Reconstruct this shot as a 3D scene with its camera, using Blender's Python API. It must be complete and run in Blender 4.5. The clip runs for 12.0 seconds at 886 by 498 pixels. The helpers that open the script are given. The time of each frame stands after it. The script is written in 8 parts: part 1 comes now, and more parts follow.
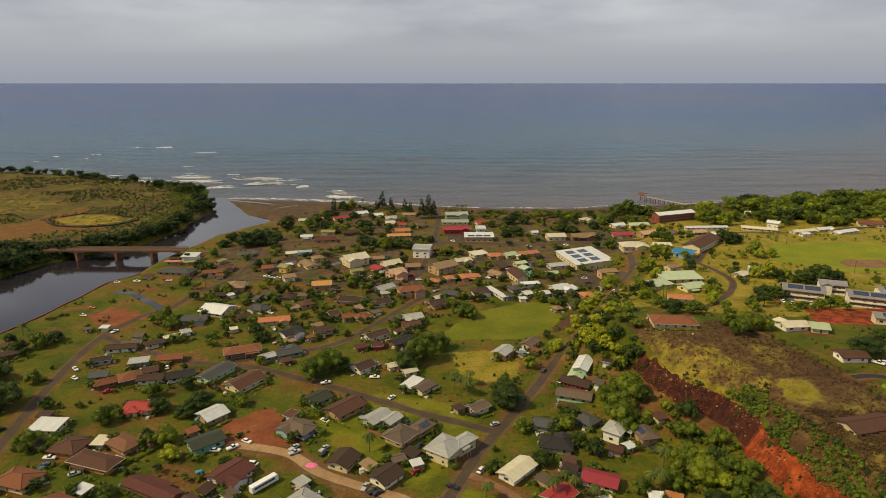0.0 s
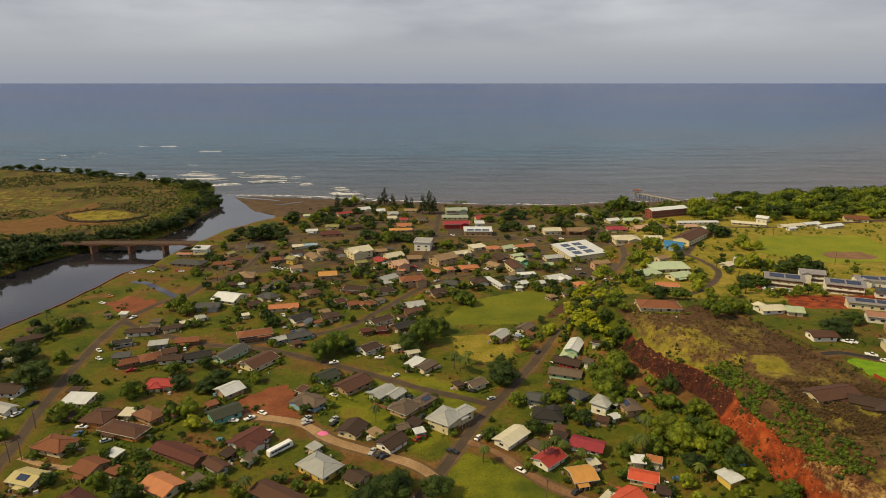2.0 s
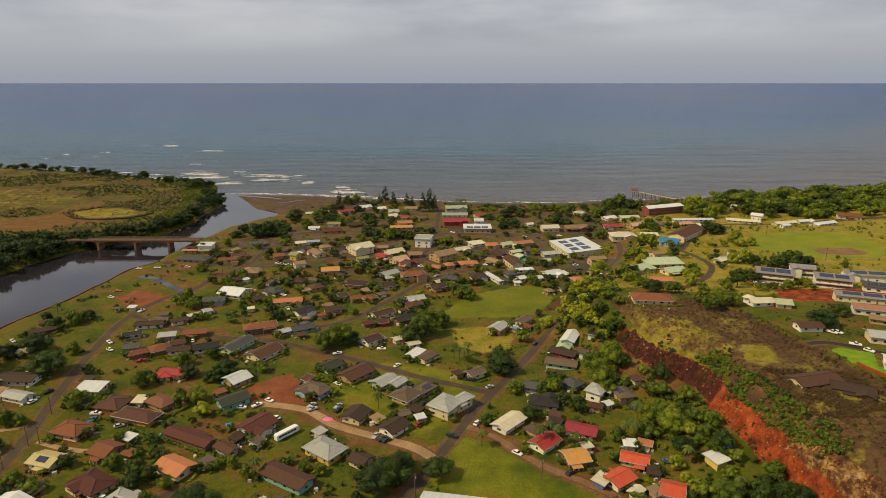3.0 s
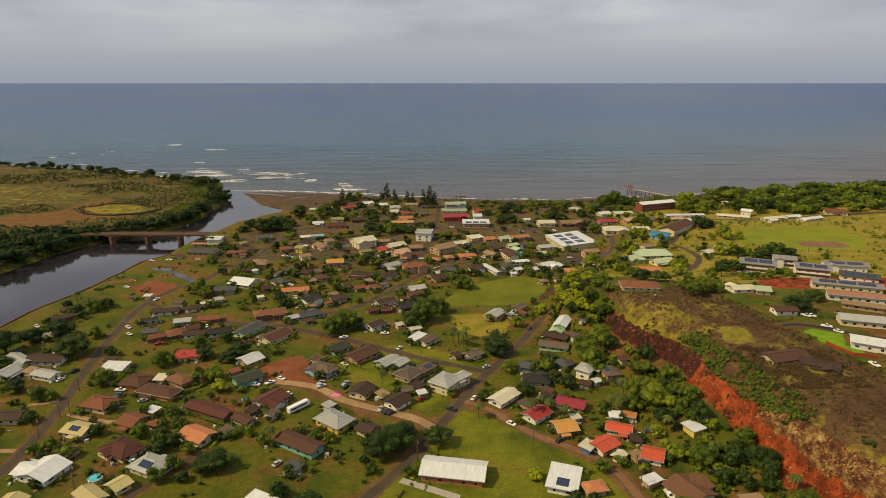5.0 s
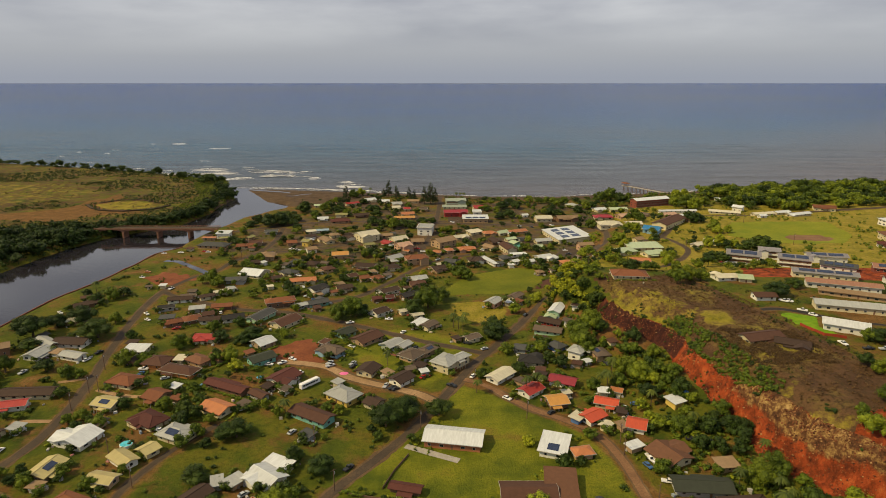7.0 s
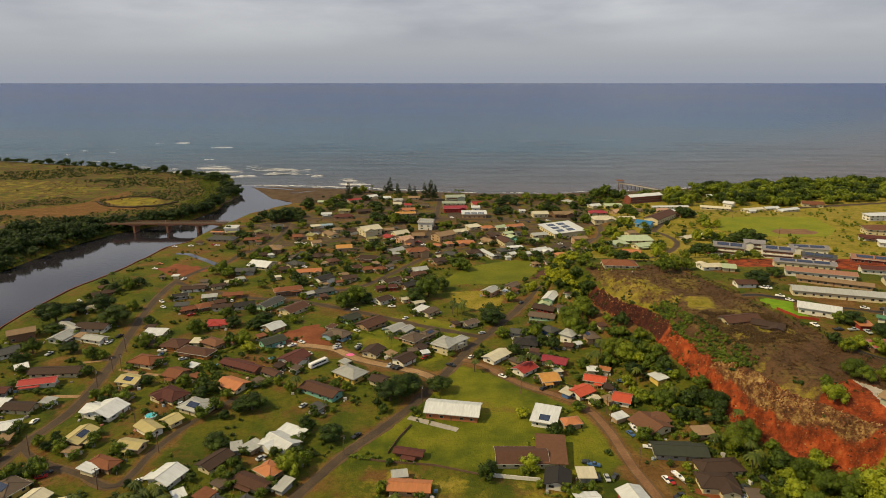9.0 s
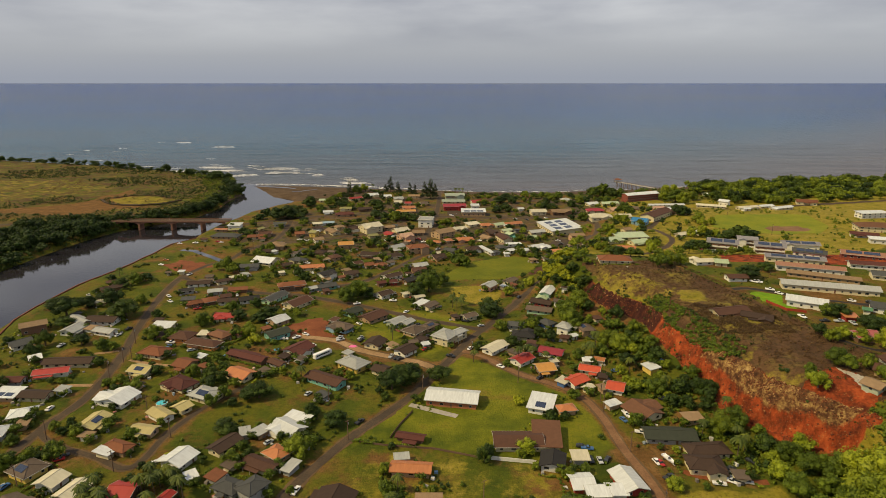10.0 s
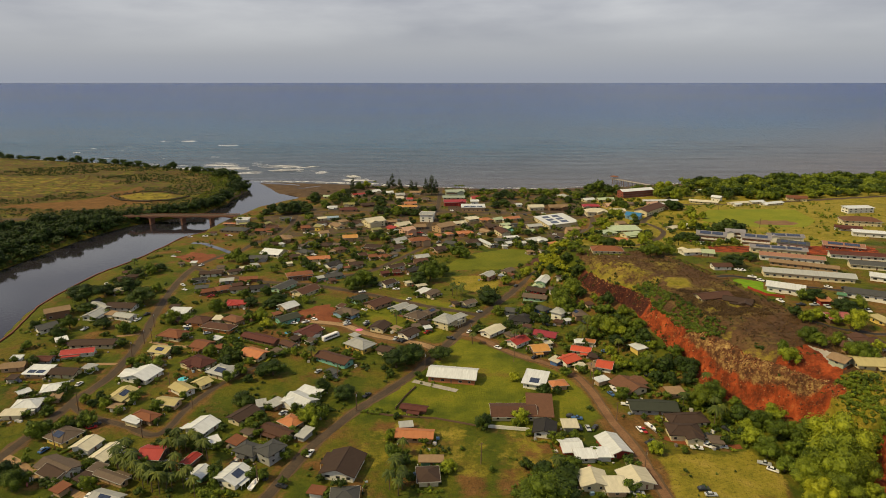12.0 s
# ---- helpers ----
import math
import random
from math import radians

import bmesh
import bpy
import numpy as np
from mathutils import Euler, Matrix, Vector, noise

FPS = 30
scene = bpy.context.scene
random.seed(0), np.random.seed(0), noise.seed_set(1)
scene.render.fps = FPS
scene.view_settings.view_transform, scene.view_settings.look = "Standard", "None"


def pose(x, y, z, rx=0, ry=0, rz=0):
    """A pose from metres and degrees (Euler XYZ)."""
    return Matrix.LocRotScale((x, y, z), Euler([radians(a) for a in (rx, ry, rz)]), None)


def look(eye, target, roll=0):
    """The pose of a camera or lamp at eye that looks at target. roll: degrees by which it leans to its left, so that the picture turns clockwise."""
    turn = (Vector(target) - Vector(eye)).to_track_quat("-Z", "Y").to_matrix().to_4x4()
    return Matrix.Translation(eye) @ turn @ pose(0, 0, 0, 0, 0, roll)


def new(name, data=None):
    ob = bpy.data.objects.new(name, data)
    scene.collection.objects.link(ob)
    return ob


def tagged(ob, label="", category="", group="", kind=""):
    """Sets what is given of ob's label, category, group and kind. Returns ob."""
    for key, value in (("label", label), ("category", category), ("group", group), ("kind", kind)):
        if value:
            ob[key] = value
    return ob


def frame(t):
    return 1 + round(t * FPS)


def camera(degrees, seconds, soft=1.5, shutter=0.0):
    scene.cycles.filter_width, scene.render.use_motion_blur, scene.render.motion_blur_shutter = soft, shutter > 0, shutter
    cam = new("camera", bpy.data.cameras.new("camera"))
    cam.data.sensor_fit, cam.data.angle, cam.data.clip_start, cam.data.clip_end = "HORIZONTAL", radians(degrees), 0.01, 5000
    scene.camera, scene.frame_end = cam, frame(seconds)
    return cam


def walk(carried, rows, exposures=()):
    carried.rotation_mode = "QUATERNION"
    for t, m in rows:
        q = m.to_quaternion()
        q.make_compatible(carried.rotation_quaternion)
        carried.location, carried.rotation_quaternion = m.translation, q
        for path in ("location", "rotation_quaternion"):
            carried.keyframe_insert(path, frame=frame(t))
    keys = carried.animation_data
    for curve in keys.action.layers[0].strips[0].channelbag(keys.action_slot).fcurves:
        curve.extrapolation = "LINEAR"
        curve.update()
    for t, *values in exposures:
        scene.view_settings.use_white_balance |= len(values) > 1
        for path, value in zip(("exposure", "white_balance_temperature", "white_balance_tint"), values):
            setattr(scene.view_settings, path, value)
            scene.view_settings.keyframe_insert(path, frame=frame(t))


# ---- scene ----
cam = camera(71.0, 12.0, 0.8)
PATH = [
    (0, (0.473, 3.487, 148.879), (0.470, 5.415, 148.348), 0.0),
    (0.5, (0.395, -2.198, 148.868), (0.392, -0.270, 148.336), 0.0),
    (1, (0.343, -7.903, 148.855), (0.340, -5.975, 148.324), 0.0),
    (1.5, (0.317, -13.676, 148.842), (0.314, -11.748, 148.310), 0.0),
    (2, (0.290, -19.461, 148.827), (0.287, -17.532, 148.296), 0.0),
    (2.5, (0.285, -25.211, 148.802), (0.283, -23.283, 148.271), 0.0),
    (3, (0.272, -30.943, 148.792), (0.269, -29.015, 148.261), 0.0),
    (4.8, (0.264, -51.379, 148.941), (0.262, -49.451, 148.409), 0.0),
    (5, (0.242, -53.670, 148.949), (0.240, -51.742, 148.418), 0.0),
    (5.5, (0.124, -59.427, 148.972), (0.121, -57.498, 148.441), 0.0),
    (6, (0.060, -65.196, 149.009), (0.058, -63.268, 148.478), 0.0),
    (6.5, (0.016, -70.972, 149.054), (0.014, -69.044, 148.523), 0.0),
    (7, (-0.043, -76.747, 149.092), (-0.046, -74.819, 148.561), 0.0),
    (9, (-0.111, -99.728, 149.179), (-0.113, -97.800, 148.648), 0.0),
    (9.5, (-0.173, -105.396, 149.178), (-0.175, -103.467, 148.647), 0.0),
    (10, (-0.247, -111.176, 149.162), (-0.248, -109.247, 148.631), 0.0),
    (10.5, (-0.320, -117.033, 149.135), (-0.322, -115.104, 148.604), 0.0),
    (11, (-0.410, -122.875, 149.101), (-0.411, -120.947, 148.570), 0.0),
    (11.5, (-0.486, -128.713, 149.080), (-0.488, -126.785, 148.548), 0.0),
    (12, (-0.555, -134.505, 149.066), (-0.557, -132.577, 148.534), 0.0),
]
walk(cam, [(t, look(eye, target, roll)) for t, eye, target, roll in PATH])

# ---- light ----
SUN_AZIMUTH, SUN_HEIGHT = 252.0, 46.0     # degrees: compass turn from +y, and height over the horizon
world = bpy.data.worlds.new("sky")
scene.world = world
world.use_nodes = True
wn, wl = world.node_tree.nodes, world.node_tree.links
wn.clear()


def wnode(kind, **values):
    n = wn.new(kind)
    for key, value in values.items():
        n.inputs[key.replace("_", " ")].default_value = value
    return n


sky = wn.new("ShaderNodeTexSky")
sky.sky_type, sky.sun_disc = "NISHITA", False
sky.sun_elevation, sky.sun_rotation = radians(SUN_HEIGHT), radians(SUN_AZIMUTH)
sky.air_density, sky.dust_density = 1.0, 2.0
way = wn.new("ShaderNodeTexCoord")
split = wn.new("ShaderNodeSeparateXYZ")
wl.new(way.outputs["Generated"], split.inputs[0])
flat = wn.new("ShaderNodeMapping")
flat.inputs["Scale"].default_value = (1.0, 1.0, 4.5)
wl.new(way.outputs["Generated"], flat.inputs[0])
puffs = wnode("ShaderNodeTexNoise", Scale=2.4, Detail=7.0, Roughness=0.5)
wl.new(flat.outputs[0], puffs.inputs["Vector"])
deck = wn.new("ShaderNodeValToRGB")
deck.color_ramp.elements[0].position, deck.color_ramp.elements[0].color = 0.36, (0.37, 0.385, 0.475, 1)
deck.color_ramp.elements[1].position, deck.color_ramp.elements[1].color = 0.62, (0.95, 0.955, 0.975, 1)
wl.new(puffs.outputs["Fac"], deck.inputs[0])
low = wn.new("ShaderNodeValToRGB")       # rain haze over the horizon
low.color_ramp.elements[0].position, low.color_ramp.elements[0].color = 0.0, (0.47, 0.51, 0.60, 1)
low.color_ramp.elements[1].position, low.color_ramp.elements[1].color = 0.11, (0.69, 0.70, 0.725, 1)
mid = low.color_ramp.elements.new(0.035)
mid.color = (0.545, 0.57, 0.62, 1)
wl.new(split.outputs["Z"], low.inputs[0])
veil = wn.new("ShaderNodeMapRange")
veil.inputs["From Min"].default_value, veil.inputs["From Max"].default_value = 0.03, 0.14
wl.new(split.outputs["Z"], veil.inputs["Value"])
clouds = wn.new("ShaderNodeMixRGB")
wl.new(veil.outputs[0], clouds.inputs["Fac"])
wl.new(low.outputs[0], clouds.inputs[1])
wl.new(deck.outputs[0], clouds.inputs[2])
dim = wn.new("ShaderNodeMixRGB")
dim.blend_type, dim.inputs["Fac"].default_value = "MULTIPLY", 1.0
dim.inputs[2].default_value = (0.10, 0.10, 0.10, 1)
wl.new(sky.outputs[0], dim.inputs[1])
cover = wn.new("ShaderNodeMixRGB")        # thin blue gaps in a grey deck
cover.inputs["Fac"].default_value = 0.86
wl.new(dim.outputs[0], cover.inputs[1])
wl.new(clouds.outputs[0], cover.inputs[2])
back = wnode("ShaderNodeBackground", Strength=0.90)
wl.new(cover.outputs[0], back.inputs["Color"])
wl.new(back.outputs[0], wn.new("ShaderNodeOutputWorld").inputs["Surface"])

sun = new("sun", bpy.data.lights.new("sun", "SUN"))
sun.data.energy, sun.data.angle, sun.data.color = 4.7, radians(1.5), (1.0, 0.775, 0.385)
_a, _h = radians(SUN_AZIMUTH), radians(SUN_HEIGHT)
sun.matrix_world = look((math.sin(_a) * math.cos(_h), math.cos(_a) * math.cos(_h), math.sin(_h)), (0, 0, 0))
scene.view_settings.exposure = -0.22

# ---- materials ----


class Surface:
    """A node material under construction."""

    def __init__(self, name, roughness=0.8, metallic=0.0, specular=0.3):
        self.m = bpy.data.materials.new(name)
        self.m.use_nodes = True
        self.n, self.l = self.m.node_tree.nodes, self.m.node_tree.links
        self.b = self.n["Principled BSDF"]
        self.b.inputs["Roughness"].default_value = roughness
        self.b.inputs["Metallic"].default_value = metallic
        self.b.inputs["Specular IOR Level"].default_value = specular
        self.place = self.n.new("ShaderNodeNewGeometry").outputs["Position"]

    def local(self):
        self.place = self.n.new("ShaderNodeTexCoord").outputs["Object"]
        return self

    def noise(self, scale, detail=4.0, rough=0.55, stretch=None):
        n = self.n.new("ShaderNodeTexNoise")
        n.inputs["Scale"].default_value, n.inputs["Detail"].default_value, n.inputs["Roughness"].default_value = scale, detail, rough
        src = self.place
        if stretch:
            mp = self.n.new("ShaderNodeMapping")
            mp.inputs["Scale"].default_value = stretch
            self.l.new(src, mp.inputs[0])
            src = mp.outputs[0]
        self.l.new(src, n.inputs["Vector"])
        return n.outputs["Fac"]

    def ramp(self, fac, *stops):
        r = self.n.new("ShaderNodeValToRGB")
        while len(r.color_ramp.elements) < len(stops):
            r.color_ramp.elements.new(0.5)
        for e, (p, c) in zip(r.color_ramp.elements, stops):
            e.position, e.color = p, (*c, 1)
        self.l.new(fac, r.inputs[0])
        return r.outputs[0]

    def step(self, fac, a, b):
        r = self.n.new("ShaderNodeMapRange")
        r.inputs["From Min"].default_value, r.inputs["From Max"].default_value = a, b
        self.l.new(fac, r.inputs["Value"])
        return r.outputs[0]

    def math(self, kind, a, b):
        r = self.n.new("ShaderNodeMath")
        r.operation = kind
        for i, v in enumerate((a, b)):
            if isinstance(v, (int, float)):
                r.inputs[i].default_value = v
            else:
                self.l.new(v, r.inputs[i])
        return r.outputs[0]

    def mix(self, fac, a, b, kind="MIX"):
        r = self.n.new("ShaderNodeMixRGB")
        r.blend_type = kind
        for i, v in zip((0, 1, 2), (fac, a, b)):
            if isinstance(v, (int, float)):
                r.inputs[i].default_value = v
            elif isinstance(v, tuple):
                r.inputs[i].default_value = (*v, 1)
            else:
                self.l.new(v, r.inputs[i])
        return r.outputs[0]

    def attribute(self, name):
        a = self.n.new("ShaderNodeAttribute")
        a.attribute_name = name
        return a.outputs["Fac"]

    def axis(self, which):
        s = self.n.new("ShaderNodeSeparateXYZ")
        self.l.new(self.place, s.inputs[0])
        return s.outputs[which]

    def random(self):
        return self.n.new("ShaderNodeObjectInfo").outputs["Random"]

    def island(self):
        return self.n.new("ShaderNodeNewGeometry").outputs["Random Per Island"]

    def bump(self, height, strength=0.4, distance=0.1):
        b = self.n.new("ShaderNodeBump")
        b.inputs["Strength"].default_value, b.inputs["Distance"].default_value = strength, distance
        self.l.new(height, b.inputs["Height"])
        self.l.new(b.outputs[0], self.b.inputs["Normal"])
        return self

    def colour(self, c):
        if isinstance(c, tuple):
            self.b.inputs["Base Color"].default_value = (*c, 1)
        else:
            self.l.new(c, self.b.inputs["Base Color"])
        return self

    def rough(self, r):
        self.l.new(r, self.b.inputs["Roughness"])
        return self


def tone(c, k):
    return tuple(min(1.0, max(0.0, v * k)) for v in c)


def worn(name, c, roughness=0.8, spread=0.35, grain=6.0, metallic=0.0, vary=0.25):
    """Paint, shingle or plaster: blotches a few metres wide, fine grain, and a tone of its own for each object."""
    s = Surface(name, roughness, metallic).local()
    a = s.ramp(s.noise(0.5, 5.0, 0.6), (0.3, tone(c, 1 - spread)), (0.7, tone(c, 1 + spread * 0.5)))
    b = s.mix(0.5, a, s.ramp(s.noise(grain, 3.0), (0.25, tone(c, 1 - spread)), (0.75, tone(c, 1 + spread))))
    v = s.ramp(s.random(), (0.0, (1 - vary,) * 3), (1.0, (1.0, 1.0, 1.0)))
    s.colour(s.mix(1.0, b, v, "MULTIPLY"))
    s.bump(s.noise(grain * 3, 2.0), 0.25, 0.03)
    return s.m


def sheet_roof(name, c, spread=0.25, rust=0.15):
    """Ribbed roofing with streaks of dirt that run down the slope."""
    s = Surface(name, 0.55, 0.0, 0.35).local()
    streak = s.noise(1.1, 5.0, 0.65, (1.0, 0.18, 0.18))
    a = s.ramp(streak, (0.25, tone(c, 1 - spread)), (0.7, tone(c, 1.05)))
    dirt = s.step(s.noise(0.35, 6.0, 0.7), 0.56, 0.78)
    a = s.mix(s.math("MULTIPLY", dirt, rust), a, (0.16, 0.10, 0.06))
    v = s.ramp(s.random(), (0.0, (0.8, 0.8, 0.8)), (1.0, (1.0, 1.0, 1.0)))
    s.colour(s.mix(1.0, a, v, "MULTIPLY"))
    w = s.n.new("ShaderNodeTexWave")
    w.inputs["Scale"].default_value = 1.0
    w.wave_profile = "SAW"
    s.l.new(s.place, w.inputs["Vector"])
    s.bump(w.outputs["Fac"], 0.3, 0.05)
    return s.m


def leafy(name, dark, light, rough=0.65):
    s = Surface(name, rough, 0.0, 0.25)
    a = s.mix(s.island(), dark, light)
    b = s.mix(s.step(s.noise(0.16, 4.0), 0.35, 0.65), tone(dark, 0.9), light)
    c = s.mix(0.45, a, b)
    v = s.ramp(s.random(), (0.0, (0.62, 0.66, 0.6)), (0.55, (0.95, 0.95, 0.9)), (1.0, (1.28, 1.12, 0.8)))
    s.colour(s.mix(1.0, c, v, "MULTIPLY"))
    s.b.inputs["Subsurface Weight"].default_value = 0.0
    return s.m


ROOF = dict(
    white=(0.600, 0.625, 0.625), cream=(0.561, 0.518, 0.376), straw=(0.442, 0.374, 0.160), tan=(0.257, 0.172, 0.095), grey=(0.357, 0.365, 0.344),
    slate=(0.067, 0.069, 0.067), taupe=(0.117, 0.086, 0.062), umber=(0.052, 0.031, 0.021), brown=(0.083, 0.039, 0.024),
    sienna=(0.159, 0.074, 0.039), rust=(0.184, 0.069, 0.031), orange=(0.425, 0.162, 0.060), amber=(0.493, 0.246, 0.056),
    red=(0.340, 0.038, 0.028), crimson=(0.281, 0.030, 0.040), vermilion=(0.510, 0.081, 0.032), maroon=(0.092, 0.030, 0.022),
    black=(0.027, 0.025, 0.024), moss=(0.043, 0.050, 0.034), olive=(0.255, 0.238, 0.080), palegreen=(0.391, 0.468, 0.288),
    green=(0.085, 0.221, 0.096), teal=(0.102, 0.306, 0.240), sage=(0.306, 0.348, 0.272), blue=(0.025, 0.162, 0.352), skyblue=(0.297, 0.408, 0.496),
    pinktan=(0.451, 0.281, 0.184), pinkred=(0.383, 0.102, 0.096), lilac=(0.235, 0.222, 0.232), clay=(0.300, 0.150, 0.090))
SHINGLED = {"slate", "taupe", "umber", "brown", "maroon", "black", "moss", "sienna", "rust", "tan"}
WALL = dict(
    white=(0.681, 0.672, 0.602), cream=(0.570, 0.506, 0.327), yellow=(0.570, 0.414, 0.103), tan=(0.386, 0.267, 0.155), brown=(0.175, 0.101, 0.060),
    orange=(0.442, 0.184, 0.052), red=(0.294, 0.037, 0.030), grey=(0.313, 0.322, 0.310), green=(0.138, 0.276, 0.163), mint=(0.331, 0.515, 0.361),
    teal=(0.166, 0.386, 0.318), blue=(0.074, 0.147, 0.327), skyblue=(0.230, 0.368, 0.473), pink=(0.506, 0.294, 0.206), pinktan=(0.488, 0.313, 0.206),
    maroon=(0.221, 0.064, 0.043), sage=(0.331, 0.377, 0.292), brick=(0.330, 0.130, 0.060))
roof_mat = {k: (worn("roof_" + k, c, 0.85, 0.3, 5.0) if k in SHINGLED else sheet_roof("roof_" + k, c)) for k, c in ROOF.items()}
wall_mat = {k: worn("wall_" + k, c, 0.8, 0.2, 4.0, vary=0.15) for k, c in WALL.items()}
trim_mat = worn("trim_paint", (0.42, 0.40, 0.35), 0.6, 0.15)
door_shade_mat = worn("door_and_shade_brown", (0.20, 0.11, 0.07), 0.6, 0.2)
pane = Surface("window_glass", 0.12, 0.0, 0.5)
pane_mat = pane.colour(pane.ramp(pane.random(), (0.0, (0.012, 0.015, 0.018)), (1.0, (0.05, 0.06, 0.07)))).m
solar = Surface("solar_panel", 0.2, 0.0, 0.5).local()
solar_mat = solar.colour(solar.ramp(solar.noise(2.0), (0.3, (0.012, 0.018, 0.045)), (0.7, (0.03, 0.045, 0.09)))).m
timber_mat = worn("weathered_timber", (0.16, 0.10, 0.065), 0.85, 0.4, 8.0)
concrete_mat = worn("concrete", (0.36, 0.33, 0.28), 0.9, 0.3, 3.0)
bark_mat = worn("bark", (0.12, 0.085, 0.06), 0.95, 0.4, 6.0)
metal_mat = worn("galvanised_metal", (0.45, 0.46, 0.47), 0.4, 0.2, 3.0, metallic=0.6)

leaf = {
    # dark green foliage, lowered further for cloud shade over the far bank
    "deep": leafy("leaves_deep_shaded", (0.007, 0.018, 0.002), (0.045, 0.080, 0.006)),
    "mid": leafy("leaves_mid", (0.020, 0.042, 0.003), (0.135, 0.185, 0.009)),
    # yellow-green foliage with sunshine put into its colour
    "light": leafy("leaves_sunlit", (0.066, 0.100, 0.005), (0.280, 0.325, 0.014)),
    "palm": leafy("palm_leaves", (0.016, 0.034, 0.003), (0.088, 0.112, 0.010)),
    "dry": leafy("dry_brush", (0.052, 0.029, 0.014), (0.150, 0.088, 0.034)),
    "needle": leafy("needles", (0.015, 0.030, 0.008), (0.043, 0.060, 0.017)),
}

# ground: lawns worn to red earth, heath on the bluff, sand by the sea
s = Surface("earth_and_grass", 0.95, 0.0, 0.15)
grass = s.ramp(s.noise(0.035, 6.0, 0.62), (0.34, (0.036, 0.056, 0.005)), (0.46, (0.076, 0.094, 0.007)), (0.57, (0.120, 0.112, 0.010)), (0.70, (0.140, 0.092, 0.018)))
grass = s.mix(s.math("MULTIPLY", s.step(s.noise(0.40, 8.0, 0.80), 0.44, 0.66), 0.75), grass, (0.034, 0.044, 0.005))
soil = s.ramp(s.noise(0.11, 6.0, 0.7), (0.3, (0.10, 0.042, 0.014)), (0.5, (0.165, 0.076, 0.026)), (0.7, (0.235, 0.125, 0.048)))
soil = s.mix(s.step(s.noise(0.8, 5.0, 0.7), 0.50, 0.66), soil, (0.08, 0.045, 0.016))
worn_out = s.step(s.math("ADD", s.noise(0.04, 8.0, 0.72), s.math("MULTIPLY", s.attribute("soil"), 0.20)), 0.515, 0.64)
turf = s.ramp(s.noise(0.035, 6.0, 0.62), (0.36, (0.058, 0.080, 0.006)), (0.48, (0.112, 0.126, 0.008)), (0.57, (0.165, 0.165, 0.011)), (0.67, (0.165, 0.118, 0.020)))
turf = s.mix(s.step(s.noise(0.8, 5.0, 0.72), 0.50, 0.75), turf, (0.07, 0.085, 0.007))
mown = s.step(s.math("ADD", s.attribute("turf"), s.math("MULTIPLY", s.math("SUBTRACT", s.noise(0.08, 6.0, 0.7), 0.5), 1.2)), 0.35, 0.65)
base = s.mix(s.math("MULTIPLY", worn_out, 0.85), grass, soil)
base = s.mix(mown, base, turf)
dust = s.ramp(s.noise(0.14, 7.0, 0.72), (0.32, (0.040, 0.031, 0.022)), (0.50, (0.085, 0.062, 0.042)), (0.70, (0.150, 0.108, 0.070)))
base = s.mix(s.step(s.math("ADD", s.attribute("street"), s.math("MULTIPLY", s.math("SUBTRACT", s.noise(0.055, 7.0, 0.7), 0.5), 1.3)), 0.42, 0.58), base, dust)
heath = s.ramp(s.noise(0.026, 7.0, 0.66), (0.34, (0.066, 0.034, 0.020)), (0.50, (0.105, 0.058, 0.028)), (0.57, (0.15, 0.105, 0.030)), (0.64, (0.22, 0.18, 0.026)), (0.76, (0.10, 0.115, 0.012)))
heath = s.mix(s.step(s.noise(0.5, 6.0, 0.75), 0.46, 0.64), heath, (0.046, 0.031, 0.012))
base = s.mix(s.step(s.math("ADD", s.attribute("heath"), s.math("MULTIPLY", s.math("SUBTRACT", s.noise(0.09, 5.0), 0.5), 0.8)), 0.42, 0.58), base, heath)
# dry grass, its colour lifted to carry the sun on the east side
hay_sun = s.ramp(s.noise(0.09, 7.0, 0.7), (0.32, (0.125, 0.118, 0.010)), (0.50, (0.230, 0.190, 0.020)), (0.68, (0.310, 0.230, 0.045)))
hay_sun = s.mix(s.step(s.noise(0.7, 5.0, 0.75), 0.50, 0.70), hay_sun, (0.085, 0.072, 0.010))
base = s.mix(s.step(s.math("ADD", s.attribute("hay_sun"), s.math("MULTIPLY", s.math("SUBTRACT", s.noise(0.075, 7.0, 0.72), 0.5), 1.6)), 0.42, 0.62), base, hay_sun)
red = s.ramp(s.noise(0.16, 9.0, 0.75, (1, 1, 0.6)), (0.34, (0.042, 0.013, 0.008)), (0.46, (0.155, 0.032, 0.010)), (0.58, (0.310, 0.060, 0.017)), (0.74, (0.450, 0.140, 0.040)))
red = s.mix(s.step(s.noise(0.9, 6.0, 0.75), 0.60, 0.68), red, (0.288, 0.184, 0.077))
crust = s.ramp(s.noise(0.22, 8.0, 0.75), (0.36, (0.040, 0.020, 0.012)), (0.47, (0.110, 0.050, 0.022)), (0.55, (0.240, 0.145, 0.052)), (0.66, (0.440, 0.310, 0.120)))
red = s.mix(s.step(s.math("ADD", s.attribute("rock"), s.math("MULTIPLY", s.math("SUBTRACT", s.noise(0.13, 7.0, 0.7), 0.5), 1.3)), 0.40, 0.60), red, crust)
cliff = s.ramp(s.noise(0.30, 8.0, 0.78, (1, 1, 0.35)), (0.34, (0.016, 0.007, 0.007)), (0.48, (0.040, 0.014, 0.011)), (0.60, (0.080, 0.024, 0.014)), (0.76, (0.170, 0.060, 0.028)))
red = s.mix(s.step(s.math("ADD", s.attribute("cliff"), s.math("MULTIPLY", s.math("SUBTRACT", s.noise(0.12, 6.0, 0.7), 0.5), 0.7)), 0.42, 0.60), red, cliff)
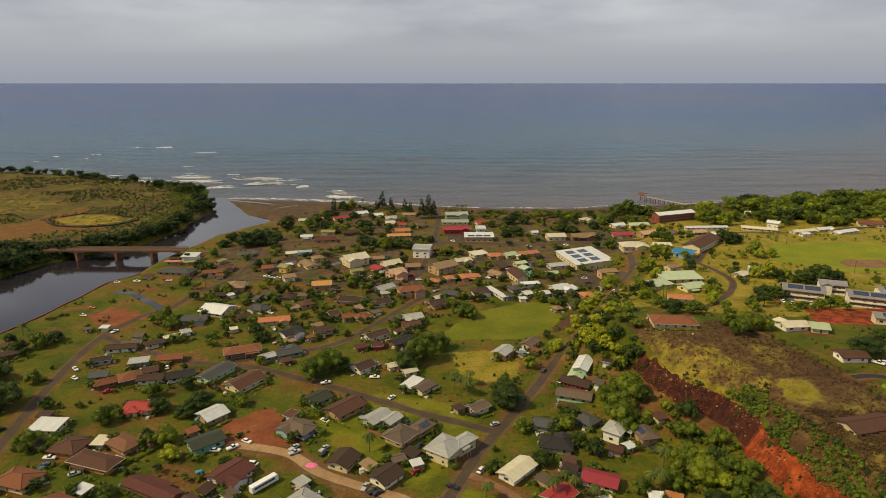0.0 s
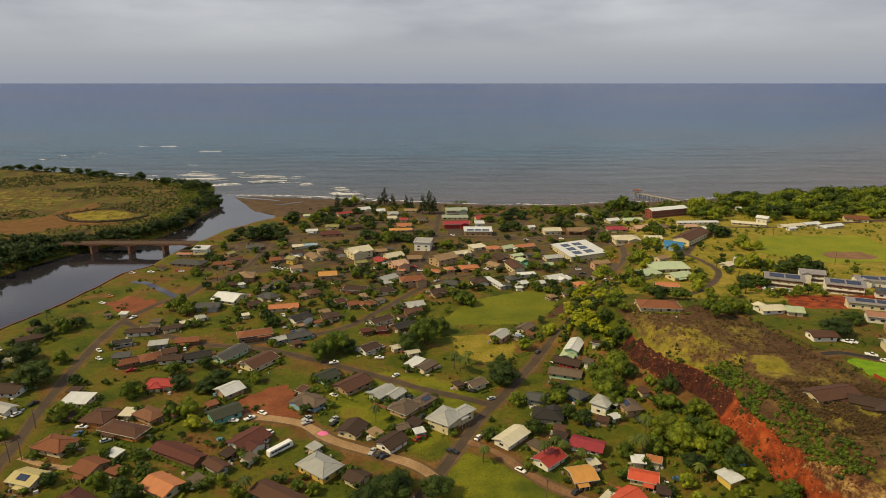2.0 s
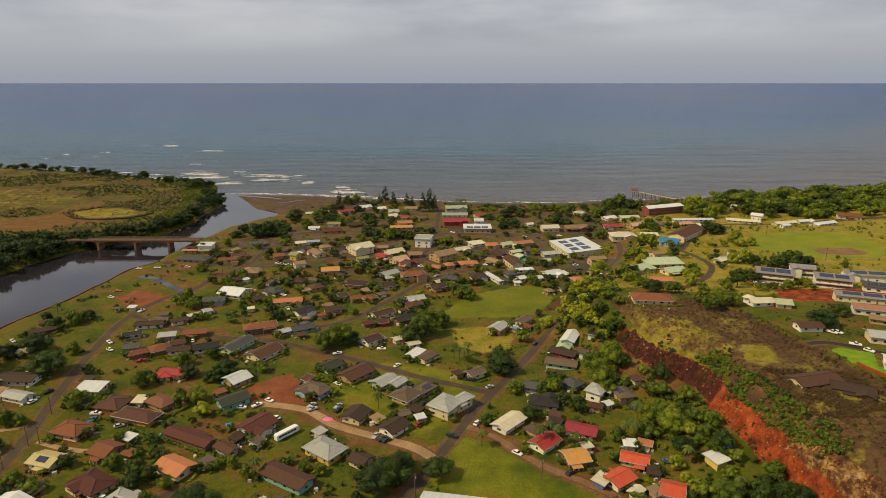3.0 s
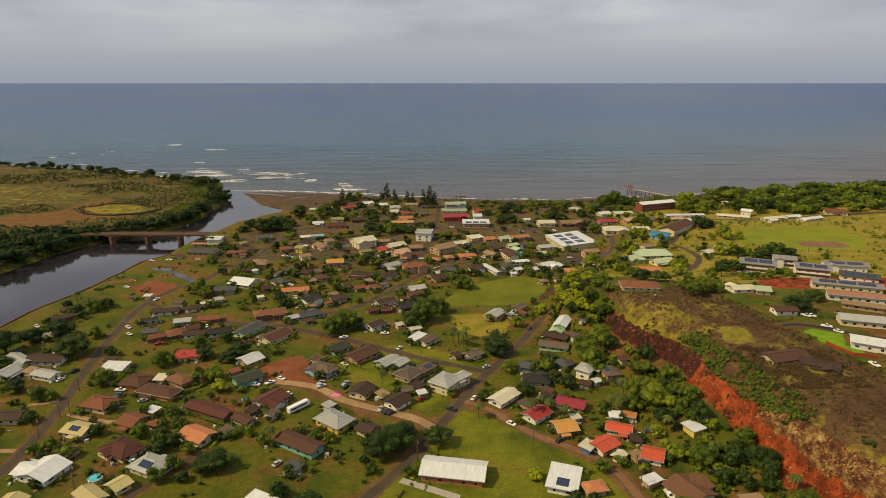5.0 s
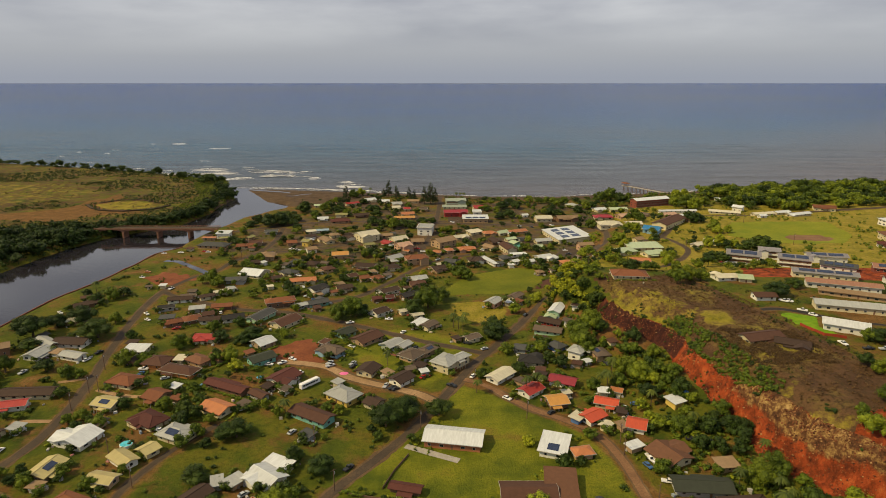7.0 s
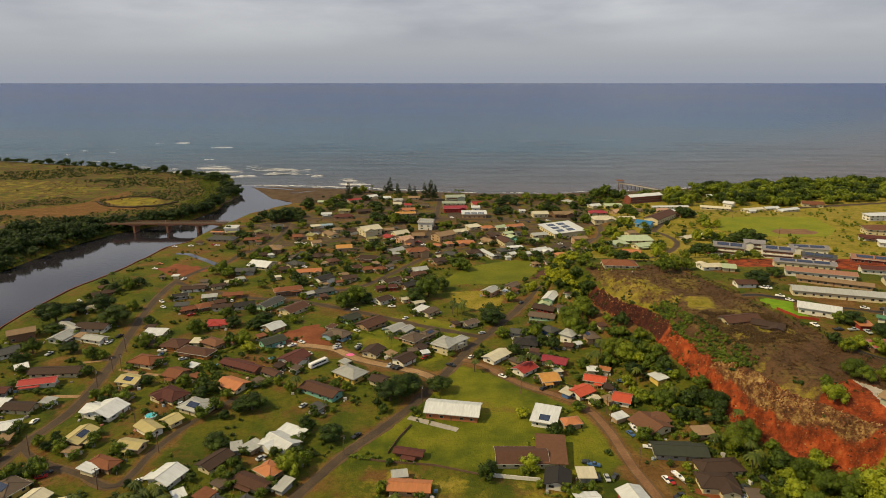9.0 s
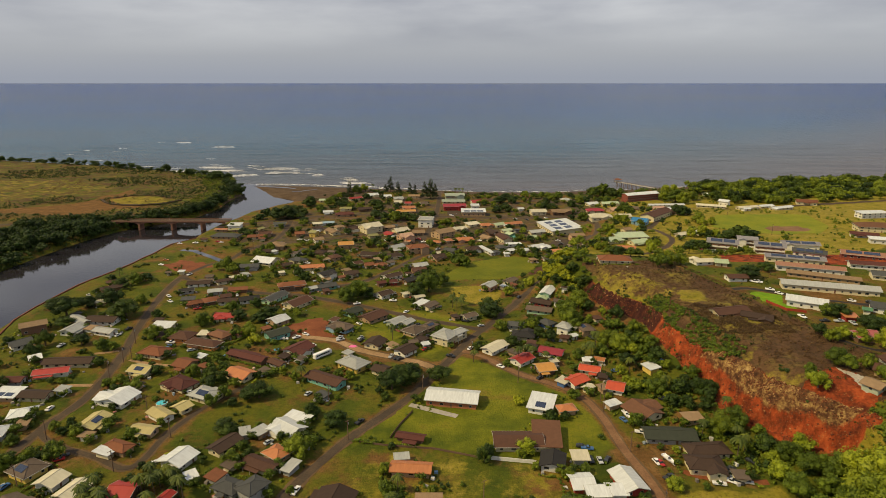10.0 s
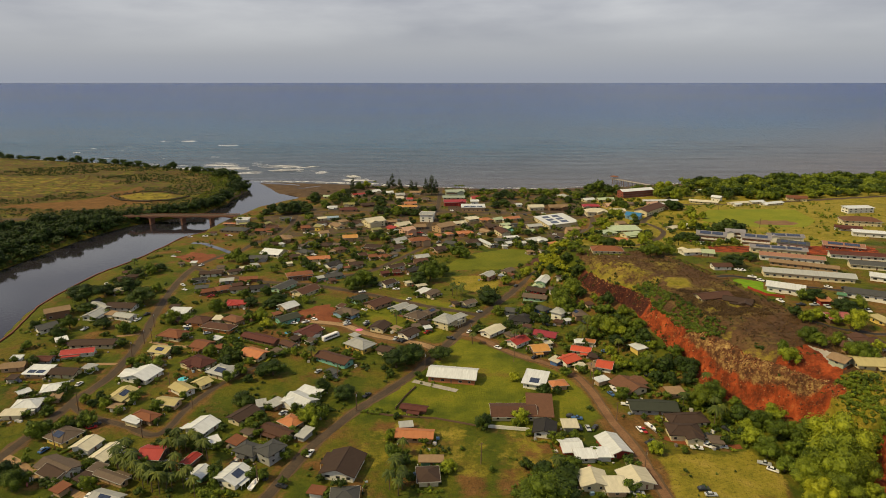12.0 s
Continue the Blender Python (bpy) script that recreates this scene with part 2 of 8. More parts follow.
base = s.mix(s.step(s.math("ADD", s.attribute("red"), s.math("MULTIPLY", s.math("SUBTRACT", s.noise(0.10, 7.0, 0.65), 0.5), 1.1)), 0.44, 0.56), base, red)
sand = s.ramp(s.noise(0.10, 6.0), (0.3, (0.056, 0.036, 0.021)), (0.7, (0.112, 0.076, 0.045)))
base = s.mix(s.step(s.math("ADD", s.attribute("sand"), s.math("MULTIPLY", s.math("SUBTRACT", s.noise(0.12, 5.0), 0.5), 0.5)), 0.42, 0.58), base, sand)
s.colour(base).bump(s.noise(0.7, 7.0, 0.75), 0.9, 0.9)
ground_mat = s.m

s = Surface("mown_grass", 0.95, 0.0, 0.15)
g = s.ramp(s.noise(0.05, 6.0, 0.62), (0.3, (0.085, 0.115, 0.008)), (0.52, (0.155, 0.165, 0.009)), (0.72, (0.21, 0.175, 0.018)))
g = s.mix(s.step(s.noise(0.8, 5.0, 0.72), 0.50, 0.75), g, (0.075, 0.09, 0.007))
s.colour(g).bump(s.noise(2.0, 4.0), 0.4, 0.15)
lawn_mat = s.m
# ball field grass, brightened to hold the sun that lies on it
s = Surface("sunlit_field_grass", 0.95, 0.0, 0.15)
field_mat = s.colour(s.mix(s.step(s.noise(0.5, 6.0, 0.75), 0.46, 0.72), s.ramp(s.noise(0.04, 6.0, 0.62), (0.3, (0.125, 0.160, 0.009)), (0.7, (0.230, 0.225, 0.016))), (0.120, 0.135, 0.010))).bump(s.noise(2.0, 4.0), 0.4, 0.15).m
s = Surface("park_grass", 0.95, 0.0, 0.15)
g = s.ramp(s.noise(0.03, 7.0, 0.6), (0.3, (0.072, 0.092, 0.007)), (0.5, (0.115, 0.128, 0.009)), (0.7, (0.165, 0.158, 0.013)))
park_mat = s.colour(s.mix(s.step(s.noise(0.6, 6.0, 0.75), 0.48, 0.72), g, (0.070, 0.078, 0.007))).bump(s.noise(2.0, 4.0), 0.4, 0.15).m
s = Surface("watered_grass", 0.95, 0.0, 0.15)
bright_lawn_mat = s.colour(s.ramp(s.noise(0.25, 5.0, 0.6), (0.3, (0.09, 0.19, 0.006)), (0.7, (0.17, 0.27, 0.012)))).bump(s.noise(2.0, 4.0), 0.4, 0.15).m


def road_surface(name, a, b, c):
    s = Surface(name, 0.9, 0.0, 0.25)
    k = s.ramp(s.noise(0.10, 6.0, 0.65), (0.3, a), (0.55, b), (0.75, c))
    s.colour(s.mix(s.step(s.noise(1.1, 5.0, 0.7), 0.45, 0.8), k, tone(a, 0.8))).bump(s.noise(3.0, 4.0), 0.3, 0.05)
    return s.m


new_asphalt_mat = road_surface("dark_asphalt", (0.022, 0.020, 0.019), (0.030, 0.027, 0.025), (0.045, 0.038, 0.032))
asphalt_mat = road_surface("old_asphalt", (0.046, 0.034, 0.023), (0.068, 0.049, 0.032), (0.105, 0.068, 0.040))
shoulder_mat = road_surface("dusty_verge", (0.075, 0.048, 0.024), (0.12, 0.075, 0.034), (0.17, 0.115, 0.05))
dirt_mat = road_surface("red_dirt_road", (0.130, 0.066, 0.032), (0.200, 0.108, 0.052), (0.275, 0.165, 0.085))
lane_mat = road_surface("sandy_lane", (0.210, 0.130, 0.064), (0.320, 0.205, 0.105), (0.410, 0.280, 0.155))
wet_soil_mat = road_surface("dark_soil", (0.060, 0.026, 0.016), (0.085, 0.036, 0.020), (0.13, 0.058, 0.030))
red_mat = road_surface("bare_red_earth", (0.120, 0.036, 0.014), (0.192, 0.060, 0.021), (0.264, 0.112, 0.049))

# sea and river
s = Surface("sea_water", 0.25, 0.0, 0.22)
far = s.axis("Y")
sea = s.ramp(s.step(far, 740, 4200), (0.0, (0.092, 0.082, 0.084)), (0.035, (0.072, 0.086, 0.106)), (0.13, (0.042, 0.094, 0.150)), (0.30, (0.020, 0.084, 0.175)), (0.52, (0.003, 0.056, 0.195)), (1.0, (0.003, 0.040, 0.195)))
silt = s.step(s.math("SUBTRACT", s.math("MULTIPLY", s.axis("X"), 0.9), s.math("SUBTRACT", far, 740.0)), -300, 500)
sea = s.mix(s.math("MULTIPLY", s.math("ADD", silt, s.math("MULTIPLY", s.math("SUBTRACT", s.noise(0.004, 5.0, 0.6, (0.4, 1.0, 1.0)), 0.5), 0.5)), 0.75), sea, (0.140, 0.118, 0.118))
sea = s.mix(s.math("MULTIPLY", s.step(s.noise(0.0016, 4.0, 0.5, (0.35, 1.0, 1.0)), 0.45, 0.70), 0.6), sea, (0.065, 0.080, 0.105))
streak = s.step(s.noise(0.045, 6.0, 0.62, (0.13, 1.0, 1.0)), 0.40, 0.66)
sea = s.mix(s.math("MULTIPLY", streak, 0.42), sea, (0.018, 0.026, 0.036))
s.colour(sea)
swell = s.math("ADD", s.math("MULTIPLY", s.noise(0.030, 4.0, 0.5, (0.22, 1.0, 1.0)), 2.2), s.noise(0.16, 5.0, 0.6, (0.45, 1.0, 1.0)))
s.bump(swell, 1.0, 4.0)
sea_mat = s.m
s = Surface("river_water", 0.05, 0.0, 0.6)
s.colour(s.ramp(s.noise(0.02, 3.0), (0.3, (0.014, 0.014, 0.020)), (0.7, (0.026, 0.024, 0.028))))
s.bump(s.noise(0.35, 4.0, 0.5), 0.10, 0.25)
river_mat = s.m
s = Surface("foam", 0.8, 0.0, 0.2)
foam_mat = s.colour(s.ramp(s.noise(0.5, 5.0, 0.7), (0.3, (0.30, 0.31, 0.32)), (0.6, (0.72, 0.72, 0.71)))).m
s.l.new(s.math("MULTIPLY", s.step(s.noise(0.20, 6.0, 0.75, (0.4, 1.8, 1.0)), 0.41, 0.58), 0.95), s.b.inputs["Alpha"])
s = Surface("surf_wash", 0.8, 0.0, 0.2)
wash_mat = s.colour((0.62, 0.62, 0.63)).m
s.l.new(s.math("MULTIPLY", s.step(s.noise(0.075, 8.0, 0.76, (0.22, 1.3, 1.0)), 0.40, 0.60), 0.9), s.b.inputs["Alpha"])

# ---- building helpers ----


def mesh(name, verts, faces, *mats):
    me = bpy.data.meshes.new(name)
    me.from_pydata([tuple(v) for v in verts], [], [tuple(f) for f in faces])
    for m in mats:
        me.materials.append(m)
    me.update()
    return me


def part(name, me, parent, m=None, label=""):
    ob = new(name, me)
    ob.parent = parent
    if m is not None:
        ob.matrix_basis = m
    return tagged(ob, label)


def box_data(x0, y0, z0, x1, y1, z1, verts=None, faces=None):
    verts = [] if verts is None else verts
    faces = [] if faces is None else faces
    n = len(verts)
    verts += [(x0, y0, z0), (x1, y0, z0), (x1, y1, z0), (x0, y1, z0), (x0, y0, z1), (x1, y0, z1), (x1, y1, z1), (x0, y1, z1)]
    faces += [(n, n + 3, n + 2, n + 1), (n + 4, n + 5, n + 6, n + 7), (n, n + 1, n + 5, n + 4), (n + 1, n + 2, n + 6, n + 5), (n + 2, n + 3, n + 7, n + 6), (n + 3, n, n + 4, n + 7)]
    return verts, faces


def tube_data(points, radii, sides=8, verts=None, faces=None):
    """A tapered tube along points."""
    verts = [] if verts is None else verts
    faces = [] if faces is None else faces
    first = len(verts)
    for i, p in enumerate(points):
        p = Vector(p)
        d = (Vector(points[min(i + 1, len(points) - 1)]) - Vector(points[max(i - 1, 0)])).normalized()
        u = d.orthogonal().normalized()
        w = d.cross(u)
        for k in range(sides):
            a = 2 * math.pi * k / sides
            verts.append(tuple(p + radii[i] * (math.cos(a) * u + math.sin(a) * w)))
    for i in range(len(points) - 1):
        for k in range(sides):
            a, b = first + i * sides + k, first + i * sides + (k + 1) % sides
            faces.append((a, b, b + sides, a + sides))
    faces.append(tuple(first + (len(points) - 1) * sides + k for k in range(sides)))
    return verts, faces


def at(x, y, yaw=0.0, lift=0.0):
    return pose(x, y, height(x, y) + lift, 0, 0, yaw)


def height(x, y):
    return float(ground(np.array([x]), np.array([y]))[0][0])


# ---- land and water ----
RIVER_EAST = [(-242, -260), (-255, 78), (-269, 214), (-281, 257), (-283, 281), (-280, 333), (-269, 374), (-263, 416),
              (-260, 452), (-246, 471), (-246, 502), (-242, 537), (-235, 562), (-228, 602), (-216, 618), (-208, 637),
              (-195, 654), (-191, 673), (-199, 688), (-226, 703), (-247, 741), (-264, 770), (-283, 801)]
RIVER_WEST = [(-330, 874), (-322, 832), (-283, 751), (-273, 719), (-277, 673), (-273, 633), (-277, 602), (-281, 580),
              (-291, 561), (-316, 540), (-334, 515), (-348, 480), (-356, 440), (-361, 400), (-366, 350), (-376, 290), (-400, 200), (-430, 80), (-430, -260)]
SHORE_EAST = [(-283, 801), (-168, 784), (-95, 768), (12, 751), (58, 742), (148, 741), (209, 754), (306, 768), (413, 794),
              (601, 835), (1170, 936), (3380, 1170)]
SHORE_WEST = [(-3380, 1950), (-1170, 1209), (-753, 1057), (-577, 1001), (-460, 944), (-330, 874)]
# the steep face of the bluff, from the town's end round to the camera's side
BLUFF = [(182, 546), (161, 500), (146, 448), (127, 413), (109, 370), (94, 335), (88, 316), (93, 300), (98, 284), (102, 264), (108, 251),
         (116, 243), (121, 232), (122, 220), (120, 210), (122, 200), (125, 188), (128, 172), (132, 157), (135, 142), (141, 128), (149, 117),
         (158, 108), (167, 97), (172, 82), (167, 64), (172, 40), (200, 0), (260, -60), (390, -260)]


def line_distance(px, py, line):
    """Distance of points to a polyline, and on which side (positive: to the left of its run)."""
    best, side = np.full(px.shape, 1e9), np.zeros(px.shape)
    for (ax, ay), (bx, by) in zip(line, line[1:]):
        dx, dy = bx - ax, by - ay
        k = np.clip(((px - ax) * dx + (py - ay) * dy) / (dx * dx + dy * dy), 0, 1)
        d = np.hypot(px - ax - k * dx, py - ay - k * dy)
        s = dx * (py - ay) - dy * (px - ax)
        near = d < best - 1e-6
        side = np.where(near, np.sign(s), side)
        best = np.minimum(best, d)
    return best, side


def inside(px, py, ring):
    odd = np.zeros(px.shape, bool)
    for (ax, ay), (bx, by) in zip(ring, ring[1:] + ring[:1]):
        cross = (ay > py) != (by > py)
        odd ^= cross & (px < (bx - ax) * (py - ay) / ((by - ay) or 1e-9) + ax)
    return odd


LAND = [RIVER_EAST + SHORE_EAST[1:] + [(3380, -2080), (-242, -2080)],
        SHORE_WEST + RIVER_WEST[1:] + [(-455, -2080), (-3380, -2080)]]


def smooth(a, b, v):
    k = np.clip((v - a) / (b - a), 0, 1)
    return k * k * (3 - 2 * k)


def ground(px, py):
    """Height of the ground, how bare the bluff's red face is there, and the distances inland of the bluff and the shore."""
    px, py = np.asarray(px, float), np.asarray(py, float)
    d, s = line_distance(px, py, BLUFF)
    d = d * s
    top = 26.5 - 9.5 * smooth(285, 380, py) - 5.0 * smooth(380, 480, py) - 9 * smooth(515, 610, py)
    near = 1 - smooth(285, 315, py)
    low = 0.12 + 0.24 * smooth(160, 205, py)
    cliff = low * smooth(-40, -3, d) + (0.70 - low) * smooth(-3, 3, d) + 0.30 * smooth(2, 18, d)
    z = top * (near * cliff + (1 - near) * smooth(-28, 6, d))
    wide = 1 - smooth(150, 185, py)
    bare = smooth(-5 - 4 * wide, -3 - 4 * wide, d) * (1 - smooth(1.8 + 5 * wide, 3.6 + 6 * wide, d)) * (1 - smooth(275, 300, py)) * (1 - smooth(75, 80, py) * (1 - smooth(100, 105, py)))
    shore = np.minimum(*[line_distance(px, py, line)[0] for line in (RIVER_EAST + SHORE_EAST[1:], SHORE_WEST + RIVER_WEST[1:])])
    land = inside(px, py, LAND[0]) | inside(px, py, LAND[1])
    reach = np.where(py > 700, 34.0, 9.0)
    bank = np.where(land, -4 + (4 + z) * smooth(-0.15, 1, shore / reach), -4.2 - 4 * smooth(0, 15, shore))
    return bank, bare, d, shore * np.where(land, 1, -1)


def spaced(parts):
    out = []
    for a, b, step in parts:
        out += list(np.arange(a, b, step))
    return np.array(out + [parts[-1][1]])


gx = spaced([(-3300, -1200, 100), (-1200, -540, 24), (-540, -430, 10), (-430, 40, 4), (40, 108, 2.2), (108, 182, 1.25), (182, 220, 2.2), (220, 330, 4), (330, 640, 8), (640, 1200, 40), (1200, 3300, 100)])
gy = spaced([(-2000, -260, 100), (-260, 60, 20), (60, 90, 2.2), (90, 262, 1.5), (262, 310, 2.2), (310, 840, 4.0), (840, 1100, 12), (1100, 1300, 25), (1300, 2000, 100)])
GX, GY = np.meshgrid(gx, gy)
GZ, BARE, BLUFF_D, SHORE_D = ground(GX, GY)
rough = np.array([noise.noise((x * 0.05, y * 0.05, 0.3)) * 0.35 + (noise.noise((x * 0.21, y * 0.21, 4.0)) * 0.6 + noise.noise((x * 0.09, y * 0.09, 8.0)) * 0.9) * b
                  for x, y, b in zip(GX.ravel(), GY.ravel(), (BARE.ravel() * 3 + (BLUFF_D.ravel() > 2) * (GY.ravel() < 230)))]).reshape(GX.shape)
crag = np.zeros(GX.shape)
for j, i in zip(*np.nonzero(BARE > 0.15)):
    p = (GX[j, i], GY[j, i])
    crag[j, i] = BARE[j, i] * (1.5 if p[1] < 175 else 1.0) * (1.9 * (0.5 - abs(noise.noise((p[0] * 0.13, p[1] * 0.13, 2.0)))) + 1.3 * (0.4 - abs(noise.noise((p[0] * 0.33, p[1] * 0.33, 5.0)))) + 0.5 * noise.noise((p[0] * 0.8, p[1] * 0.8, 9.0)))
GZ = GZ + np.where(SHORE_D > 6, rough + crag, 0)
nx, ny = len(gx), len(gy)
ids = np.arange(nx * ny).reshape(ny, nx)
quads = np.stack([ids[:-1, :-1], ids[:-1, 1:], ids[1:, 1:], ids[1:, :-1]], -1).reshape(-1, 4)
ground_mesh = mesh("ground", np.stack([GX, GY, GZ], -1).reshape(-1, 3).tolist(), quads.tolist(), ground_mat)
ground_mesh.polygons.foreach_set("use_smooth", [True] * len(ground_mesh.polygons))
WEST_RED = [(-520, 590), (-417, 571), (-390, 606), (-340, 622), (-375, 634), (-404, 660), (-414, 715), (-432, 738), (-440, 700), (-446, 650), (-470, 628), (-520, 606)]
CLEARING = [(149, 125), (160, 134), (172, 139), (177, 132), (181, 118), (172, 111), (159, 110), (152, 118)]
red_cover = np.maximum(BARE, 1.1 * inside(GX, GY, CLEARING))
red_cover = np.maximum(red_cover, 0.95 * inside(GX, GY, [(150, 58), (172, 82), (196, 84), (200, 40), (160, 40)]))
red_cover = np.maximum(red_cover, 0.8 * inside(GX, GY, [(195, 307), (312, 289), (338, 340), (208, 340)]))
heath_cover = np.maximum((BLUFF_D > 5) * (1 - smooth(297, 320, GY)) * (1 - smooth(174, 188, GX + 0.3 * (GY - 215))), (GX < -265) * (SHORE_D > 4) * smooth(330, 400, GY) * 0.50 * (1 - 0.9 * inside(GX, GY, WEST_RED)))
sand_cover = np.where((GY > 676) & (GX > -312) & (SHORE_D > -26), 1 - smooth(30, 54, SHORE_D), 0) * (GX < 650)
sand_cover = np.maximum(sand_cover, np.where((GX > -292) & (GX < -78) & (GY > 656), 0.85, 0))
# dry grass; the school and nearest yard rings stand for sun on the ground
HAY_SUN = [[(141, 244), (156, 242), (152, 222), (140, 218), (135, 227), (136, 236)], [(94, 273), (108, 289), (128, 279), (134, 260), (136, 243), (122, 234), (110, 240), (102, 251)],
       [(133, 259), (144, 248), (131, 223), (119, 226), (112, 236)], [(138, 161), (151, 163), (141, 147), (152, 141), (163, 133), (146, 124), (141, 140)],
       [(86, 88), (127, 92), (132, 76), (126, 58), (84, 58)],
       [(150, 100), (172, 112), (196, 112), (190, 92), (172, 86)], [(-425, 664), (-401, 640), (-370, 634), (-340, 655), (-355, 674), (-382, 692), (-410, 690)], [(-900, 650), (-560, 655), (-470, 700), (-480, 775), (-560, 825), (-900, 845)],
       [(-420, 440), (-330, 520), (-420, 560), (-900, 560), (-900, 470)], [(92, 352), (110, 345), (180, 318), (240, 330), (300, 330), (420, 420), (520, 520), (620, 720), (420, 660), (190, 640), (170, 500), (150, 430)], [(-34, 118), (14, 109), (60, 106), (70, 90), (30, 70), (-40, 80)], [(3.6, 324.5), (24.4, 329.7), (42.8, 324.5), (40.6, 295.9), (22.1, 288.0), (6.9, 300.3)]]
HALL = [(18, 101), (57, 109), (61, 146), (34, 179), (10, 198), (0, 182), (-8, 153), (-18, 135), (-34, 114), (-26, 99)]
LAWN_RING = [(-48, 106), (-36, 126), (-22, 148), (-10, 168), (4, 196), (8, 206), (20, 201), (36, 183), (60, 163), (68, 144), (71, 117), (60, 109), (40, 108), (14, 113), (-4, 118), (-34, 122)]


def cover_of(ring, edge):
    d, _ = line_distance(GX, GY, list(ring) + [ring[0]])
    return smooth(-edge, edge, np.where(inside(GX, GY, list(ring)), d, -d))


hay_sun_cover = np.zeros(GX.shape)
for k, ring in enumerate(HAY_SUN):
    hay_sun_cover = np.maximum(hay_sun_cover, cover_of(ring, 4.0) * (0.62 if k < 1 else 0.54 if k < 3 else 0.56 if k < 4 else 0.74 if k < 6 else 0.62 if k < 7 else 0.44 if k < 8 else 0.34 if k < 9 else 0.78 if k < 10 else 0.46 if k < 11 else 0.85))
soil_cover = 0.32 * smooth(360, 440, GY) * (1 - smooth(120, 190, GX)) * (GX > -285)
soil_cover = np.maximum(soil_cover, 1.3 * inside(GX, GY, WEST_RED))
soil_cover = np.maximum(soil_cover, 1.1 * smooth(-26, -16, BLUFF_D) * (1 - smooth(-4, 0, BLUFF_D)) * smooth(222, 236, GY) * (1 - smooth(282, 296, GY)))
TOWN = [(-215, 470), (-175, 420), (-120, 440), (-60, 400), (-30, 420), (60, 425), (110, 440), (160, 520), (200, 560), (320, 590), (330, 640), (120, 690), (-40, 700), (-150, 640), (-200, 560)]
street_cover = 0.50 * cover_of(TOWN, 18.0)
cliff_cover = BARE * smooth(208, 228, GY)
# the second ring lightens the house lawns in place of sun on them
turf_cover = np.maximum(cover_of(LAWN_RING, 5.0), 0.75 * cover_of([(-64.5, 266.8), (-28.5, 281.2), (20.6, 261.6), (14.8, 237.3), (-6.7, 203.5), (-35.0, 218.9), (-55.9, 243.8)], 6.0))
rock_cover = BARE * ((1 - smooth(165, 180, GY)) * smooth(-1.5, 2.5, BLUFF_D) + 0.75 * smooth(0.0, 4.0, BLUFF_D) * smooth(215, 235, GY)) * smooth(104, 114, GY)
for key, cover in (("soil", soil_cover), ("red", red_cover), ("heath", heath_cover), ("sand", sand_cover), ("hay_sun", hay_sun_cover), ("turf", turf_cover), ("rock", rock_cover), ("street", street_cover), ("cliff", cliff_cover)):
    ground_mesh.attributes.new(key, "FLOAT", "POINT").data.foreach_set("value", cover.ravel().astype(np.float32))
tagged(new("ground", ground_mesh), "flat land of worn lawns, red earth and heath", "ground", kind="structure")

# the sea, lifting far out to where the horizon shows
sx = np.concatenate([np.linspace(-6000, -1700, 16), np.linspace(-1600, 1600, 161), np.linspace(1700, 6000, 16)])
sy = np.concatenate([np.linspace(690, 1500, 101), np.linspace(1540, 2200, 18), np.linspace(2300, 4900, 27)])
SX, SY = np.meshgrid(sx, sy)
SZ = -4 + 113 * np.clip((SY - 1900) / 3000, 0, 1) ** 1.5
SZ = SZ + np.where(SY < 1600, 0.95 * np.sin((SY + 18 * np.sin(SX * 0.0085) + 8 * np.sin(SX * 0.028)) * 0.111) * smooth(780, 910, SY) * (1 - smooth(1300, 1600, SY)), 0)
ids = np.arange(SX.size).reshape(SX.shape)
quads = np.stack([ids[:-1, :-1], ids[:-1, 1:], ids[1:, 1:], ids[1:, :-1]], -1).reshape(-1, 4)
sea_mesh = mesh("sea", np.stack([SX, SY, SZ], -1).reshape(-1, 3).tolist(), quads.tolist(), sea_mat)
sea_mesh.polygons.foreach_set("use_smooth", [True] * len(sea_mesh.polygons))
tagged(new("sea", sea_mesh), "grey-blue sea with low swell", "sea", kind="structure")
rv, rf = [(-546, -260, -3.9), (-182, -260, -3.9), (-182, 708, -3.9), (-338, 708, -3.9), (-546, 260, -3.9)], [(0, 1, 2, 3, 4)]
rv += [(-338, 708, -3.9), (-182, 708, -3.9), (-247, 793, -3.96), (-341, 851, -3.96)]
rf += [(5, 6, 7, 8)]
tagged(new("river", mesh("river", rv, rf, river_mat)), "dark calm river running to the sea", "river", kind="structure")


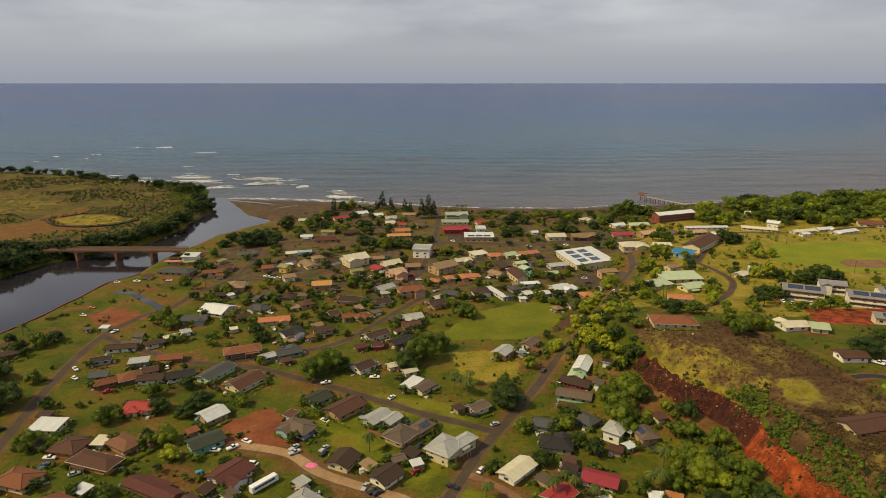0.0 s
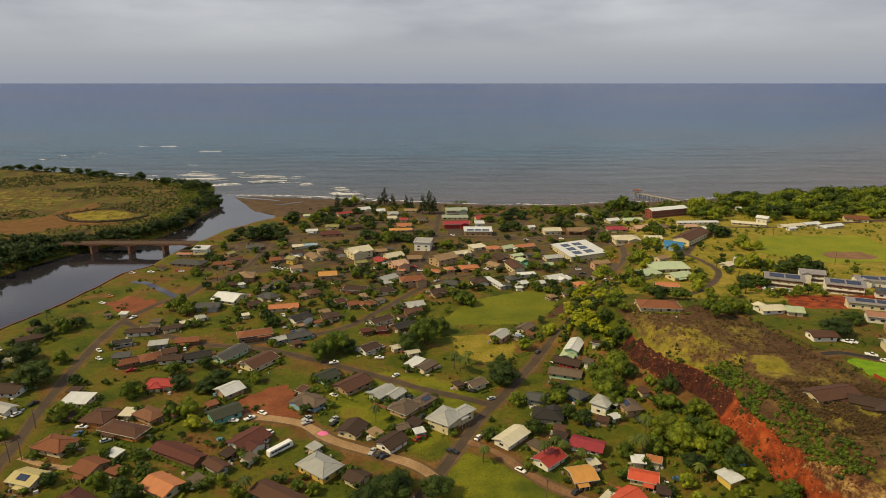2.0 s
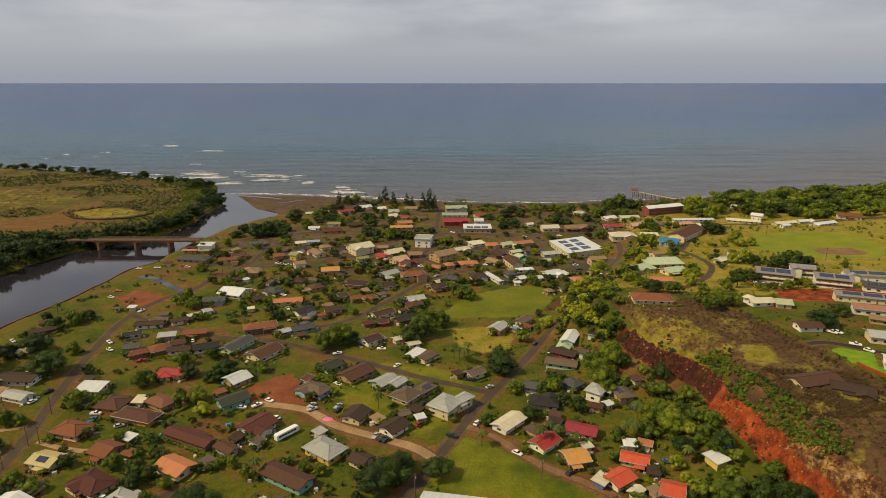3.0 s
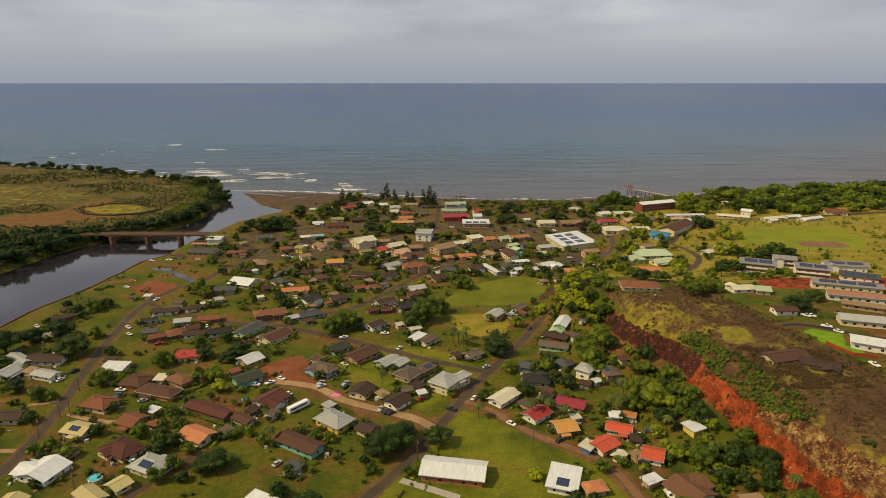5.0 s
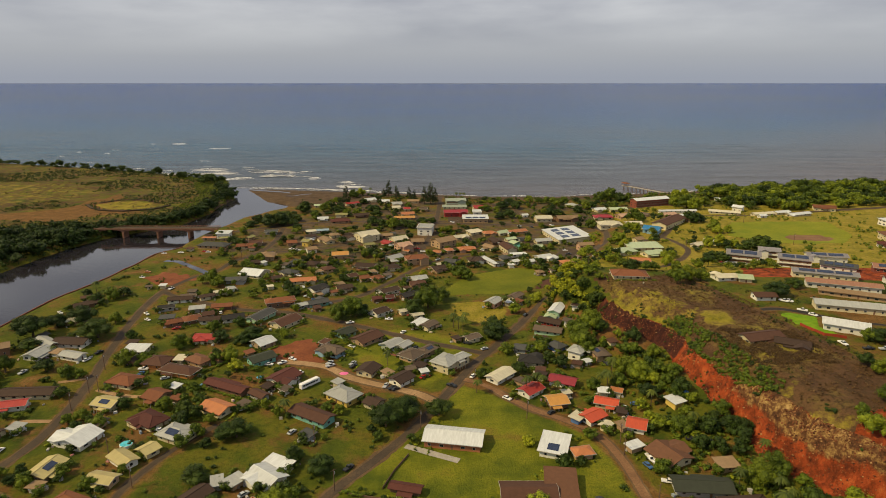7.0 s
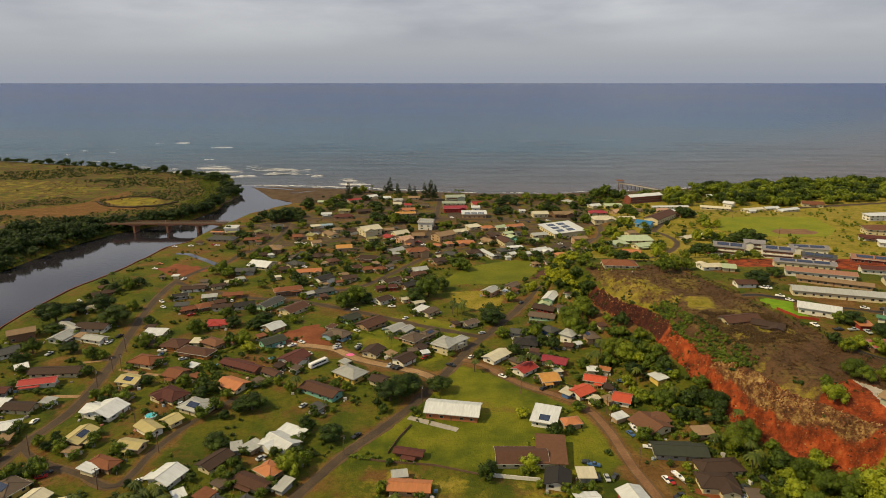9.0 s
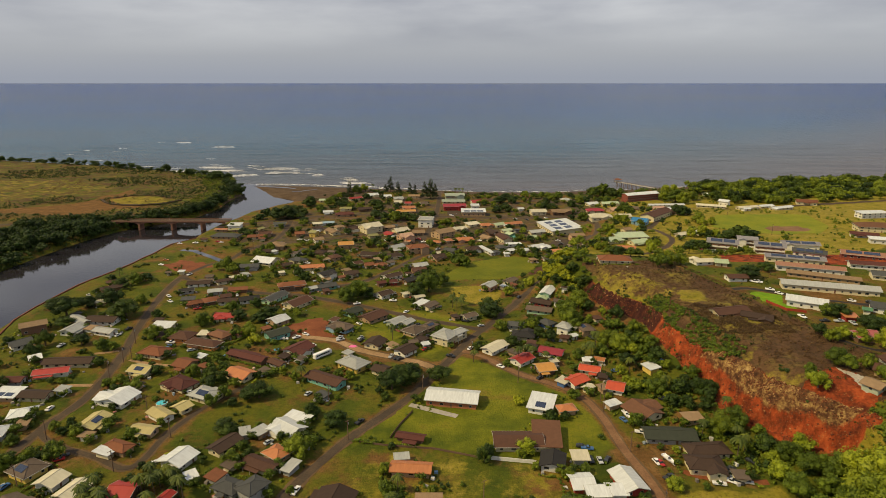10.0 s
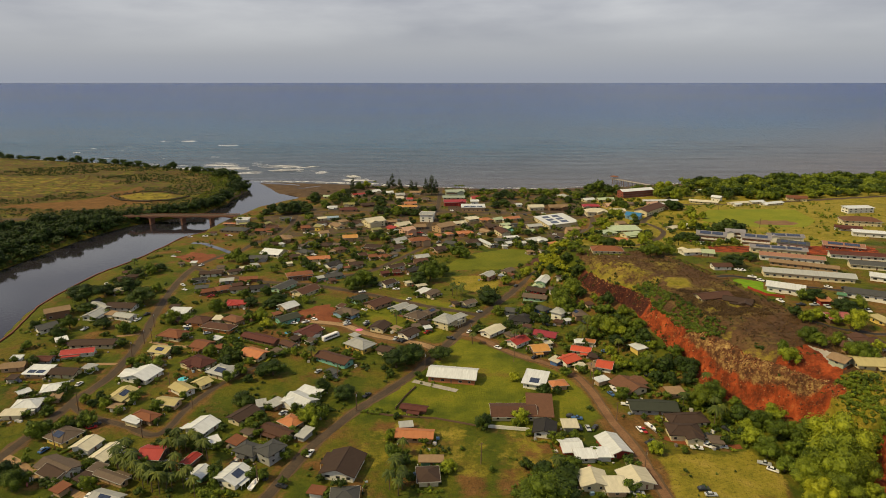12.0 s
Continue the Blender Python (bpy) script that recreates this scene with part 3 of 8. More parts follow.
def ribbon(name, line, width, mat, label, lift=0.12, category="road"):
    """A strip of road laid on the ground."""
    pts = [Vector((*p, 0)) for p in line]
    dense = []
    for i in range(len(pts) - 1):
        p0, p1, p2, p3 = pts[max(i - 1, 0)], pts[i], pts[i + 1], pts[min(i + 2, len(pts) - 1)]
        n = max(2, int((p2 - p1).length / 2.5))
        for k in range(n):
            u = k / n
            dense.append(0.5 * (2 * p1 + (p2 - p0) * u + (2 * p0 - 5 * p1 + 4 * p2 - p3) * u * u + (3 * p1 - p0 - 3 * p2 + p3) * u ** 3))
    dense.append(pts[-1])
    verts, faces, cols = [], [], 5
    for i, p in enumerate(dense):
        d = (dense[min(i + 1, len(dense) - 1)] - dense[max(i - 1, 0)]).normalized()
        side = Vector((-d.y, d.x, 0))
        ragged = 0.45 if name == "verge" else 0.10
        half = width / 2 * (1 + ragged * noise.noise((p.x * 0.09, p.y * 0.09, len(name))) + ragged * 0.6 * noise.noise((p.x * 0.3, p.y * 0.3, 3.0)))
        for c in range(cols):
            q = p + side * half * (1 - 2 * c / (cols - 1))
            verts.append((q.x, q.y, 0.0))
    hz = terrain_at([v[0] for v in verts], [v[1] for v in verts])
    verts = [(x, y, z + lift) for (x, y, _), z in zip(verts, hz)]
    for i in range(len(dense) - 1):
        for c in range(cols - 1):
            a = i * cols + c
            faces.append((a, a + cols, a + cols + 1, a + 1))
    return tagged(new(name, mesh(name, verts, faces, mat)), label, category, kind="structure")


def terrain_at(xs, ys):
    """Height of the ground mesh itself, between its vertices."""
    xs, ys = np.asarray(xs, float), np.asarray(ys, float)
    i, j = np.clip(np.searchsorted(gx, xs) - 1, 0, nx - 2), np.clip(np.searchsorted(gy, ys) - 1, 0, ny - 2)
    u, v = (xs - gx[i]) / (gx[i + 1] - gx[i]), (ys - gy[j]) / (gy[j + 1] - gy[j])
    return GZ[j, i] * (1 - u) * (1 - v) + GZ[j, i + 1] * u * (1 - v) + GZ[j + 1, i] * (1 - u) * v + GZ[j + 1, i + 1] * u * v


def height(x, y):
    return float(terrain_at([x], [y])[0])


def patch(name, ring, mat, label, category, lift=0.1, step=3.0, ragged=1.2):
    """A flat cover with an uneven edge: a lawn, a yard, a parking lot."""
    xs, ys = [p[0] for p in ring], [p[1] for p in ring]
    ax, ay = np.arange(min(xs) - step, max(xs) + 2 * step, step), np.arange(min(ys) - step, max(ys) + 2 * step, step)
    X, Y = np.meshgrid(ax, ay)
    d, _ = line_distance(X, Y, list(ring) + [ring[0]])
    d = np.where(inside(X, Y, list(ring)), d, -d)
    wob = np.array([noise.noise((x * 0.13, y * 0.13, 7.0)) for x, y in zip(X.ravel(), Y.ravel())]).reshape(X.shape) * ragged
    ok = d + wob > -step * 0.4
    Z = terrain_at(X.ravel(), Y.ravel()).reshape(X.shape) + lift
    Z = np.where(d + wob < step * 0.25, Z - lift - 0.12, Z)
    number, verts, faces = {}, [], []
    for j in range(X.shape[0] - 1):
        for i in range(X.shape[1] - 1):
            quad = [(j, i), (j, i + 1), (j + 1, i + 1), (j + 1, i)]
            if sum(ok[q] for q in quad) >= 3:
                for q in quad:
                    if q not in number:
                        number[q] = len(verts)
                        verts.append((X[q], Y[q], Z[q]))
                faces.append([number[q] for q in quad])
    return tagged(new(name, mesh(name, verts, faces, mat)), label, category, kind="structure")


LANES = [
    ("road", [(-91, -39), (-75, 32), (-66, 61), (-57, 91), (-43, 120), (-27, 144), (-14, 165), (5, 205), (16, 230), (31, 256), (47, 285), (66, 322), (90, 354), (116, 400), (130, 425), (146, 463), (155, 510), (157, 567)], 4.7, asphalt_mat, "worn brown-grey asphalt street through the town"),
    ("road", [(-185, -39), (-182, 52), (-181, 87), (-179, 105), (-177, 133), (-173, 162), (-179, 205), (-188, 242), (-200, 303), (-203, 348), (-195, 380), (-183, 395), (-177, 424), (-164, 450), (-160, 493), (-165, 546)], 4.7, asphalt_mat, "worn asphalt street along the river side"),
    ("dirt_road", [(10, 213), (22, 205), (39, 185), (64, 165), (72, 144), (75, 117), (79, 95), (81, 72), (83, 39), (86, -39)], 3.7, dirt_mat, "reddish dirt road along the foot of the bluff"),
    ("dirt_road", [(-91, 234), (-65, 228), (-47, 214), (-14, 198), (-3, 188)], 5.0, lane_mat, "sandy dirt lane between the lawns"),
    ("road", [(-203, 348), (-185, 335), (-139, 313), (-104, 307), (-77, 295), (-36, 274), (-12, 260), (23, 244)], 4.4, asphalt_mat, "worn asphalt cross street"),
    ("road", [(-178, 130), (-165, 120), (-142, 110), (-127, 103), (-122, 109), (-120, 127), (-112, 151), (-101, 169)], 3.0, asphalt_mat, "narrow asphalt lane between houses"),
    ("road", [(-117, 312), (-96, 321), (-64, 335), (-43, 365), (-17, 412), (3, 433), (26, 448)], 4.4, asphalt_mat, "worn asphalt side street"),
    ("road", [(-910, 520), (-559, 528), (-390, 525), (-341, 523)], 6.6, asphalt_mat, "asphalt highway across the heath"),
    ("road", [(-224, 523), (-195, 538), (-140, 568), (-77, 576), (-12, 567), (61, 562), (92, 559), (170, 572), (247, 592), (333, 588), (454, 623), (910, 728)], 7.3, asphalt_mat, "asphalt highway through the town centre"),
    ("road", [(-5, 723), (-6, 650), (-9, 569), (-16, 493), (-21, 458), (-17, 416)], 5.1, asphalt_mat, "asphalt street leading to the beach"),
    ("road", [(-164, 450), (-116, 463), (-84, 482), (-39, 493), (-16, 484)], 4.7, asphalt_mat, "asphalt back street"),
    ("road", [(146, 463), (166, 442), (192, 458), (224, 514), (247, 559)], 4.4, asphalt_mat, "asphalt drive up to the school"),
    ("road", [(195, 458), (198, 422), (190, 390), (161, 352), (146, 341)], 3.7, asphalt_mat, "narrow asphalt drive on the bluff"),
    ("road", [(174, 243), (184, 244), (196, 238), (206, 230), (222, 223), (250, 212), (300, 195)], 4.0, new_asphalt_mat, "dark asphalt drive on the bluff"),
    ("road", [(190, 172), (197, 161), (208, 155), (222, 151), (262, 144), (330, 132)], 3.3, new_asphalt_mat, "dark asphalt drive on the bluff"),
]
for name, line, width, mat, label in LANES:
    near_road, _ = line_distance(GX, GY, line)
    soil_cover = np.maximum(soil_cover, (1.0 if name == "dirt_road" else 0.55) * (1 - smooth(2.0, 8.5 if name == "dirt_road" else 6.5, near_road)))
    width *= 0.95 if name == "dirt_road" else 0.86
    ribbon(name, line, width, mat, label)
    ribbon("verge", line, width * 1.35 + 0.6, shoulder_mat, "dusty brown verge along the road", 0.05, "verge")
PARK = [(-4, 346), (12, 376), (32, 395), (61, 408), (74, 406), (81, 386), (65, 354), (49, 343), (5, 341)]
patch("sports_lawn", PARK, park_mat, "wide mown grass park in the town", "lawn", 0.1, 2.0)
BALL = [(255, 466), (268, 500), (285, 524), (330, 526), (379, 525), (372, 472), (340, 430), (292, 428)]
patch("ball_field", BALL, field_mat, "mown grass ball field", "lawn")
patch("infield", [(300, 444), (330, 440), (346, 452), (340, 468), (318, 472), (300, 460)], dirt_mat, "brown dirt infield of the ball field", "sports field", 0.2)
patch("school_lawn", [(179, 235), (185, 239), (199, 233), (192, 219), (197, 209), (188, 211), (183, 221)], bright_lawn_mat, "bright green lawn beside the school road", "lawn", 0.15, 1.2, 0.8)
patch("concrete_yard", [(172, 138), (178, 131), (181, 119), (171, 116), (173, 128)], concrete_mat, "pale worn concrete forecourt beside the house", "yard", 0.15, 1.0, 0.8)
patch("parking_lot", [(94, 439), (135, 432), (140, 458), (109, 471)], asphalt_mat, "worn asphalt parking lot", "parking lot", 0.14)
patch("parking_lot", [(-39, 458), (-18, 458), (-10, 489), (-39, 491)], asphalt_mat, "worn asphalt parking lot", "parking lot", 0.14)
patch("parking_lot", [(3, 572), (44, 572), (44, 606), (3, 606)], asphalt_mat, "worn asphalt parking lot by the highway", "parking lot", 0.14)
patch("red_yard", [(-94, 231), (-65, 231), (-60, 250), (-81, 265), (-99, 252)], red_mat, "bare red earth yard", "yard", 0.1, 1.6, 4.0)
soil_cover = np.maximum(soil_cover, 0.95 * cover_of([(-30, 116), (-12, 112), (-6, 104), (-18, 100), (-32, 106)], 3.0))
soil_cover = np.maximum(soil_cover, 0.95 * cover_of([(30, 100), (46, 102), (50, 92), (36, 88)], 3.0))
patch("earth_yard", [(64, 350), (86, 366), (99, 389), (82, 386)], wet_soil_mat, "dark bare earth lot beside the park", "yard", 0.1, 1.6, 3.0)
soil_cover = np.maximum(soil_cover, 0.95 * cover_of([(90, 81), (99, 78), (107, 74), (108, 65), (105, 57), (83, 57), (85, 72)], 3.0))
soil_cover = np.maximum(soil_cover, 0.95 * cover_of([(108, 72), (118, 70), (124, 60), (112, 58)], 3.0))
soil_cover = np.maximum(soil_cover, 0.95 * cover_of([(123, 77), (126, 74), (129, 64), (125, 60), (123, 72)], 3.0))
ribbon("dirt_track", [(94, 101), (99, 98), (112, 95), (124, 94)], 3.2, red_mat, "red dirt track beside the dark-roofed house", 0.1, "track")
soil_cover = np.maximum(soil_cover, 0.8 * cover_of([(7, 76), (14, 77), (15, 61), (7, 59)], 3.0))
soil_cover = np.maximum(soil_cover, 0.8 * cover_of([(19, 77), (28, 79), (29, 65), (19, 59)], 3.0))
ribbon("driveway", [(-179, 87), (-168, 81), (-154, 72), (-140, 65), (-132, 61)], 3.4, lane_mat, "pale dirt driveway between the lawns", 0.1, "driveway")
ribbon("driveway", [(-172, 201), (-158, 196), (-145, 195), (-138, 206)], 2.9, lane_mat, "pale dirt driveway between the lawns", 0.1, "driveway")
ribbon("driveway", [(-184, 213), (-190, 211), (-196, 209)], 2.9, lane_mat, "pale dirt driveway beside the long house", 0.1, "driveway")
ribbon("driveway", [(-177, 172), (-186, 172), (-194, 171)], 2.9, lane_mat, "pale dirt driveway beside the red-roofed house", 0.1, "driveway")
patch("red_yard", [(-232, 380), (-225, 396), (-204, 390), (-188, 380), (-195, 366), (-215, 363)], red_mat, "red earth clearing among the houses", "yard", 0.1, 2.0, 5.0)
soil_cover = np.maximum(soil_cover, 0.95 * cover_of([(10, 321), (28, 330), (45, 314), (64, 324), (58, 307), (35, 300), (14, 303)], 3.0))

# ---- houses ----
WIN = mesh("window", *box_data(-0.5, -0.04, -0.5, 0.5, 0.0, 0.5), trim_mat)
GLASS = mesh("pane", *box_data(-0.42, -0.06, -0.42, 0.42, -0.01, 0.42), pane_mat)
FAR_WIN = mesh("window", *box_data(-0.5, -0.06, -0.5, 0.5, 0.0, 0.5), pane_mat)
DOOR = mesh("door", *box_data(-0.45, -0.06, 0.0, 0.45, 0.0, 2.05), door_shade_mat)
NAMES = dict(straw="straw-yellow", umber="dark brown", slate="dark grey", taupe="grey-brown", sienna="reddish brown", rust="rusty brown", amber="orange-yellow",
             crimson="deep red", vermilion="bright orange-red", maroon="dark red-brown", moss="dark green", palegreen="pale green", sage="grey-green",
             skyblue="pale blue", pinktan="pinkish tan", pinkred="pinkish red", pink="pale pink", mint="mint-green", lilac="pale grey", clay="clay-brown", brick="brick-red")
STYLES = dict(gable="gable", hip="hipped", shed="low-sloped", flat="flat")


PITCH = dict(gable=0.33, hip=0.36, shed=0.07, flat=0.012)
EAVES = 0.95


def roof_data(style, L, D, h, over=EAVES):
    """Upper skin of a roof over a body L x D with eaves at h; returns points, faces, the ring of its edge and the points of its gables."""
    a, b = L / 2 + over, D / 2 + over
    if style == "gable":
        r = h + b * PITCH["gable"]
        v = [(-a, -b, h), (a, -b, h), (a, b, h), (-a, b, h), (-a, 0, r), (a, 0, r)]
        return v, [(0, 1, 5, 4), (2, 3, 4, 5)], [0, 1, 5, 2, 3, 4]
    if style == "hip":
        r, k = h + b * PITCH["hip"], max(0.25, a - b * 0.95)
        v = [(-a, -b, h), (a, -b, h), (a, b, h), (-a, b, h), (-k, 0, r), (k, 0, r)]
        return v, [(0, 1, 5, 4), (2, 3, 4, 5), (1, 2, 5), (3, 0, 4)], [0, 1, 2, 3]
    k = PITCH[style]
    v = [(-a, -b, h + 0.1), (a, -b, h + 0.1), (a, b, h + 0.1 + 2 * b * k), (-a, b, h + 0.1 + 2 * b * k)]
    return v, [(0, 1, 2, 3)], [0, 1, 2, 3]


FOOTPRINTS, PLOTS = [], []


def house(x, y, yaw, L, D, h, style, roof, wall, z=None, solar=0, seed=0):
    """One house: walls, roof, fascia, windows with panes, and a door."""
    rnd = random.Random(int(x * 131 + y * 17) + seed)
    kind = "shed" if L < 6.6 and style == "shed" else "house" if L * D < 260 else "building"
    base = bpy.data.objects.new(kind, None)
    scene.collection.objects.link(base)
    base.matrix_basis = pose(x, y, height(x, y) if z is None else z, 0, 0, yaw)
    storeys = 2 if h >= 4.8 else 1
    tagged(base, f"{'two-storey ' if storeys > 1 else ''}{NAMES.get(wall, wall)} {kind} with {NAMES.get(roof, roof)} {STYLES[style]} roof",
           kind, {"shed": "sheds of the town"}.get(kind, "houses of the town"))
    FOOTPRINTS.append((x, y, math.hypot(L, D) / 2))
    PLOTS.append((x, y, math.hypot(L, D) / 2, yaw, L, D))
    a, b = L / 2, D / 2
    far = y > 340
    rv, rf, ring = roof_data(style, L, D, h)
    # walls, with gable ends up to the roof
    v, f = [(-a, -b, -1.2), (a, -b, -1.2), (a, b, -1.2), (-a, b, -1.2), (-a, -b, h), (a, -b, h), (a, b, h), (-a, b, h)], [(0, 1, 5, 4), (1, 2, 6, 5), (2, 3, 7, 6), (3, 0, 4, 7), (4, 5, 6, 7)]
    if style == "gable":
        top = h + (b + EAVES) * PITCH["gable"] - 0.04
        v[4:] = [(-a, -b, h + EAVES * PITCH["gable"]), (a, -b, h + EAVES * PITCH["gable"]), (a, b, h + EAVES * PITCH["gable"]), (-a, b, h + EAVES * PITCH["gable"])]
        v += [(-a, 0, top), (a, 0, top)]
        f += [(5, 6, 9), (7, 4, 8)]
    elif style in ("shed", "flat"):
        k = PITCH[style]
        v[6], v[7] = (a, b, h + 2 * b * k), (-a, b, h + 2 * b * k)
    part("wall", mesh("wall", v, f, wall_mat[wall]), base)
    n = len(rv)
    skin = part("roof", mesh("roof", [(p[0], p[1], p[2] + 0.16) for p in rv] + [(p[0], p[1], p[2] + 0.0) for p in rv],
                             list(rf) + [tuple(n + i for i in reversed(q)) for q in rf], roof_mat[roof]), base)
    ev, ef, m = [], [], len(ring)
    for i in ring:
        p = Vector(rv[i])
        out = Vector((math.copysign(0.05, p.x), math.copysign(0.05, p.y) if abs(p.y) > 0.01 else 0, 0))
        ev += [p + out + Vector((0, 0, -0.10)), p + out + Vector((0, 0, 0.2)), p - out + Vector((0, 0, 0.2))]
    for i in range(m):
        q, w = 3 * i, 3 * ((i + 1) % m)
        ef += [(q, w, w + 1, q + 1), (q + 1, w + 1, w + 2, q + 2)]
    part("fascia", mesh("fascia", ev, ef, trim_mat if rnd.random() < (0.2 if roof in SHINGLED else 0.5) else roof_mat[roof]), base)
    if style == "flat":     # parapet
        pv, pf = [], []
        for q in ((-a - .6, -b - .6, a + .6, -b - .3), (-a - .6, b + .3, a + .6, b + .6), (-a - .6, -b - .3, -a - .3, b + .3), (a + .3, -b - .3, a + .6, b + .3)):
            box_data(q[0], q[1], h + 0.05, q[2], q[3], h + 1.0, pv, pf)
        part("parapet", mesh("parapet", pv, pf, wall_mat[wall]), base)
    if style in ("hip", "gable") and rnd.random() < 0.75:
        p, q = Vector(rv[4]), Vector(rv[5])
        cv, cf = [], []
        spines = [(p, q)] + ([(Vector(rv[0]), p), (Vector(rv[3]), p), (Vector(rv[1]), q), (Vector(rv[2]), q)] if style == "hip" else [])
        for e0, e1 in spines:
            tube_data([e0 + Vector((0, 0, 0.16)), e1 + Vector((0, 0, 0.16))], [0.16, 0.16], 5, cv, cf)
        part("ridge_cap", mesh("ridge_cap", cv, cf, roof_mat[roof]), skin)
    if style in ("gable", "hip") and L > 8 and L < 26 and wall != "brick" and rnd.random() < 0.55:      # porch or lean-to
        pw, pd, side = L * rnd.uniform(0.35, 0.6), rnd.uniform(2.2, 3.4), rnd.choice((-1, 1))
        pc = rnd.uniform(-0.5, 0.5) * (L - pw)
        y0, y1 = side * (b + 0.2), side * (b + pd)
        lo, hi = min(y0, y1), max(y0, y1)
        zi, zo = h - 0.15, h - 0.55
        z0, z1 = (zi, zo) if side > 0 else (zo, zi)
        pv = [(pc - pw / 2, lo, z0), (pc + pw / 2, lo, z0), (pc + pw / 2, hi, z1), (pc - pw / 2, hi, z1)]
        pv += [(x_, y_, z_ - 0.14) for x_, y_, z_ in pv]
        porch = part("porch", mesh("porch", pv, [(0, 1, 2, 3), (7, 6, 5, 4), (0, 4, 5, 1), (1, 5, 6, 2), (2, 6, 7, 3), (3, 7, 4, 0)], roof_mat[roof]), base)
        for k in range(0 if far else 3):
            qx, qy = pc - pw / 2 + 0.2 + k * (pw - 0.4) / 2, side * (b + pd - 0.25)
            part("post", mesh("post", *box_data(qx - 0.08, qy - 0.08, -0.6, qx + 0.08, qy + 0.08, zo), trim_mat), porch)
    if style in ("gable", "hip") and (L > 9 and L < 30 and rnd.random() < 0.5 if far else 15 > L > 11 and D > 6 and rnd.random() < 0.3):      # cross wing
        ww, wd, side = D * rnd.uniform(0.32, 0.42), rnd.uniform(2.0, 3.6), -1 if far else rnd.choice((-1, 1))
        wc, rise = rnd.choice((-1, 1)) * (a - ww - 0.3), (ww + 0.7) * PITCH["gable"]
        y1 = side * (b + wd)
        wv = [(wc - ww, 0, -1.2), (wc + ww, 0, -1.2), (wc + ww, y1, -1.2), (wc - ww, y1, -1.2), (wc - ww, 0, h - .1), (wc + ww, 0, h - .1), (wc + ww, y1, h - .1), (wc - ww, y1, h - .1), (wc, y1, h - .15 + ww * PITCH["gable"])]
        part("wing", mesh("wing", wv, [(1, 2, 6, 5), (0, 4, 7, 3), (2, 3, 7, 8, 6)] if side > 0 else [(2, 1, 5, 6), (4, 0, 3, 7), (3, 2, 6, 8, 7)], wall_mat[wall]), base)
        ye, o = side * (b + wd + 0.7), ww + 0.7
        qv = [(wc - o, 0, h - .1), (wc, 0, h - .1 + rise), (wc + o, 0, h - .1), (wc - o, ye, h - .1), (wc, ye, h - .1 + rise), (wc + o, ye, h - .1)]
        qv += [(x_, y_, z_ + 0.17) for x_, y_, z_ in qv]
        part("wing_roof", mesh("wing_roof", qv, [(6, 7, 10, 9), (7, 8, 11, 10), (3, 4, 1, 0), (4, 5, 2, 1), (3, 9, 10, 4), (4, 10, 11, 5), (0, 6, 9, 3), (5, 11, 8, 2)], roof_mat[roof]), base)
    # windows on every side, a door on the long one
    for storey in range(storeys):
        if L < 6.5 and D < 6.5 and storey == 0 and style == "shed":
            break
        zc = 1.55 + 2.7 * storey
        if zc + 0.7 > h:
            zc = h - 0.95
        for side, length, depth in ((0, L, b), (1, D, a), (2, L, b), (3, D, a)):
            if math.sin(radians(yaw) + side * math.pi / 2 - math.pi / 2) > 0.25:
                continue
            count = max(1, min(14 if length > 24 else 6, int(length / (5.0 if far else 4.2))))
            for k in range(count):
                u = -length / 2 + length * (k + 0.5) / count + rnd.uniform(-0.3, 0.3)
                turn = Matrix.Rotation(side * math.pi / 2, 4, "Z")
                if storey == 0 and side == (0 if rnd.random() < 0.5 else 1) and k == count // 2:
                    part("door", DOOR, base, turn @ Matrix.Translation((u, -depth, 0.1)))
                    continue
                w = rnd.choice((1.0, 1.3, 1.8, 2.2))
                hole = part("window", FAR_WIN if far else WIN, base, turn @ Matrix.LocRotScale((u, -depth, zc), None, (w, 1.0, 1.2)))
                if not far:
                    part("pane", GLASS, hole)
    if h > 6 and L > 13 and style == "gable":
        for storey in range(2):
            z0 = 0.5 + 3.1 * storey
            # dark strip on the wall in place of the shade inside the gallery
            part("gallery", mesh("gallery", *box_data(-a + 0.4, -b - 0.12, z0 + 0.9, a - 0.4, -b - 0.05, z0 + 2.2), door_shade_mat), base, None, "dark brown band standing for the shade behind the railing")
            part("railing", mesh("railing", *box_data(-a, -b - 1.0, z0 - 0.2, a, -b - 0.9, z0 + 0.8), wall_mat[wall]), base)
            part("gallery_floor", mesh("gallery_floor", *box_data(-a, -b - 1.0, z0 - 0.4, a, -b, z0 - 0.2), concrete_mat), base)
    slope = math.atan(PITCH[style])
    rows = (-0.42, 0.25) if D > 20 else (-0.5,)
    for k in range(solar):
        for u in rows:
            w, deep, yy = L * 0.8 / solar - 0.5, min(b * 0.34, 3.6), u * b
            zz = h + 0.14 + ((b + EAVES + yy) * math.tan(slope) if style in ("gable", "hip") else 0.1 + (b + yy) * math.tan(slope))
            w = min(w, L * (0.2 if D > 20 else 0.45))
            sv, sf = box_data(-w / 2, -deep, 0.05, w / 2, deep, 0.16)
            part("solar_panel", mesh("solar_panel", sv, sf, solar_mat), skin, Matrix.Translation(((k - (solar - 1) / 2) * L * 0.85 / solar, yy, zz + 0.06)) @ Matrix.Rotation(slope, 4, "X"), "dark blue solar panel")
    return base


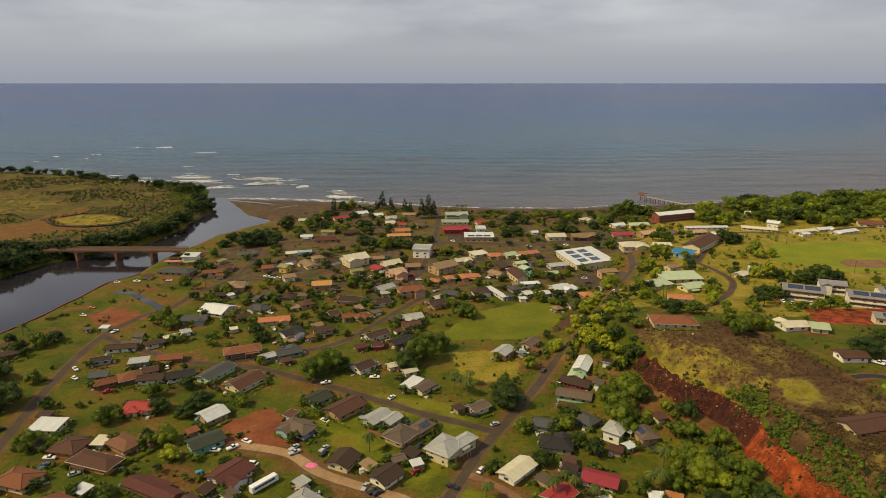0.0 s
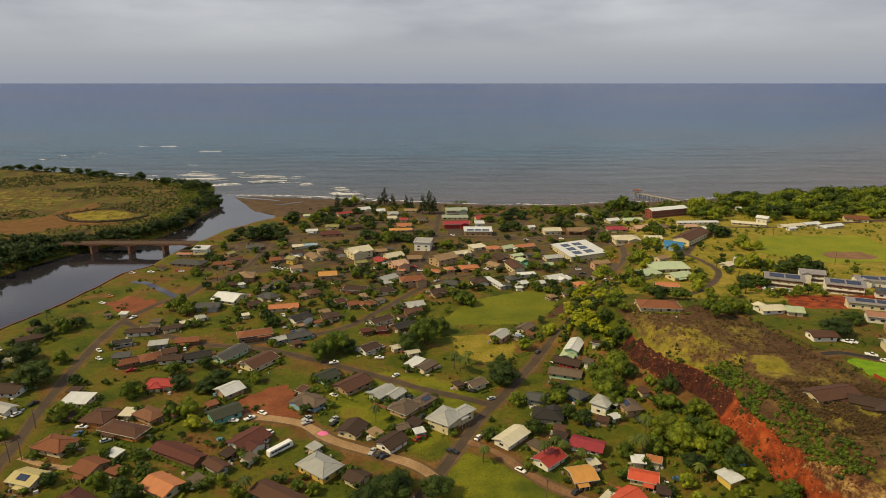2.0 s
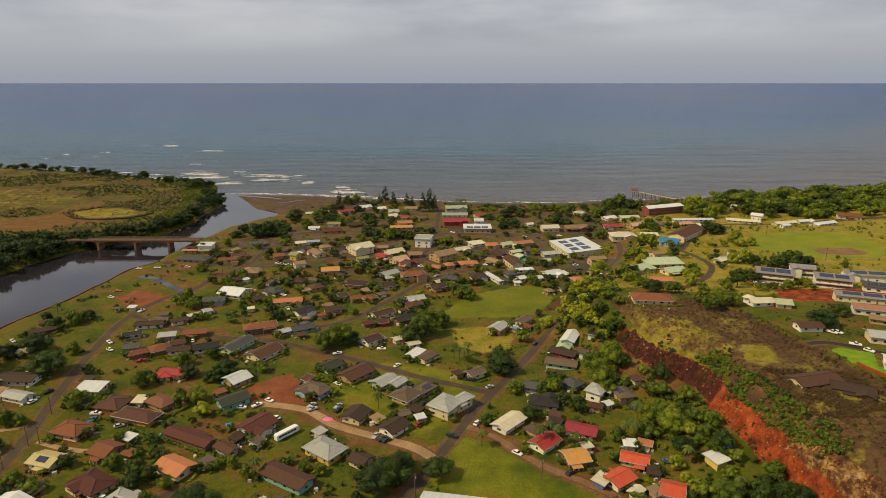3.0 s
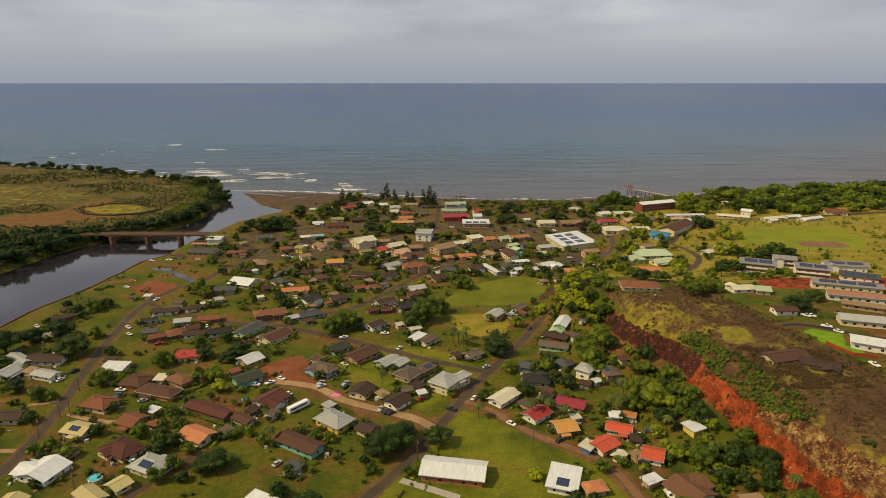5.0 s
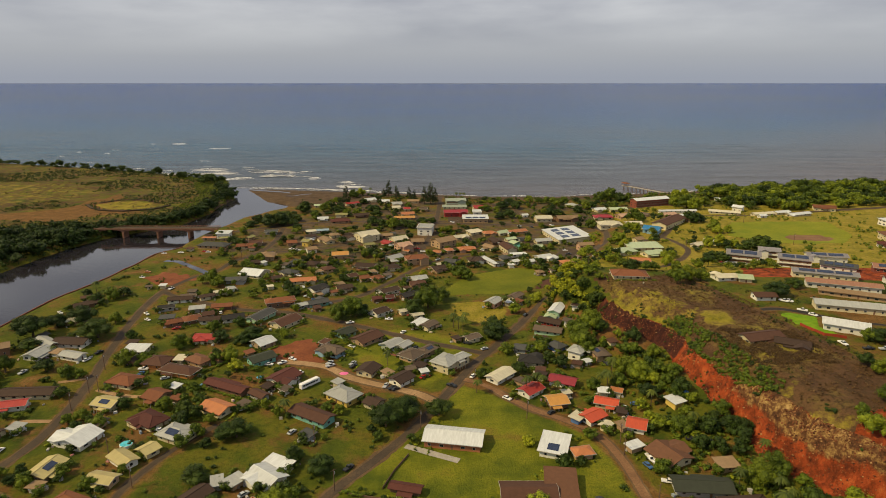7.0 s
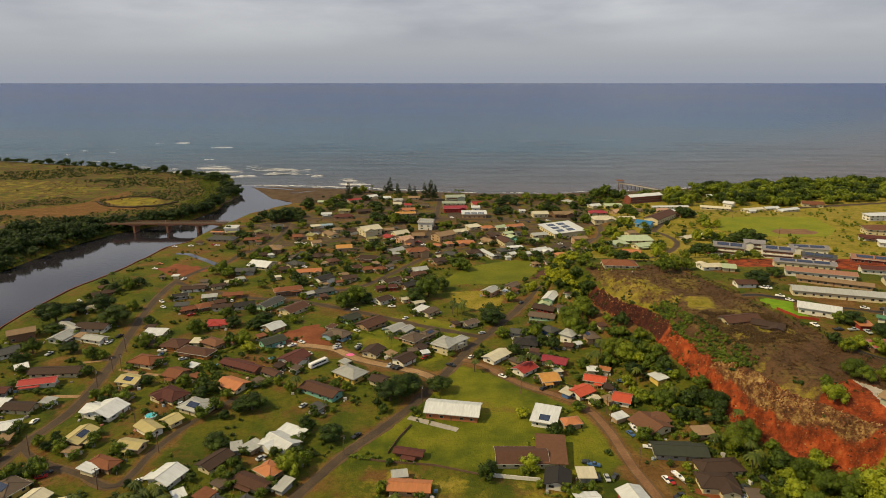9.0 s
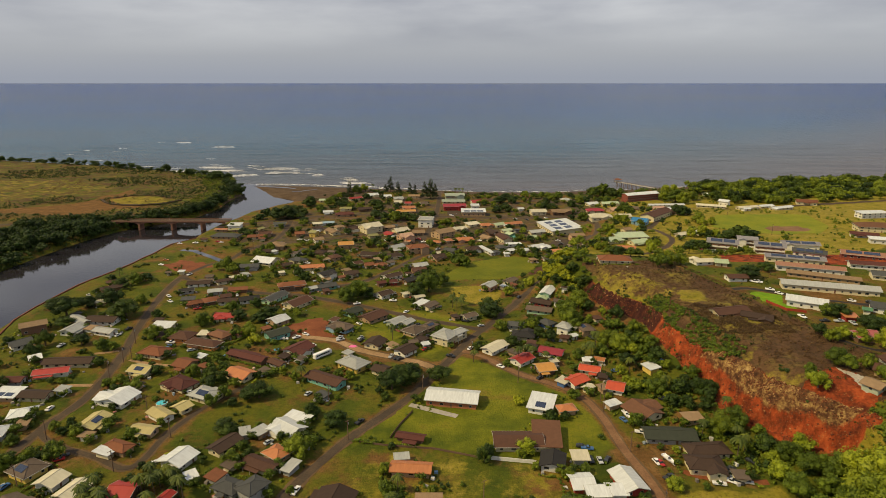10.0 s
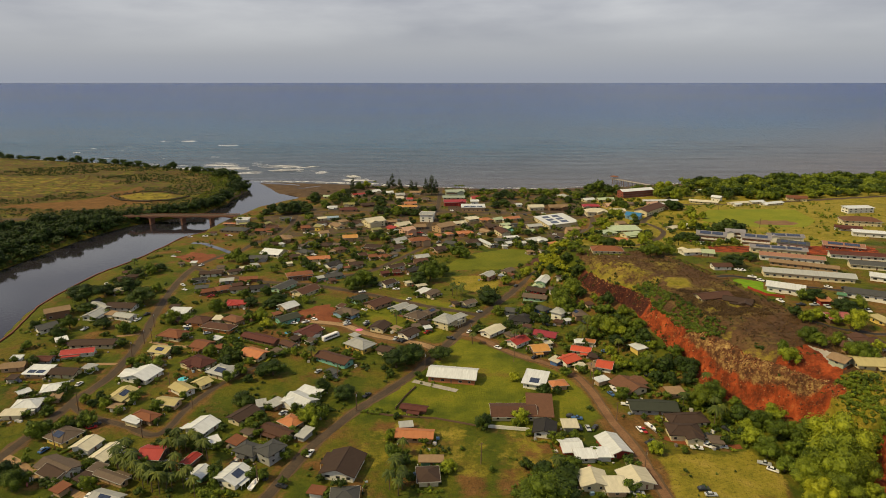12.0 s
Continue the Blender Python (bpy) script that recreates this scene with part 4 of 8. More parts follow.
# ---- the town ----
house(-191.6, 141.4, 21, 9.9, 7.3, 2.5, "hip", "white", "cream")
house(-204.1, 136.8, 53, 3.9, 3.9, 2.5, "gable", "white", "cream")
house(-194.1, 124.7, 12, 10.5, 8.4, 2.5, "hip", "white", "grey")
house(-195.6, 116.6, 3, 8.2, 3.9, 2.5, "shed", "cream", "cream")
house(-155.2, 133.8, 81, 11.6, 7.9, 2.5, "gable", "straw", "tan", solar=1)
house(-154.9, 155.8, 74, 11.5, 12.6, 2.6, "gable", "white", "white")
house(-128.3, 140.3, -36, 10.9, 5.9, 2.5, "gable", "straw", "white")
house(-121.3, 146.9, 58, 5.6, 6.4, 2.5, "gable", "straw", "cream")
house(-129.7, 127.4, -13, 9.7, 5.4, 2.5, "gable", "straw", "tan")
house(-134.5, 114.6, -22, 10.7, 5.2, 2.5, "hip", "rust", "tan")
house(-138.2, 110.7, 71, 3.0, 6.3, 2.3, "shed", "white", "cream")
house(-106.3, 106.8, 68, 9.5, 9.6, 2.6, "gable", "white", "white")
house(-96.8, 95.0, 37, 3.0, 3.9, 2.5, "shed", "white", "cream")
house(-162.2, 99.3, -25, 10.3, 8.8, 2.7, "hip", "taupe", "yellow", solar=1)
house(-148.7, 92.5, 75, 7.5, 7.8, 2.5, "gable", "cream", "white")
house(-137.2, 86.1, 73, 9.8, 6.9, 2.5, "gable", "cream", "white")
house(-118.4, 86.3, -5, 8.6, 8.6, 2.5, "gable", "red", "brown")
house(-101.4, 81.5, 71, 6.5, 3.1, 2.5, "gable", "red", "brown")
house(-151.3, 77.0, -26, 15.3, 7.8, 2.7, "gable", "taupe", "white")
house(-150.5, 74.0, -28, 9.9, 7.3, 2.5, "gable", "umber", "white")
house(-127.0, 70.4, -24, 13.4, 2.8, 2.5, "gable", "taupe", "tan")
house(-122.5, 58.5, -18, 10.4, 4.7, 2.5, "gable", "grey", "white", solar=1)
house(-81.0, 71.6, 66, 9.2, 9.4, 2.6, "gable", "white", "white", solar=1)
house(-94.5, 73.4, 70, 5.4, 5.3, 2.5, "gable", "white", "green")
house(-91.3, 116.7, 60, 11.5, 6.7, 2.6, "gable", "umber", "cream")
house(-85.6, 125.7, 20, 3.0, 5.0, 2.5, "shed", "grey", "grey")
house(-67.9, 128.7, -37, 12.9, 9.0, 2.6, "gable", "white", "white")
house(-65.3, 137.4, -28, 10.4, 5.0, 2.5, "shed", "white", "white")
house(-67.9, 110.4, -36, 8.3, 6.7, 2.5, "hip", "orange", "tan")
house(-72.1, 102.5, -28, 13.8, 5.2, 2.6, "gable", "brown", "cream")
house(-60.0, 100.9, -25, 3.0, 6.2, 2.4, "shed", "grey", "grey")
house(-70.3, 85.7, 57, 8.4, 7.0, 4.8, "hip", "slate", "grey")
house(-80.0, 88.4, -26, 9.4, 6.4, 2.6, "hip", "slate", "grey")
house(-39.9, 78.3, 79, 14.3, 12.6, 2.8, "gable", "umber", "white")
house(-36.5, 59.2, 5, 9.1, 8.4, 2.5, "hip", "slate", "grey")
house(-12.8, 100.2, -5, 14.6, 5.8, 2.6, "gable", "orange", "tan")
house(-17.0, 107.3, 9, 4.5, 2.8, 2.5, "shed", "grey", "grey")
house(-5.5, 81.8, 0, 8.2, 2.8, 2.5, "shed", "tan", "green")
house(-6.5, 72.0, -85, 8.2, 7.3, 2.5, "hip", "umber", "cream")
house(31.2, 119.6, 0, 19.4, 10.6, 2.5, "gable", "brown", "cream")
house(43.7, 122.8, -6, 10.5, 17.1, 2.8, "shed", "sienna", "cream")
house(43.4, 105.0, 77, 9.0, 8.4, 2.5, "gable", "black", "white")
house(54.8, 107.8, 0, 5.5, 5.0, 2.5, "shed", "cream", "grey")
house(52.0, 91.7, 5, 7.4, 8.4, 2.5, "gable", "white", "red")
house(56.6, 85.4, 2, 7.3, 5.0, 2.5, "shed", "white", "white")
house(63.8, 86.4, 0, 6.1, 5.0, 2.5, "shed", "white", "white")
house(69.8, 92.3, -77, 12.8, 8.4, 2.5, "gable", "white", "red")
house(56.0, 69.2, -89, 8.3, 9.5, 2.5, "gable", "cream", "cream")
house(63.4, 65.4, 0, 6.7, 7.3, 2.5, "shed", "cream", "tan")
house(72.5, 70.1, -83, 8.5, 10.6, 2.5, "gable", "cream", "cream")
house(45.9, 150.1, -19, 10.2, 12.9, 2.8, "shed", "white", "white", solar=1)
house(56.4, 145.4, 12, 7.2, 5.0, 2.5, "hip", "orange", "tan")
house(96.5, 124.1, -5, 20.2, 8.4, 2.5, "gable", "moss", "grey")
house(102.8, 102.5, -4, 12.6, 8.4, 3.2, "hip", "umber", "cream")
house(107.8, 112.8, 5, 16.0, 7.3, 2.5, "hip", "umber", "cream")
house(110.7, 135.8, 7, 6.9, 5.0, 2.5, "shed", "tan", "tan")
house(187.8, 115.5, -6, 15.1, 8.4, 2.5, "gable", "straw", "cream")
house(-250.0, 241.3, 34, 13.0, 8.4, 4.7, "gable", "tan", "brown")
house(-243.5, 218.8, 50, 10.0, 9.5, 2.5, "gable", "slate", "white")
house(-225.2, 239.9, 80, 11.5, 9.0, 2.5, "gable", "grey", "white")
house(-204.1, 236.9, -18, 12.5, 5.8, 2.5, "gable", "grey", "white")
house(-214.8, 254.8, -4, 17.9, 8.6, 2.6, "gable", "umber", "white")
house(-229.2, 254.0, -35, 16.8, 6.1, 2.5, "gable", "grey", "tan")
house(-222.5, 199.1, 38, 4.8, 5.0, 2.5, "shed", "white", "brown", solar=1)
house(-201.4, 194.8, 4, 23.7, 7.3, 2.5, "gable", "umber", "cream")
house(-203.4, 182.8, 15, 15.5, 6.1, 2.5, "gable", "red", "white")
house(-217.0, 173.7, 0, 8.7, 5.0, 2.5, "gable", "maroon", "grey")
house(-227.3, 165.2, 13, 10.2, 6.1, 2.5, "gable", "tan", "tan")
house(-210.6, 159.6, -3, 10.9, 8.5, 2.5, "shed", "white", "tan", solar=2)
house(-196.1, 158.2, -5, 12.9, 6.3, 2.5, "gable", "umber", "cream")
house(-160.7, 207.1, -16, 13.5, 9.5, 2.6, "hip", "rust", "cream")
house(-157.6, 184.8, -16, 10.4, 7.9, 2.6, "gable", "straw", "cream", solar=1)
house(-172.9, 245.0, -3, 11.4, 8.4, 2.5, "shed", "white", "cream")
house(-154.1, 229.2, -11, 11.4, 10.1, 2.6, "hip", "brown", "orange")
house(-137.9, 218.6, -18, 19.1, 7.6, 2.6, "hip", "brown", "orange")
house(-137.8, 192.0, -23, 8.4, 9.1, 2.5, "gable", "rust", "tan")
house(-131.7, 170.6, -32, 14.1, 9.0, 2.5, "hip", "maroon", "cream")
house(-114.5, 158.9, -25, 13.2, 9.2, 2.7, "hip", "grey", "cream", solar=1)
house(-143.0, 232.6, -4, 4.1, 5.1, 2.4, "shed", "cream", "cream")
house(-241.3, 317.0, 38, 14.1, 6.1, 2.5, "gable", "umber", "brown")
house(-231.2, 286.9, 7, 9.1, 5.0, 2.5, "shed", "cream", "tan")
house(-206.3, 355.6, 0, 3.4, 2.8, 2.5, "shed", "white", "cream")
house(-181.9, 327.7, 10, 15.1, 6.1, 2.5, "gable", "umber", "white")
house(-184.4, 310.4, 22, 9.0, 5.0, 2.5, "gable", "black", "grey")
house(-169.0, 285.2, 34, 9.2, 6.1, 2.5, "hip", "rust", "brown")
house(-148.3, 313.5, 12, 11.9, 6.1, 2.5, "gable", "rust", "brown")
house(-165.7, 332.5, 33, 9.2, 5.0, 2.5, "gable", "umber", "cream")
house(-159.0, 342.0, 35, 9.2, 3.9, 2.5, "gable", "cream", "cream")
house(-111.3, 320.7, 21, 18.4, 8.4, 3.7, "hip", "rust", "brown")
house(-90.2, 344.2, 47, 11.3, 8.4, 4.7, "gable", "black", "white")
house(-72.8, 352.7, 24, 10.2, 7.3, 2.5, "gable", "umber", "cream")
house(-85.8, 320.8, 30, 12.5, 7.3, 2.5, "gable", "slate", "teal")
house(-95.8, 315.2, 37, 7.6, 5.0, 2.5, "gable", "grey", "grey")
house(-117.3, 295.9, 65, 18.1, 8.2, 2.6, "gable", "slate", "mint")
house(-134.4, 293.2, 22, 12.2, 7.3, 2.5, "gable", "black", "white")
house(-148.1, 289.8, 11, 11.2, 6.1, 2.5, "gable", "umber", "white")
house(-99.1, 286.2, 57, 16.5, 11.1, 2.6, "gable", "brown", "cream")
house(-138.6, 261.1, -6, 14.1, 6.5, 2.5, "gable", "red", "cream")
house(-104.5, 254.8, 51, 9.8, 9.7, 2.6, "gable", "white", "tan")
house(-59.4, 269.3, 48, 9.3, 8.2, 2.7, "gable", "moss", "mint")
house(-45.3, 260.6, 49, 15.3, 10.5, 2.6, "gable", "brown", "tan")
house(-99.2, 232.4, 42, 12.5, 8.5, 3.0, "gable", "moss", "teal")
house(-81.7, 210.8, 57, 13.1, 10.6, 2.6, "gable", "maroon", "white")
house(-107.3, 201.2, -26, 23.2, 5.5, 2.5, "gable", "maroon", "brown")
house(-89.1, 193.1, -35, 8.8, 4.2, 2.5, "gable", "brown", "grey")
house(-104.8, 180.5, -29, 12.6, 8.7, 2.5, "gable", "orange", "cream")
house(-59.6, 174.0, -31, 19.8, 7.4, 2.9, "gable", "brown", "teal")
house(-48.2, 192.0, -37, 14.0, 9.6, 3.2, "hip", "grey", "yellow")
house(-32.8, 185.7, -34, 6.6, 6.7, 2.6, "gable", "umber", "cream")
house(-15.3, 284.1, -35, 5.3, 9.3, 2.5, "shed", "white", "cream")
house(-9.3, 280.6, 51, 9.6, 6.1, 2.6, "gable", "taupe", "cream")
house(-25.9, 304.0, 30, 6.3, 3.9, 2.5, "gable", "cream", "cream")
house(-17.3, 297.5, 29, 6.2, 3.9, 2.5, "gable", "cream", "cream")
house(-39.5, 345.6, 39, 13.3, 7.3, 2.5, "gable", "umber", "white")
house(-20.0, 361.7, 16, 10.4, 7.3, 2.5, "gable", "brown", "tan")
house(-46.4, 328.1, 23, 5.7, 5.0, 2.5, "gable", "maroon", "brown")
house(-24.0, 336.3, 38, 13.1, 7.3, 2.5, "gable", "black", "brown")
house(33.5, 320.0, 54, 10.6, 7.3, 3.7, "gable", "grey", "pink")
house(50.0, 333.7, 50, 10.1, 6.1, 2.5, "gable", "taupe", "cream")
house(72.0, 295.5, 65, 15.0, 6.4, 3.4, "gable", "white", "mint")
house(67.5, 289.0, 65, 7.0, 6.0, 2.6, "gable", "palegreen", "mint")
house(66.1, 282.7, -30, 13.2, 7.3, 2.5, "gable", "umber", "red")
house(63.1, 272.5, -20, 15.3, 7.3, 2.5, "gable", "taupe", "mint")
house(44.7, 247.1, -18, 8.4, 6.1, 2.5, "gable", "slate", "grey")
house(47.5, 231.4, -12, 11.8, 8.4, 2.5, "hip", "black", "cream")
house(64.1, 250.4, -51, 8.4, 6.6, 2.5, "hip", "slate", "blue")
house(73.6, 238.8, 54, 8.4, 7.0, 4.7, "hip", "grey", "white")
house(85.1, 235.4, -77, 9.5, 6.8, 2.5, "hip", "taupe", "tan", solar=1)
house(71.0, 226.4, -21, 3.6, 2.8, 2.5, "shed", "brown", "tan")
house(77.0, 229.5, 26, 3.0, 2.8, 2.5, "gable", "white", "white")
house(29.0, 213.7, 47, 13.9, 7.3, 2.5, "gable", "cream", "white")
house(42.5, 198.1, 42, 10.5, 7.3, 2.5, "gable", "red", "white")
house(60.0, 207.6, -25, 12.1, 7.3, 2.5, "gable", "crimson", "white")
house(53.1, 187.2, 13, 8.4, 8.4, 2.5, "gable", "amber", "brown")
house(59.2, 194.7, 19, 3.0, 2.8, 2.5, "shed", "cream", "cream")
house(76.6, 186.2, -20, 9.5, 6.1, 2.5, "gable", "vermilion", "cream")
house(77.6, 196.7, -8, 4.0, 3.9, 2.5, "shed", "white", "cream")
house(83.9, 196.5, -23, 4.4, 2.8, 2.5, "shed", "orange", "cream")
house(66.9, 173.6, 35, 9.4, 7.3, 2.5, "gable", "vermilion", "white")
house(60.2, 172.5, 49, 5.7, 3.9, 2.5, "shed", "cream", "blue")
house(71.1, 165.9, 42, 4.3, 2.8, 2.5, "gable", "cream", "cream")
house(84.9, 166.4, -23, 7.1, 8.4, 2.5, "gable", "vermilion", "white")
house(78.3, 165.3, 25, 3.1, 3.9, 2.5, "shed", "tan", "tan")
house(106.5, 180.9, -68, 6.4, 5.0, 2.5, "shed", "white", "yellow")
house(227.7, 202.1, -33, 3.0, 2.8, 2.5, "shed", "green", "white")
house(212.5, 193.2, -7, 5.4, 5.0, 2.5, "shed", "orange", "red")
house(203.9, 168.7, 7, 11.2, 7.3, 2.5, "gable", "pinkred", "brown")
house(175.8, 118.3, -60, 6.3, 7.3, 2.5, "gable", "tan", "sage")
house(200.8, 136.6, 0, 11.6, 9.5, 2.5, "hip", "brown", "grey")
house(189.2, 131.0, -44, 7.3, 7.3, 2.5, "gable", "brown", "tan")
house(183.6, 260.6, 0, 11.1, 7.3, 2.5, "gable", "brown", "white")
house(225.2, 164.8, 14, 4.8, 8.4, 2.5, "shed", "straw", "yellow")
house(4.3, 155.5, -10, 23.5, 11.4, 3.3, "gable", "white", "brick")
house(91.0, 143.7, -63, 12.6, 11.7, 2.5, "gable", "sienna", "cream")
house(-29.5, 251.9, 49, 10.8, 7.2, 2.6, "gable", "grey", "sage")
house(-23.0, 250.0, 55, 7.7, 5.3, 2.6, "gable", "grey", "sage")
house(-62.8, 243.7, -32, 13.6, 7.9, 2.7, "hip", "taupe", "skyblue")
house(-39.6, 220.2, 67, 9.5, 8.8, 2.6, "gable", "umber", "cream")
house(-21.6, 210.1, 50, 9.8, 8.1, 2.6, "gable", "umber", "white")
house(-17.6, 237.6, 54, 10.7, 9.4, 2.7, "hip", "taupe", "tan")
house(-9.0, 244.2, 50, 10.5, 6.1, 2.7, "hip", "taupe", "tan", solar=1)
house(1.1, 225.9, 56, 12.1, 10.5, 4.8, "hip", "grey", "cream")
house(8.4, 229.7, 45, 10.0, 5.0, 4.8, "hip", "grey", "cream")
house(-18.0, 220.7, 26, 4.4, 3.9, 2.5, "gable", "taupe", "grey")
house(-10.3, 217.4, 23, 3.0, 2.6, 2.5, "shed", "white", "grey")
house(-209.4, 470.1, -9, 25.8, 11.7, 2.5, "hip", "slate", "tan")
house(-223.4, 495.3, 0, 11.4, 2.8, 2.5, "shed", "orange", "tan")
house(-208.9, 495.2, 11, 7.1, 3.9, 2.5, "gable", "olive", "tan")
house(-212.6, 506.3, 0, 11.6, 9.5, 4.7, "shed", "white", "white")
house(-179.5, 468.3, 10, 15.6, 7.3, 2.5, "gable", "rust", "cream")
house(-174.7, 480.5, 14, 10.8, 7.3, 2.5, "gable", "brown", "tan")
house(-185.4, 498.1, 63, 7.6, 5.0, 2.5, "gable", "olive", "tan")
house(-150.8, 431.6, -79, 14.0, 11.7, 3.7, "hip", "tan", "tan")
house(-156.0, 415.3, 17, 6.5, 7.3, 2.5, "gable", "umber", "brown")
house(-149.0, 414.2, 45, 3.3, 3.9, 2.5, "shed", "white", "white")
house(-148.2, 386.4, -19, 17.1, 15.1, 2.5, "gable", "white", "cream")
house(-157.0, 370.1, 7, 13.7, 8.4, 2.5, "gable", "slate", "grey")
house(-122.0, 389.6, -31, 12.6, 8.4, 2.5, "hip", "slate", "cream")
house(-121.6, 417.7, -18, 9.8, 8.4, 2.5, "hip", "slate", "grey")
house(-108.4, 412.3, -13, 9.0, 8.4, 2.5, "hip", "umber", "tan")
house(-106.4, 369.0, 14, 17.9, 7.3, 2.5, "gable", "orange", "cream")
house(-127.8, 373.9, 33, 7.2, 7.3, 2.5, "gable", "umber", "brown")
house(-141.3, 480.1, 19, 7.9, 8.4, 2.5, "gable", "rust", "tan")
house(-126.0, 476.3, -22, 6.4, 7.3, 4.7, "gable", "olive", "yellow")
house(-117.6, 453.3, 27, 7.7, 8.4, 3.7, "gable", "tan", "white")
house(-128.4, 503.5, 18, 9.4, 6.1, 2.5, "gable", "umber", "white")
house(-132.2, 522.8, 21, 8.4, 6.1, 2.5, "gable", "cream", "cream")
house(-171.0, 521.5, 8, 11.1, 7.3, 2.5, "gable", "slate", "grey")
house(-110.1, 489.7, -57, 17.4, 8.4, 2.5, "gable", "tan", "cream")
house(-106.7, 508.8, 31, 8.3, 7.3, 2.5, "hip", "tan", "cream")
house(-91.6, 500.2, 27, 9.5, 8.4, 2.5, "gable", "umber", "white")
house(-73.9, 498.2, 35, 19.1, 16.2, 5.7, "gable", "cream", "cream")
house(-56.2, 506.5, 16, 10.8, 7.3, 2.5, "gable", "tan", "tan")
house(-52.0, 478.2, -44, 9.4, 7.3, 2.5, "gable", "red", "cream")
house(-42.8, 488.4, 32, 13.7, 11.7, 3.7, "gable", "cream", "cream")
house(-36.6, 458.8, 33, 11.6, 11.7, 5.7, "gable", "pinktan", "pinktan")
house(-25.0, 485.2, 7, 10.7, 9.5, 2.5, "gable", "tan", "tan")
house(-0.4, 475.4, 38, 18.7, 14.0, 5.7, "gable", "tan", "tan")
house(-6.4, 447.2, -18, 7.2, 6.1, 2.5, "hip", "orange", "tan")
house(-32.0, 449.5, -32, 3.5, 3.9, 2.5, "gable", "orange", "tan")
house(-89.2, 436.0, 11, 12.5, 9.5, 3.7, "gable", "amber", "tan")
house(-42.6, 431.0, 44, 12.9, 8.4, 2.5, "gable", "grey", "white")
house(-23.1, 420.1, 19, 17.4, 10.6, 5.2, "hip", "rust", "tan")
house(-63.2, 405.9, -12, 14.7, 9.5, 2.5, "gable", "umber", "pink")
house(-42.4, 401.7, 19, 12.1, 9.5, 2.5, "hip", "umber", "cream")
house(-92.5, 397.1, 33, 8.3, 8.4, 2.5, "hip", "brown", "tan")
house(-71.1, 378.8, 40, 6.2, 7.3, 2.5, "gable", "brown", "tan")
house(-61.3, 374.8, 24, 5.7, 7.3, 2.5, "gable", "rust", "tan")
house(-51.5, 374.6, 39, 9.2, 7.3, 2.5, "hip", "rust", "tan")
house(-68.7, 472.4, 26, 8.5, 6.1, 2.5, "gable", "olive", "cream")
house(-19.5, 373.6, 23, 10.9, 8.4, 2.5, "gable", "grey", "cream")
house(-4.7, 399.5, 27, 10.6, 8.4, 2.5, "gable", "umber", "tan")
house(-55.6, 389.2, 27, 3.0, 5.0, 2.5, "shed", "tan", "tan")
house(-3.9, 409.5, 32, 4.7, 5.0, 2.5, "gable", "cream", "cream")
house(4.9, 453.7, -69, 7.3, 6.1, 2.5, "hip", "orange", "tan")
house(20.3, 457.9, 10, 14.3, 7.3, 2.5, "hip", "orange", "pinktan")
house(15.7, 501.1, 27, 12.9, 8.4, 2.5, "gable", "cream", "cream")
house(30.3, 521.1, 29, 13.2, 9.5, 2.5, "shed", "cream", "cream")
house(44.3, 516.3, 16, 11.2, 8.4, 2.5, "hip", "orange", "tan")
house(56.8, 518.4, 34, 11.0, 8.4, 2.5, "gable", "palegreen", "cream")
house(72.2, 523.8, 21, 18.3, 8.4, 2.5, "gable", "orange", "tan")
house(48.5, 486.9, -67, 15.6, 7.3, 2.5, "gable", "umber", "brown")
house(41.6, 464.7, -52, 11.2, 7.3, 2.5, "gable", "tan", "cream")
house(56.8, 456.1, -74, 20.6, 8.4, 4.7, "gable", "brown", "cream")
house(65.6, 478.2, -58, 7.4, 7.3, 2.5, "gable", "palegreen", "green")
house(68.0, 466.1, 29, 4.3, 5.0, 2.5, "gable", "teal", "green")
house(62.6, 492.8, 26, 9.3, 6.1, 2.5, "gable", "palegreen", "cream")
house(92.2, 487.1, 17, 14.5, 8.4, 2.5, "gable", "grey", "cream")
house(85.1, 465.4, 20, 6.8, 7.3, 2.5, "gable", "palegreen", "cream")
house(26.6, 424.0, 11, 11.6, 9.5, 2.5, "hip", "umber", "white")
house(37.7, 420.4, -65, 23.6, 2.8, 2.5, "shed", "white", "white")
house(5.9, 418.0, -21, 8.5, 8.4, 2.5, "gable", "slate", "grey")
house(51.9, 430.0, -66, 8.4, 7.7, 2.5, "hip", "slate", "grey")
house(64.1, 439.6, 11, 12.7, 3.9, 2.5, "shed", "white", "white")
house(58.7, 418.6, 31, 5.3, 6.1, 2.5, "gable", "white", "white")
house(69.6, 418.6, 19, 9.4, 6.1, 2.5, "gable", "white", "white")
house(45.8, 413.4, 18, 6.0, 5.0, 2.5, "hip", "slate", "grey")
house(54.7, 407.2, 12, 3.6, 2.8, 2.5, "shed", "white", "white")
house(84.5, 431.2, 27, 12.4, 9.5, 2.5, "gable", "white", "white")
house(93.9, 429.4, 29, 3.5, 7.3, 2.5, "shed", "white", "white")
house(75.4, 389.0, -69, 5.0, 4.3, 2.5, "hip", "tan", "tan")
house(100.7, 413.3, 14, 8.2, 8.4, 2.5, "hip", "orange", "tan")
house(94.2, 400.5, 11, 9.7, 7.3, 2.5, "hip", "slate", "tan")
house(117.8, 504.6, -77, 42.2, 31.9, 4.2, "shed", "white", "cream", solar=3)
house(126.3, 461.1, 12, 12.4, 8.4, 4.7, "gable", "tan", "pinktan")
house(160.7, 407.4, 5, 26.3, 14.0, 2.5, "shed", "palegreen", "cream")
house(141.7, 389.9, 23, 13.3, 9.5, 2.5, "shed", "palegreen", "cream")
